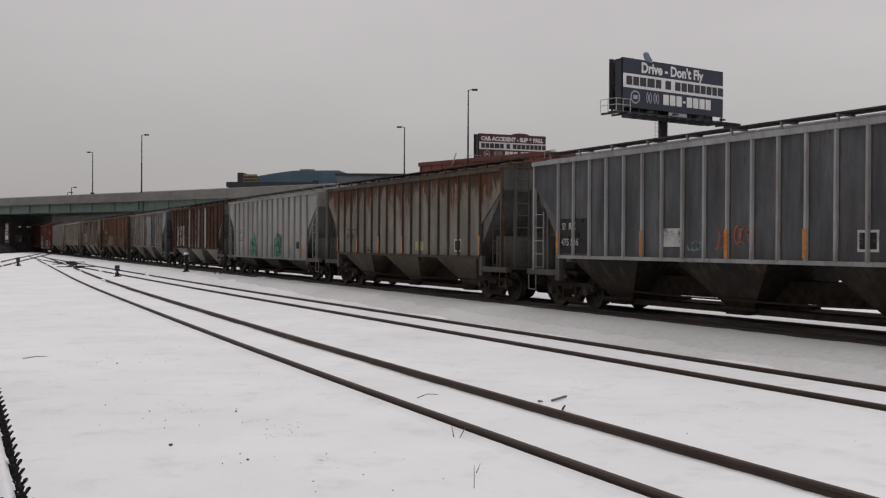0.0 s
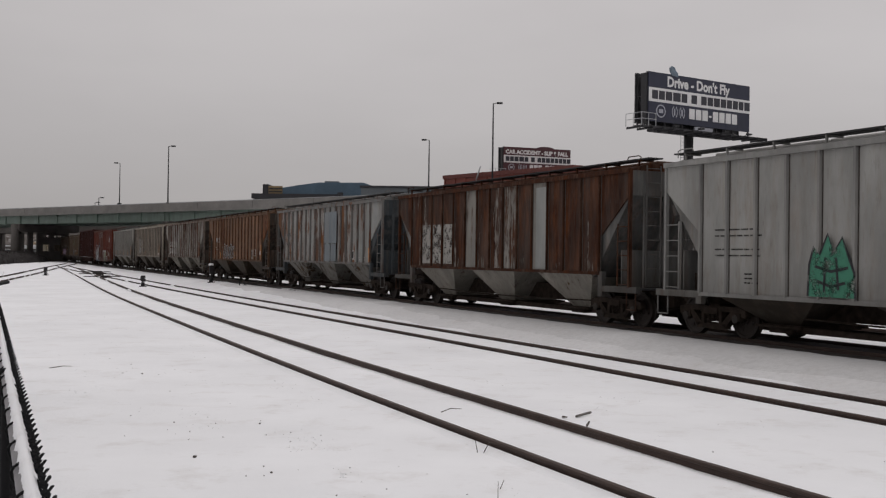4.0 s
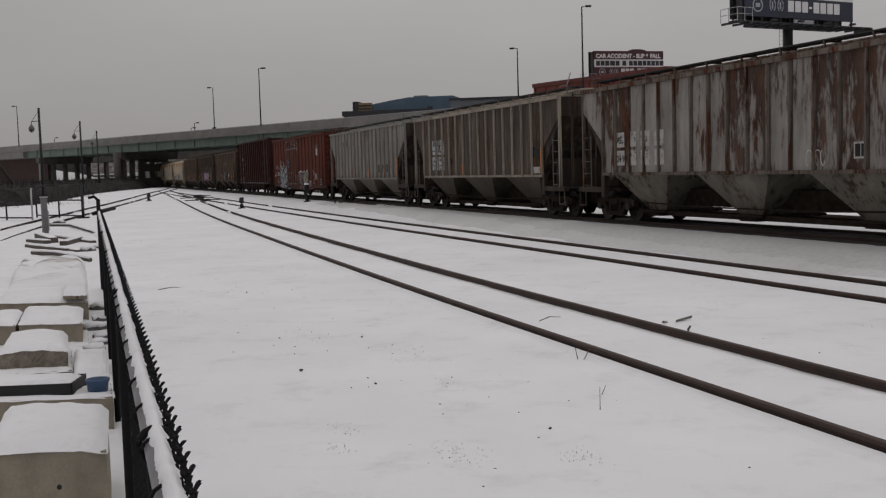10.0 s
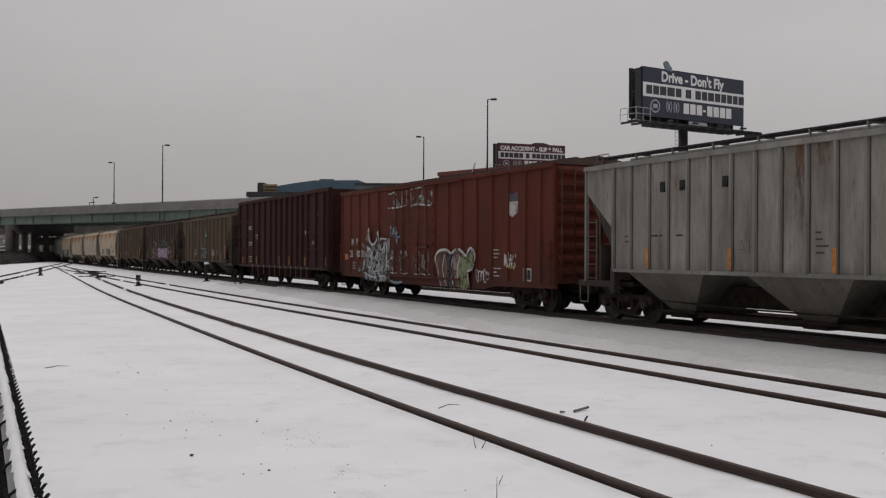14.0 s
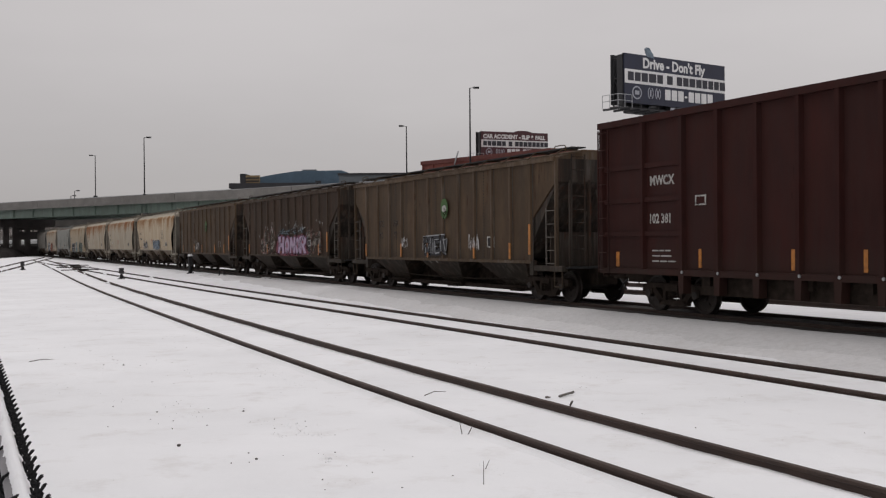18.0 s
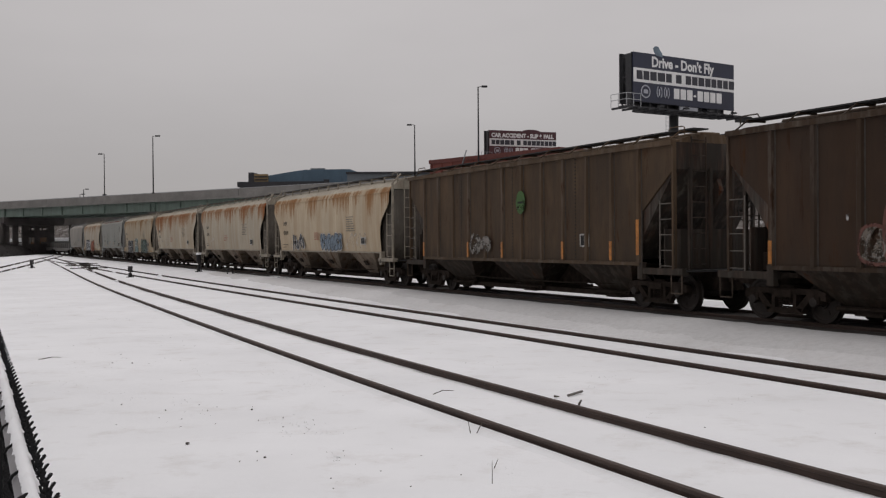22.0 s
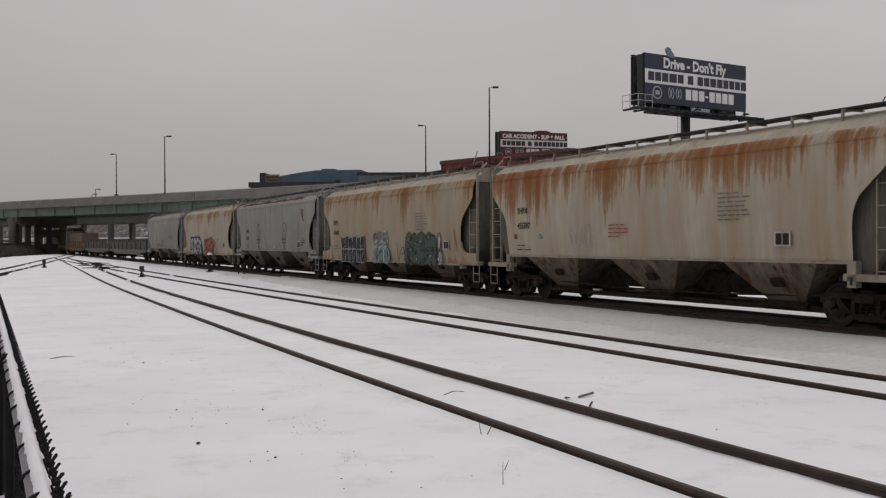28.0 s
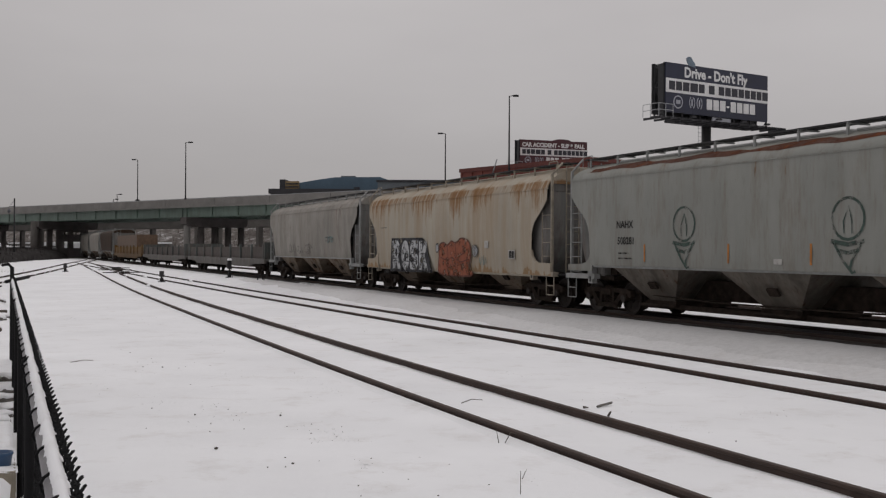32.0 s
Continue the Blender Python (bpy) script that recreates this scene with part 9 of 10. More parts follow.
def fence():
    f = thing("chain_link_fence", "black chain-link fence with a snow-covered top rail", "fence")
    top = 1.65
    part("top_rail", make(tube, [at(fence_at(s * 0.5), s * 0.5, top) for s in range(-12, 40)], 0.027, 12), RAIL_PIPE, f, "grey round top rail")
    # snow lying on the rail, with a ragged edge
    verts, faces = [], []
    s, rows = -5.8, 0
    while s < 19.2:
        a = noise.noise(Vector((s * 9, 0, 1))) * 0.008 + noise.noise(Vector((s * 45, 0, 2))) * 0.006
        b = noise.noise(Vector((s * 7, 3, 1))) * 0.010 + noise.noise(Vector((s * 50, 5, 2))) * 0.009
        hh = 0.028 + noise.noise(Vector((s * 5, 1, 7))) * 0.012
        gap = noise.noise(Vector((s * 1.3, 8, 3))) > 0.62
        k = 0.25 if gap else 1.0
        base = fence_at(s)
        for du, dz in ((-0.014 + a, 0.018), (-0.012 + a * 0.6, 0.026 + hh * 0.35 * k), (0.0, 0.028 + hh * 0.9 * k), (0.014, 0.024 + hh * 0.8 * k), (0.028 + b * 1.6, 0.016), (0.024, -0.008)):
            verts.append(at(base + du, s, top + dz))
        rows += 1
        s += 0.012 + max(s, 0) * 0.002
    for r in range(rows - 1):
        for j in range(5):
            q = r * 6 + j
            faces.append((q, q + 1, q + 7, q + 6))
    me = bpy.data.meshes.new("rail_snow")
    me.from_pydata(verts, [], faces)
    for poly in me.polygons:
        poly.use_smooth = True
    me.materials.append(SNOW_SOFT)
    part("rail_snow", me, None, f, "white snow lying along the rail")
    # wire mesh, with twisted barbs above the rail
    verts, faces = [], []

    def wire(pts, r):
        ring = []
        for i, p in enumerate(pts):
            d = (Vector(pts[min(i + 1, len(pts) - 1)]) - Vector(pts[max(i - 1, 0)])).normalized()
            sd = d.cross(ACROSS).normalized()
            n = len(verts)
            for k in range(4):
                verts.append(Vector(p) + (sd * math.cos(k * math.pi / 2) + ACROSS * math.sin(k * math.pi / 2)) * r)
            ring.append(n)
        for a, b in zip(ring, ring[1:]):
            for k in range(4):
                faces.append((a + k, a + (k + 1) % 4, b + (k + 1) % 4, b + k))
        faces.append(tuple(ring[0] + k for k in range(4)))
        faces.append(tuple(ring[-1] + 3 - k for k in range(4)))

    rng = random.Random(11)
    i = 0
    s = -5.8
    while s < 19:
        off = fence_at(s) + 0.032
        z, k, pts = 1.682, 0, []
        low = bank_z(s) - 0.05
        while z > low:
            pts.append(at(off + (0.006 if (k + i) % 2 else -0.006), s + (0.026 if k % 2 else -0.026) * (1 if i % 2 else -1), z))
            z -= 0.052
            k += 1
        wire(pts, 0.0034)
        a = at(off, s - (0.026 if i % 2 else -0.026), 1.682)
        lean = rng.uniform(-0.012, 0.012)
        wire([a, a + ALONG * 0.008 + ACROSS * 0.004 + Vector((0, 0, 0.012)), a - ALONG * 0.005 - ACROSS * 0.004 + Vector((0, 0, 0.030)), a + ALONG * (0.004 + lean) + ACROSS * 0.011 + Vector((0, 0, 0.047))], 0.0046)
        wire([a, a - ALONG * 0.008 - ACROSS * 0.004 + Vector((0, 0, 0.012)), a + ALONG * 0.006 + ACROSS * 0.004 + Vector((0, 0, 0.030)), a + ALONG * (-0.012 + lean) - ACROSS * 0.009 + Vector((0, 0, 0.041))], 0.0046)
        s += 0.052
        i += 1
    me = bpy.data.meshes.new("wire_mesh")
    me.from_pydata(verts, [], faces)
    me.materials.append(VINYL)
    part("wire_mesh", me, None, f, "black vinyl-coated wire mesh with barbed top")["kind"] = "stuff"
    for s in (-3.7, -0.6, 2.42, 5.5, 8.6, 11.7, 14.8, 18.9):
        q = at(fence_at(s) - 0.0, s, 0)
        part("post", make(tube, [(q.x, q.y, bank_z(s) - 0.1), (q.x, q.y, top - 0.02)], 0.024, 10), VINYL, f)
        bm = bmesh.new()
        ring = [at(fence_at(s) + 0.036 * math.cos(a), s, top + 0.036 * math.sin(a) + 0.004) for a in [2 * math.pi * j / 14 for j in range(15)]]
        tube(bm, ring, 0.010, 6)
        part("loop_cap", bm, VINYL, f)
    s = 1.6
    while s < 12:
        bm = bmesh.new()
        ring = [at(fence_at(s) + 0.034 * math.cos(a), s + 0.03 * math.sin(a * 0.5), top + 0.033 * math.sin(a)) for a in [0.6 + 4.6 * j / 10 for j in range(11)]]
        tube(bm, ring, 0.0045, 5)
        part("wire_tie", bm, VINYL, f)
        s += 0.37
    q = at(fence_at(19.1), 19.1, 0)
    part("end_post", make(tube, [(q.x, q.y, bank_z(19) - 0.1), (q.x, q.y, 1.9)], 0.035, 10), VINYL, f, "black end post")
    bm = bmesh.new()
    tube(bm, [at(fence_at(19.1), 19.1, 1.88), at(0.32, 19.15, 1.95), at(0.22, 19.2, 1.93)], 0.025, 8)
    tube(bm, [at(0.28, 18.7, 1.66), at(0.66, 19.5, 1.72)], 0.03, 8)
    part("end_rail", bm, VINYL, f)


fence()

# ---- stored blocks, tarpaulin and boards on the bank ----
BEIGE = plain("beige_concrete_block", (0.255, 0.225, 0.175), 0.9, 0, 0.2, 6, 0.4)
ROUGH_BEIGE = plain("rough_block_face", (0.23, 0.20, 0.165), 0.95, 0, 0.35, 14, 0.9)
BOARD = plain("weathered_board", (0.085, 0.07, 0.06), 0.85, 0, 0.3, 5, 0.4)


def snow_cap(bm, x0, x1, y0, y1, z, h, seed, over=0.015):
    """Soft snow on a flat top, rounded towards its edges."""
    n = 9
    grid = []
    for i in range(n):
        row = []
        for j in range(n):
            u, v = i / (n - 1), j / (n - 1)
            e = min(u, 1 - u, v, 1 - v)
            zz = z - 0.008 + h * (1 - (1 - min(e / 0.22, 1)) ** 3) + 0.010 * noise.noise(Vector((u * 4, v * 4, seed)))
            row.append(bm.verts.new((x0 - over + (x1 - x0 + 2 * over) * u, y0 - over + (y1 - y0 + 2 * over) * v, zz)))
        grid.append(row)
    for i in range(n - 1):
        for j in range(n - 1):
            bm.faces.new((grid[i][j], grid[i + 1][j], grid[i + 1][j + 1], grid[i][j + 1])).smooth = True


def stored_block(quad, z0, z1, snow_h=0.055, rough=False, arch=0.0, seed=1, label="beige concrete block with a cap of snow", mat=None):
    """A tapered block on the bank. quad: front left, front right, back right, back left on the plan."""
    cp, cs = sum(p for p, s in quad) / 4, sum(s for p, s in quad) / 4
    ob = thing("concrete_block", label, "building block", placed(cp, cs, z0), group="stored concrete blocks")
    loc = [(p - cp, s - cs) for p, s in quad]
    h = z1 - z0

    def on(u, v):
        a = [loc[0][i] + (loc[1][i] - loc[0][i]) * u for i in (0, 1)]
        b = [loc[3][i] + (loc[2][i] - loc[3][i]) * u for i in (0, 1)]
        return a[0] + (b[0] - a[0]) * v, a[1] + (b[1] - a[1]) * v

    def crown(u):
        return arch * (1 - (2 * u - 1) ** 2)

    bm = bmesh.new()
    n = 8
    lo = [[bm.verts.new((*on(i / n, v), 0)) for i in range(n + 1)] for v in (0, 1)]
    hi = [[bm.verts.new((*on(i / n, v), h + crown(i / n))) for i in range(n + 1)] for v in (0, 1)]
    for i in range(n):
        bm.faces.new((lo[0][i], lo[0][i + 1], hi[0][i + 1], hi[0][i]))
        bm.faces.new((lo[1][i + 1], lo[1][i], hi[1][i], hi[1][i + 1]))
        bm.faces.new((hi[0][i], hi[0][i + 1], hi[1][i + 1], hi[1][i]))
        bm.faces.new((lo[0][i + 1], lo[0][i], lo[1][i], lo[1][i + 1]))
    bm.faces.new((lo[0][0], hi[0][0], hi[1][0], lo[1][0]))
    bm.faces.new((lo[0][n], lo[1][n], hi[1][n], hi[0][n]))
    part("block_body", bm, mat or (ROUGH_BEIGE if rough else BEIGE), ob)
    if rough:
        bm = bmesh.new()
        nn, m = 26, 7
        gr = []
        for i in range(nn + 1):
            x, y = on(0.01 + 0.98 * i / nn, 0)
            gr.append([bm.verts.new((x, y - 0.012 - 0.03 * abs(noise.noise(Vector((i * 0.7, j * 1.1, seed)))), (h + crown(i / nn)) * (0.03 + 0.94 * j / m))) for j in range(m + 1)])
        for i in range(nn):
            for j in range(m):
                bm.faces.new((gr[i][j], gr[i + 1][j], gr[i + 1][j + 1], gr[i][j + 1]))
        part("split_face", bm, ROUGH_BEIGE, ob, "rough split stone face")
    elif not mat:
        for u, zz in ((0.60, 0.62), (0.60, 0.38)):
            x, y = on(u, 0)
            part("pin_hole", make(tube, [(x, y - 0.004, h * zz), (x, y + 0.02, h * zz)], 0.014, 10), BLACK, ob)
    bm = bmesh.new()
    n = 14
    grid = []
    for i in range(n + 1):
        row = []
        for j in range(n + 1):
            u, v = i / n, j / n
            e = min(u, 1 - u, v, 1 - v)
            x, y = on(-0.015 + 1.03 * u, -0.02 + 1.04 * v)
            zz = h + crown(u) + 0.006 + snow_h * (1 - (1 - min(e / 0.16, 1)) ** 2.6) + (0.012 * noise.noise(Vector((u * 5, v * 5, seed))) if e > 0 else -0.012 + 0.01 * noise.noise(Vector((u * 7, v * 7, seed))))
            row.append(bm.verts.new((x, y, zz)))
        grid.append(row)
    for i in range(n):
        for j in range(n):
            bm.faces.new((grid[i][j], grid[i + 1][j], grid[i + 1][j + 1], grid[i][j + 1])).smooth = True
    part("snow_cap", bm, SNOW_SOFT, ob, "thick soft snow")
    return ob


SLAB = "low beige concrete slab under snow"
stored_block([(-0.55, 6.02), (0.075, 5.80), (0.112, 6.84), (-0.50, 7.12)], 0.28, 0.78, 0.05, arch=0.018, seed=1)
stored_block([(-0.95, 8.70), (0.185, 8.35), (0.19, 8.78), (-0.95, 9.16)], 0.28, 0.553, 0.012, seed=2, label=SLAB)
stored_block([(-1.0, 9.20), (0.20, 8.80), (0.20, 9.85), (-1.0, 10.2)], 0.28, 0.46, 0.02, seed=3, label=SLAB)
stored_block([(-0.10, 9.98), (0.20, 9.92), (0.22, 11.3), (-0.10, 11.4)], 0.28, 0.44, 0.05, seed=4, label=SLAB)
stored_block([(-0.92, 10.72), (-0.13, 10.55), (-0.13, 11.95), (-0.92, 12.1)], 0.28, 0.40, 0.02, seed=5, label=SLAB)
stored_block([(-0.80, 10.86), (-0.16, 10.70), (-0.17, 11.83), (-0.76, 12.0)], 0.405, 0.565, 0.06, True, 0.035, 6, "beige split-face block with a cap of snow")
stored_block([(-0.72, 13.11), (-0.01, 12.80), (0.01, 14.22), (-0.70, 14.65)], 0.32, 0.56, 0.05, seed=7)
stored_block([(-0.30, 12.75), (0.05, 12.60), (0.06, 13.9), (-0.30, 13.9)], 0.28, 0.32, 0.01, seed=8, label="dark concrete slab under another block", mat=CONCRETE_DARK)
stored_block([(-1.40, 13.4), (-0.76, 13.13), (-0.74, 14.4), (-1.40, 14.7)], 0.28, 0.55, 0.05, seed=9)
stored_block([(-1.12, 15.68), (0.09, 15.08), (0.09, 16.9), (-1.10, 17.5)], 0.26, 0.55, 0.05, seed=10, label="long beige concrete block with a cap of snow")
stored_block([(-0.24, 15.1), (0.08, 14.95), (0.10, 16.5), (-0.22, 16.6)], 0.605, 0.66, 0.04, seed=11, label="small beige block lying on another block")


def tray_and_cup():
    z = 0.556
    ob = thing("plastic_tray", "shallow black plastic tray full of snow", "tray", placed(-0.44, 8.83, z, -16))
    bm = bmesh.new()
    for a, b in (((-0.40, -0.20, 0), (0.40, 0.20, 0.02)), ((-0.40, -0.20, 0), (-0.385, 0.20, 0.10)), ((0.385, -0.20, 0), (0.40, 0.20, 0.10)), ((-0.40, -0.20, 0), (0.40, -0.185, 0.10)), ((-0.40, 0.185, 0), (0.40, 0.20, 0.10)), ((-0.02, -0.185, 0), (0.02, 0.185, 0.085))):
        box(bm, a, b)
    part("tray_body", bm, BLACK, ob)
    bm = bmesh.new()
    snow_cap(bm, -0.38, 0.38, -0.18, 0.2, 0.085, 0.05, 4)
    part("snow_cap", bm, SNOW_SOFT, ob)
    ob = thing("blue_pot", "small blue plastic pot with snow on its rim", "pot", placed(0.082, 8.58, z))
    bm = bmesh.new()
    prof = [(0.076, 0.0), (0.086, 0.085), (0.093, 0.09), (0.093, 0.11), (0.083, 0.11), (0.074, 0.02)]
    rings = [[bm.verts.new((r * math.cos(2 * math.pi * i / 20), r * math.sin(2 * math.pi * i / 20), zz)) for i in range(20)] for r, zz in prof]
    for a, b in zip(rings, rings[1:]):
        for i in range(20):
            bm.faces.new((a[i], a[(i + 1) % 20], b[(i + 1) % 20], b[i])).smooth = True
    bm.faces.new(rings[0])
    bm.faces.new(rings[-1])
    part("pot_body", bm, plain("blue_plastic", (0.03, 0.075, 0.16), 0.35, 0, 0.1), ob)
    bm = bmesh.new()
    snow_cap(bm, -0.055, 0.055, -0.05, 0.06, 0.07, 0.02, 6, 0.0)
    part("snow_cap", bm, SNOW_SOFT, ob)


tray_and_cup()


def rubble(p, s, r, seed):
    ob = thing("rubble_stone", "dark broken stone capped with snow", "stone", placed(p, s, bank_z(s) - r * 0.25), group="rubble beside the blocks")
    rng = random.Random(seed)
    for nm, mat, sc, dz in (("stone", CONCRETE_DARK, 1.0, r * 0.35), ("snow_cap", SNOW_SOFT, 0.92, r * 0.72)):
        bm = bmesh.new()
        bmesh.ops.create_icosphere(bm, subdivisions=2, radius=r * sc)
        for v in bm.verts:
            k = 1 + 0.35 * noise.noise(v.co * (1.6 / r) + Vector((seed, 0, 0)))
            v.co = Vector((v.co.x * k * 1.2, v.co.y * k * 1.4, v.co.z * k * (0.6 if nm == "stone" else 0.45) + dz))
        for fc in bm.faces:
            fc.smooth = nm == "snow_cap"
        part(nm, bm, mat, ob)


for i, (p, s, r) in enumerate(((0.12, 12.2, 0.09), (0.22, 13.2, 0.08), (0.14, 14.0, 0.10), (0.24, 14.9, 0.09), (0.17, 12.7, 0.07), (0.26, 16.3, 0.09), (0.26, 30.5, 0.15), (-0.79, 54.9, 0.17), (0.12, 11.8, 0.06), (0.42, 31.9, 0.12))):
    rubble(p, s, r * 1.35, i)


def tarpaulin():
    ob = thing("covered_pile", "low pile under a wrinkled sheet and snow", "tarpaulin", placed(-0.55, 22.3, bank_z(22.3)))
    bm = bmesh.new()
    n, m = 26, 44
    g = []
    for i in range(n + 1):
        row = []
        for j in range(m + 1):
            u, v = i / n, j / m
            x, y = -0.72 + 1.42 * u, -2.2 + 4.5 * v
            e = min(u, 1 - u, v, 1 - v)
            fold = abs(noise.noise(Vector((x * 0.7 + y * 0.5, y * 1.5 - x * 1.0, 3)))) * 0.30 + 0.06 * math.sin(y * 3.4 + x * 2.6 + 2 * noise.noise(Vector((x, y * 0.5, 8))))
            z = bank_z(22.3 + y) - bank_z(22.3) - 0.04 + (0.2 + fold) * (1 - (1 - min(e / 0.12, 1)) ** 2)
            row.append(bm.verts.new((x, y, z)))
        g.append(row)
    for i in range(n):
        for j in range(m):
            bm.faces.new((g[i][j], g[i + 1][j], g[i + 1][j + 1], g[i][j + 1])).smooth = True
    k = Mat("snowy_sheet_fold_shade", 0.85, 0, 0.15)
    # Brown streaks put the dark of the folds into the sheet's colour.
    k.color(k.ramp(k.noise(1.5, 6, 0.6, (0.35, 2.4, 1.0)), [(0.42, (0.74, 0.745, 0.76)), (0.58, (0.68, 0.68, 0.69)), (0.68, (0.26, 0.23, 0.21))]))
    part("sheet", bm, k.m, ob)


tarpaulin()


def board(a, b, w, h, label, lift=0.0):
    (p0, s0), (p1, s1) = a, b
    v0, v1 = at(p0, s0, bank_z(s0) + lift), at(p1, s1, bank_z(s1) + lift)
    d = v1 - v0
    m = Matrix.Translation((v0 + v1) / 2) @ d.to_track_quat("X", "Z").to_matrix().to_4x4()
    ob = thing("board", label, "wooden board", m, group="boards on the bank")
    L = d.length / 2
    bm = bmesh.new()
    box(bm, (-L, -w / 2, -0.04), (L, w / 2, h))
    bevel(bm, 0.008)
    part("plank", bm, BOARD, ob)
    bm = bmesh.new()
    snow_cap(bm, -L * 0.98, L * 0.98, -w * 0.48, w * 0.5, h, 0.045, s0, 0.0)
    part("snow_cap", bm, SNOW_SOFT, ob)


for a, b, w, h in (((-1.34, 40.9), (-0.74, 36.4), 0.3, 0.17), ((-0.77, 40.6), (0.48, 34.9), 0.2, 0.08), ((-0.40, 34.0), (0.05, 36.6), 0.26, 0.15), ((-1.46, 34.6), (-0.19, 30.9), 0.22, 0.08), ((-1.0, 33.4), (0.1, 30.2), 0.2, 0.06), ((-1.55, 37.9), (-0.9, 36.2), 0.24, 0.1)):
    board(a, b, w, h, "grey weathered board under a strip of snow")


def fallen_log(points, r, label):
    """A bent round timber, its ends on the ground, with snow along its back."""
    ob = thing("log", label, "log", group="boards on the bank")
    n = 10
    line, top = [], []
    for i in range(n + 1):
        t = i / n * (len(points) - 1)
        k = min(int(t), len(points) - 2)
        (p0, s0), (p1, s1) = points[k], points[k + 1]
        f = t - k
        p, q = p0 + (p1 - p0) * f, s0 + (s1 - s0) * f
        z = bank_z(q) + r * (0.7 + 0.5 * math.sin(math.pi * i / n))
        line.append(at(p, q, z))
        top.append(at(p, q, z + r * 0.62))
    part("timber", make(tube, line, r, 9, r * 0.75), BOARD, ob)
    part("snow_cap", make(tube, top, r * 0.72, 9, r * 0.6), SNOW_SOFT, ob)


fallen_log([(-1.13, 52.0), (-0.24, 50.2), (0.62, 42.6)], 0.065, "long bent grey log half under snow")
fallen_log([(-1.17, 30.2), (-0.54, 28.8), (0.27, 26.0)], 0.065, "long bent brown log half under snow")

# ---- marker post and pipe railing by the spur ----
POST_GREY = plain("weathered_post_steel", (0.15, 0.15, 0.155), 0.6, 0.4, 0.25, 4)
ob = thing("marker_post", "square galvanized steel post in the snow", "post", placed(-1.2, 44.9, bank_z(44.9) - 0.1, 12))
bm = bmesh.new()
box(bm, (-0.11, -0.12, 0), (0.11, 0.12, 1.55))
bevel(bm, 0.02)
part("post_body", bm, POST_GREY, ob)
part("post_cap", make(box, (-0.14, -0.15, 1.55), (0.14, 0.15, 1.6)), GALV, ob)
bm = bmesh.new()
box(bm, (0.11, -0.06, 0.2), (0.16, 0.06, 1.0))
part("cable_duct", bm, GALV, ob)


def pipe_railing():
    ob = thing("pipe_railing", "dark steel pipe railing along the spur track", "railing")
    # two runs: one bay of two panels, then a lower run set nearer
    first = at(0.4, 60.8, ground_z(0.4, 60.8))
    for line, top in (([(0.4, 60.8), (-0.88, 62.9), (-2.14, 64.6)], 1.92), ([(-2.25, 60.8), (-3.65, 62.4), (-5.3, 64.3), (-7.0, 66.3), (-9.0, 68.6), (-11.5, 71.5), (-14.5, 75.0)], 1.78)):
        pts = [at(p, q, ground_z(p, q)) for p, q in line]
        for i, v in enumerate(pts):
            part("post", make(tube, [v - Vector((0, 0, 0.1)), v + Vector((0, 0, top))], 0.085 if i == 0 and top > 1.9 else 0.05, 8), POLE_DARK if top > 1.9 or i else GALV, ob)
        for a, b in zip(pts, pts[1:]):
            for z, r in ((0.14, 0.045), (top * 0.53, 0.045), (top - 0.06, 0.06)):
                part("rail_bar", make(tube, [a + Vector((0, 0, z)), b + Vector((0, 0, z))], r, 6), POLE_DARK, ob)
    part("base_plate", make(box, (-0.25, -0.25, -0.05), (0.25, 0.25, 0.08)), POLE_DARK, ob, m=Matrix.Translation(first))


pipe_railing()


# ---- switch stands ----
TARGET = plain("dull_target_paint", (0.02, 0.018, 0.02), 0.6)


def switch_stand(p, s, h, label, white=False):
    z = ground_z(p, s)
    ob = thing("switch_stand", label, "switch stand", placed(p, s, z - 0.02, 20), group="switch stands")
    part("base", make(box, (-0.19, -0.14, 0), (0.19, 0.14, 0.07)), BLACK, ob)
    bm = bmesh.new()
    prism(bm, [(-0.11, 0.07), (0.11, 0.07), (0.08, h * 0.42), (-0.08, h * 0.42)], -0.08, 0.08, 1)
    bevel(bm, 0.015)
    part("housing", bm, BLACK, ob)
    part("mast", make(tube, [(0, 0, h * 0.4), (0, 0, h * 0.75)], 0.045, 8), BLACK, ob)
    bm = bmesh.new()
    prism(bm, [(-0.13, h * 0.50), (0.15, h * 0.46), (0.17, h * 0.66), (0.09, h * 0.72), (0.15, h * 0.78), (0.14, h * 0.98), (-0.13, h * 0.98), (-0.15, h * 0.7)], -0.05, 0.05, 1)
    part("target", bm, TARGET, ob)
    if white:
        bm = bmesh.new()
        snow_cap(bm, -0.13, 0.13, -0.1, 0.1, h * 0.97, 0.14, 2)
        part("snow_cap", bm, SNOW_SOFT, ob)
    bm = bmesh.new()
    tube(bm, [(0.08, 0.0, h * 0.3), (0.22, 0.05, h * 0.2), (0.26, 0.05, 0.06)], 0.02, 6)
    part("lever", bm, BLACK, ob)


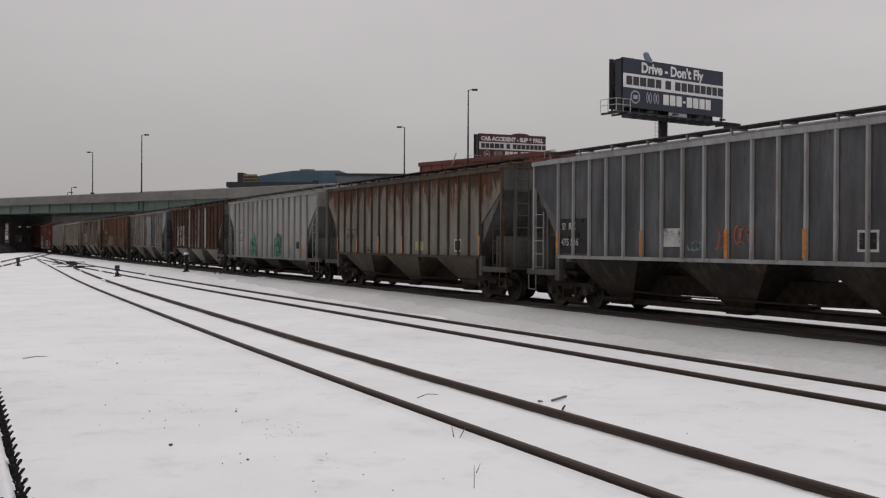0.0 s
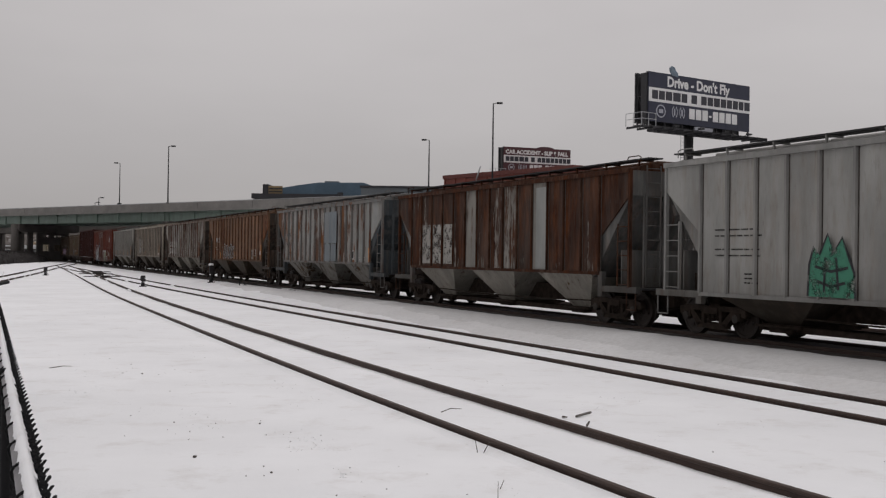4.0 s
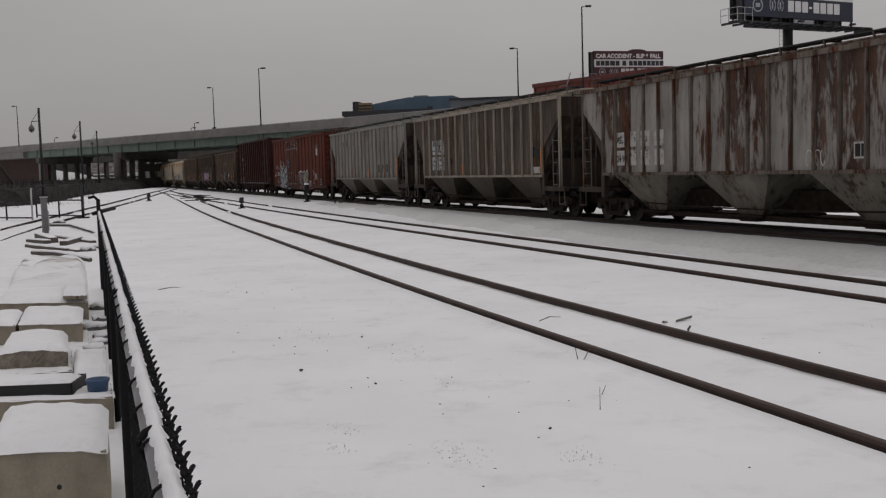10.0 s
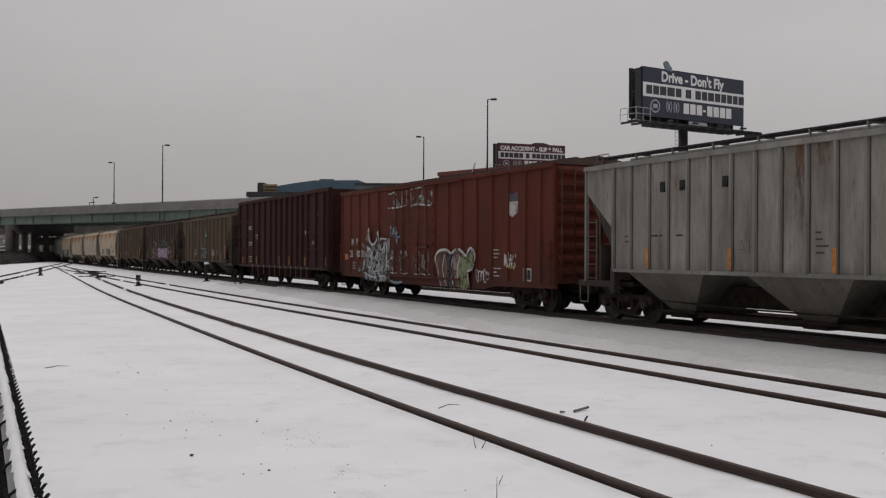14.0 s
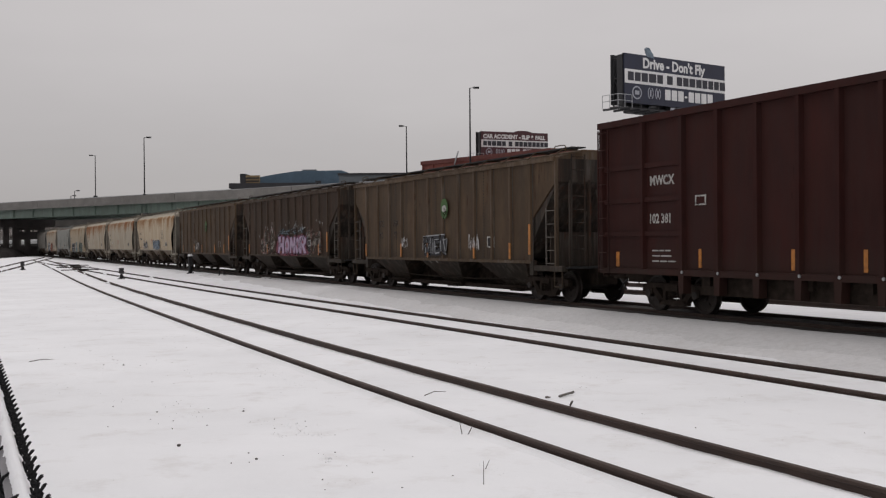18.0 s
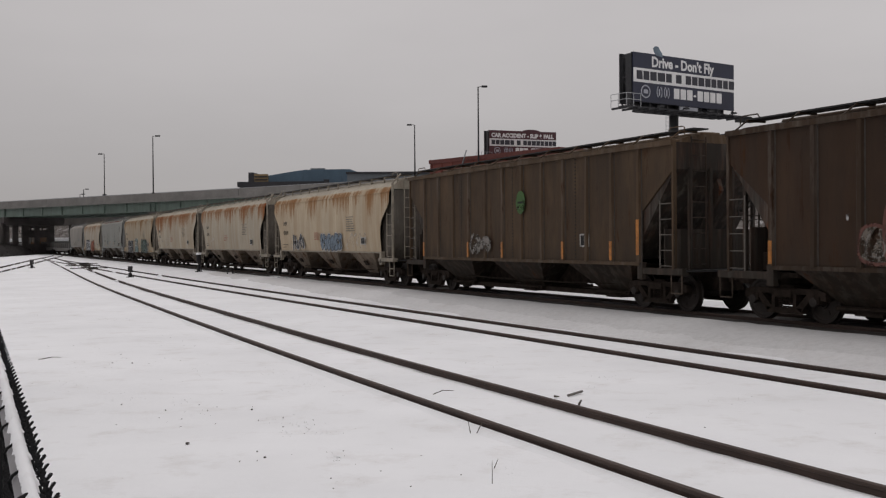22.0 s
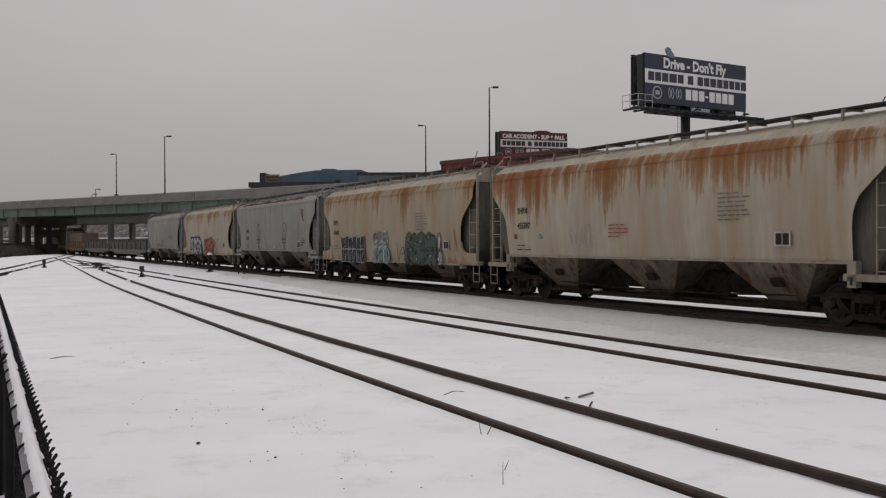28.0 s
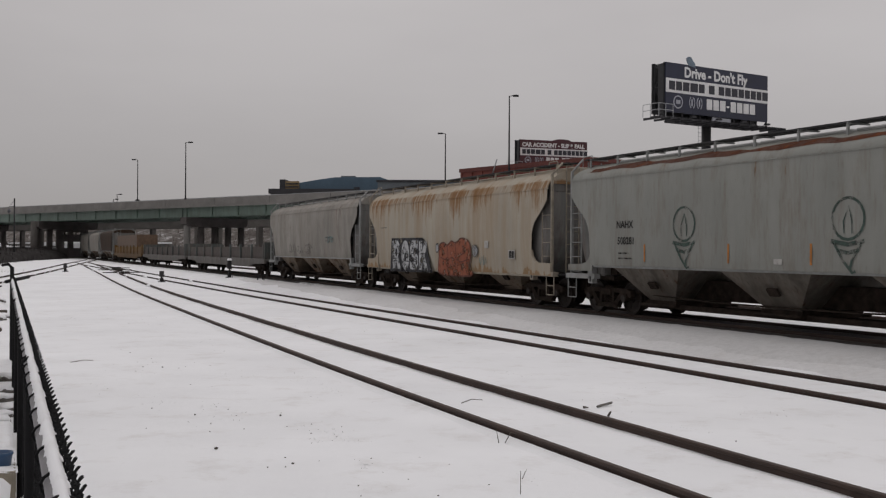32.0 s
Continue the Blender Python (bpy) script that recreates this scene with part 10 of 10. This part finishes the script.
switch_stand(10.06, 66.0, 0.74, "small black switch stand in the snow")
switch_stand(14.75, 67.9, 1.2, "black switch stand with snow on its target", True)
switch_stand(5.97, 90.7, 0.75, "small black switch stand in the snow")
ob = thing("iron_hoop", "small dark iron hoop standing in the snow", "hoop", placed(15.1, 60.8, ground_z(15.1, 60.8) - 0.05, 10))
bm = bmesh.new()
tube(bm, [(-0.2, 0, 0), (-0.17, 0, 0.33), (-0.05, 0, 0.36)], 0.035, 6)
tube(bm, [(0.16, 0.05, 0), (0.14, 0.05, 0.36)], 0.035, 6)
part("bent_bar", bm, BLACK, ob)
bm = bmesh.new()
tube(bm, [(0.18, 0.1, 0.05), (0.6, 0.4, 0.2), (1.2, 0.5, 0.1)], 0.02, 6)
part("loose_rod", bm, BLACK, ob)
for p, s in ((9.9, 84.0), (10.3, 92.0), (11.0, 99.0)):
    z = ground_z(p, s)
    ob = thing("switch_machine", "low snow-dusted switch rods beside the points", "switch rod", placed(p, s, z))
    bm = bmesh.new()
    tube(bm, [(-1.6, 0, 0.12), (1.2, 0, 0.12)], 0.04, 6)
    box(bm, (-0.4, -0.3, 0.0), (0.4, 0.3, 0.2))
    part("rod", bm, DARK_STEEL, ob)

# ---- loose bits in the snow ----
STONE = plain("dark_pebble", (0.07, 0.062, 0.056), 0.9, 0, 0.3, 20)


def pebble(p, s, r, seed):
    bm = bmesh.new()
    bmesh.ops.create_icosphere(bm, subdivisions=1, radius=r)
    for v in bm.verts:
        v.co *= 1 + 0.4 * noise.noise(v.co * (2 / r) + Vector((seed, 1, 0)))
        v.co.z *= 0.7
    ob = new("pebble", mesh_of(bm, "pebble", STONE))
    ob.matrix_basis = placed(p, s, ground_z(p, s) + r * 0.2)
    tagged(ob, "small dark stone poking through the snow", "stone", "stones in the snow")


PEBBLES = [(2.3, 11.33, 0.030), (2.86, 12.41, 0.016), (3.54, 13.25, 0.02), (3.53, 11.82, 0.014), (3.72, 12.44, 0.011), (3.39, 12.39, 0.01), (3.0, 13.46, 0.011), (2.51, 13.74, 0.016), (2.87, 10.57, 0.012), (2.86, 10.24, 0.02), (2.58, 10.17, 0.012), (2.75, 10.12, 0.009), (3.15, 10.26, 0.009), (3.69, 10.17, 0.011), (3.69, 7.77, 0.022), (3.48, 7.55, 0.012), (2.61, 7.32, 0.011), (2.81, 6.88, 0.018), (2.57, 6.53, 0.017), (4.5, 6.13, 0.011), (4.66, 9.55, 0.009), (8.02, 11.69, 0.014), (7.96, 10.52, 0.018), (7.93, 9.46, 0.014), (15.6, 26.5, 0.05), (16.5, 27.4, 0.04), (2.96, 19.4, 0.025), (2.64, 19.6, 0.02)]
for i, (p, s, r) in enumerate(PEBBLES):
    pebble(p, s, r * 0.8, i)


def twig(pts, r, label, name="twig", mat=None):
    ob = new(name, mesh_of(make(tube, pts, r, 6, r * 0.5), name, mat or plain("dry_twig", (0.085, 0.07, 0.055), 0.9)))
    tagged(ob, label, "debris", "debris in the snow")


G = lambda p, s, z=0.02: at(p, s, ground_z(p, s) + z)
bm = bmesh.new()
bar = [G(7.76, 12.15, 0.03), G(8.09, 12.28, 0.05)]
tube(bm, bar, 0.018, 4)
tagged(new("scrap_bar", mesh_of(bm, "scrap_bar", CONCRETE_DARK)), "short grey scrap bar beside the rail", "debris", "debris in the snow")
twig([G(7.6, 12.24), G(7.57, 12.08, 0.04)], 0.016, "short dark stick beside the rail")
twig([G(7.52, 11.5), G(7.42, 11.3, 0.10), G(7.36, 11.2, 0.12)], 0.018, "bent dark stick against the rail")
twig([G(1.45, 20.8, 0.01), G(1.7, 20.95, 0.03), G(1.9, 21.0, 0.01)], 0.009, "thin stick lying in the snow")
twig([G(5.34, 10.44, 0.0), G(5.30, 10.42, 0.14)], 0.006, "dry grass stalk in the snow")
twig([G(5.40, 10.40, 0.0), G(5.46, 10.38, 0.12), G(5.52, 10.36, 0.10)], 0.006, "dry grass stalk in the snow")
twig([G(4.39, 8.17, 0.0), G(4.38, 8.15, 0.22)], 0.004, "dry grass stalk in the snow")
twig([G(5.94, 12.73, 0.10), G(6.05, 12.64, 0.16), G(6.2, 12.6, 0.15)], 0.008, "thin twig lying on the rail")
twig([G(4.69, 8.69, 0.0), G(4.72, 8.66, 0.1)], 0.005, "dry grass stalk in the snow")
rng = random.Random(21)
for i in range(70):
    p, s = (rng.uniform(1.2, 14.5), rng.uniform(7, 45)) if i < 30 else (rng.gauss(3.3, 0.9), rng.uniform(8, 24))
    if min(abs(p - 6.4), abs(p - 12.1)) < 1.2:
        continue
    pebble(p, s, rng.uniform(0.005, 0.010), 100 + i)


def grit():
    """Fine dark grit and torn snow crumbs lying in loose clusters."""
    rng = random.Random(31)
    spots = [(3.79, 11.94, 0.21), (3.77, 11.43, 0.17), (2.75, 13.19, 0.19), (3.5, 9.91, 0.09), (2.07, 8.55, 0.08), (1.89, 7.95, 0.07), (2.63, 7.36, 0.15), (2.85, 7.05, 0.17), (3.44, 6.9, 0.08), (3.61, 6.89, 0.08), (3.15, 6.79, 0.10), (4.74, 8.67, 0.08), (2.69, 7.48, 0.13), (7.91, 10.35, 0.16), (3.43, 11.37, 0.08), (2.24, 15.17, 0.26), (2.83, 14.34, 0.2)]
    spots += [(rng.uniform(1.5, 5.0), rng.uniform(14, 40), rng.uniform(0.2, 0.5)) for i in range(14)] + [(rng.uniform(7.6, 10.5), rng.uniform(9, 30), rng.uniform(0.15, 0.4)) for i in range(10)]
    spots += [(rng.uniform(13.6, 15.6), rng.uniform(8, 45), rng.uniform(0.2, 0.5)) for i in range(40)]
    spots += [(rng.uniform(13.5, 15.7), rng.uniform(-2, 30), rng.uniform(0.25, 0.7)) for i in range(90)]
    for name, mat, size, share, label in (("grit", STONE, 0.0045, 0.3, "fine dark grit scattered in the snow"), ("snow_crumbs", SNOW_SOFT, 0.008, 0.8, "small crumbs of kicked-up snow")):
        verts, faces = [], []
        for p0, s0, r in spots:
            for i in range(int(26 * share)):
                p, q = rng.gauss(p0, r * 0.7), rng.gauss(s0, r * 1.4)
                b = at(p, q, ground_z(p, q) + 0.006)
                k = size * rng.uniform(0.5, 1.5)
                n = len(verts)
                verts += [b + Vector((k * rng.uniform(0.7, 1.4) * math.cos(a), k * math.sin(a), -0.004)) for a in (0.3, 2.4, 4.5)] + [b + Vector((0, 0, k * rng.uniform(0.5, 1.1)))]
                faces += [(n, n + 1, n + 3), (n + 1, n + 2, n + 3), (n + 2, n, n + 3), (n, n + 2, n + 1)]
        me = bpy.data.meshes.new(name)
        me.from_pydata(verts, [], faces)
        me.materials.append(mat)
        tagged(new(name, me), label, "debris", kind="stuff")


grit()


def motions():
    """The train rolls past: each car along the main track, each wheelset on its truck while the car is near."""
    for k, c in enumerate(CARS):
        walk(c, [(t, car_pose(k, t)) for t in range(0, 33)])
    for k, ws, wx in WHEELSETS:
        near = [i / 15 for i in range(0, 481) if -14 < car_centre(k, i / 15) < 62]
        times = [0.0] * (not near or near[0] > 0) + near + [32.0] * (not near or near[-1] < 32)
        first = gone(near[0]) if near else 0.0
        last = gone(near[-1]) if near else 0.0
        walk(ws, [(t, pose(wx, 0, 0.455) @ Matrix.Rotation((min(max(gone(t), first), last) - first) / -0.455, 4, "Y")) for t in times])


motions()
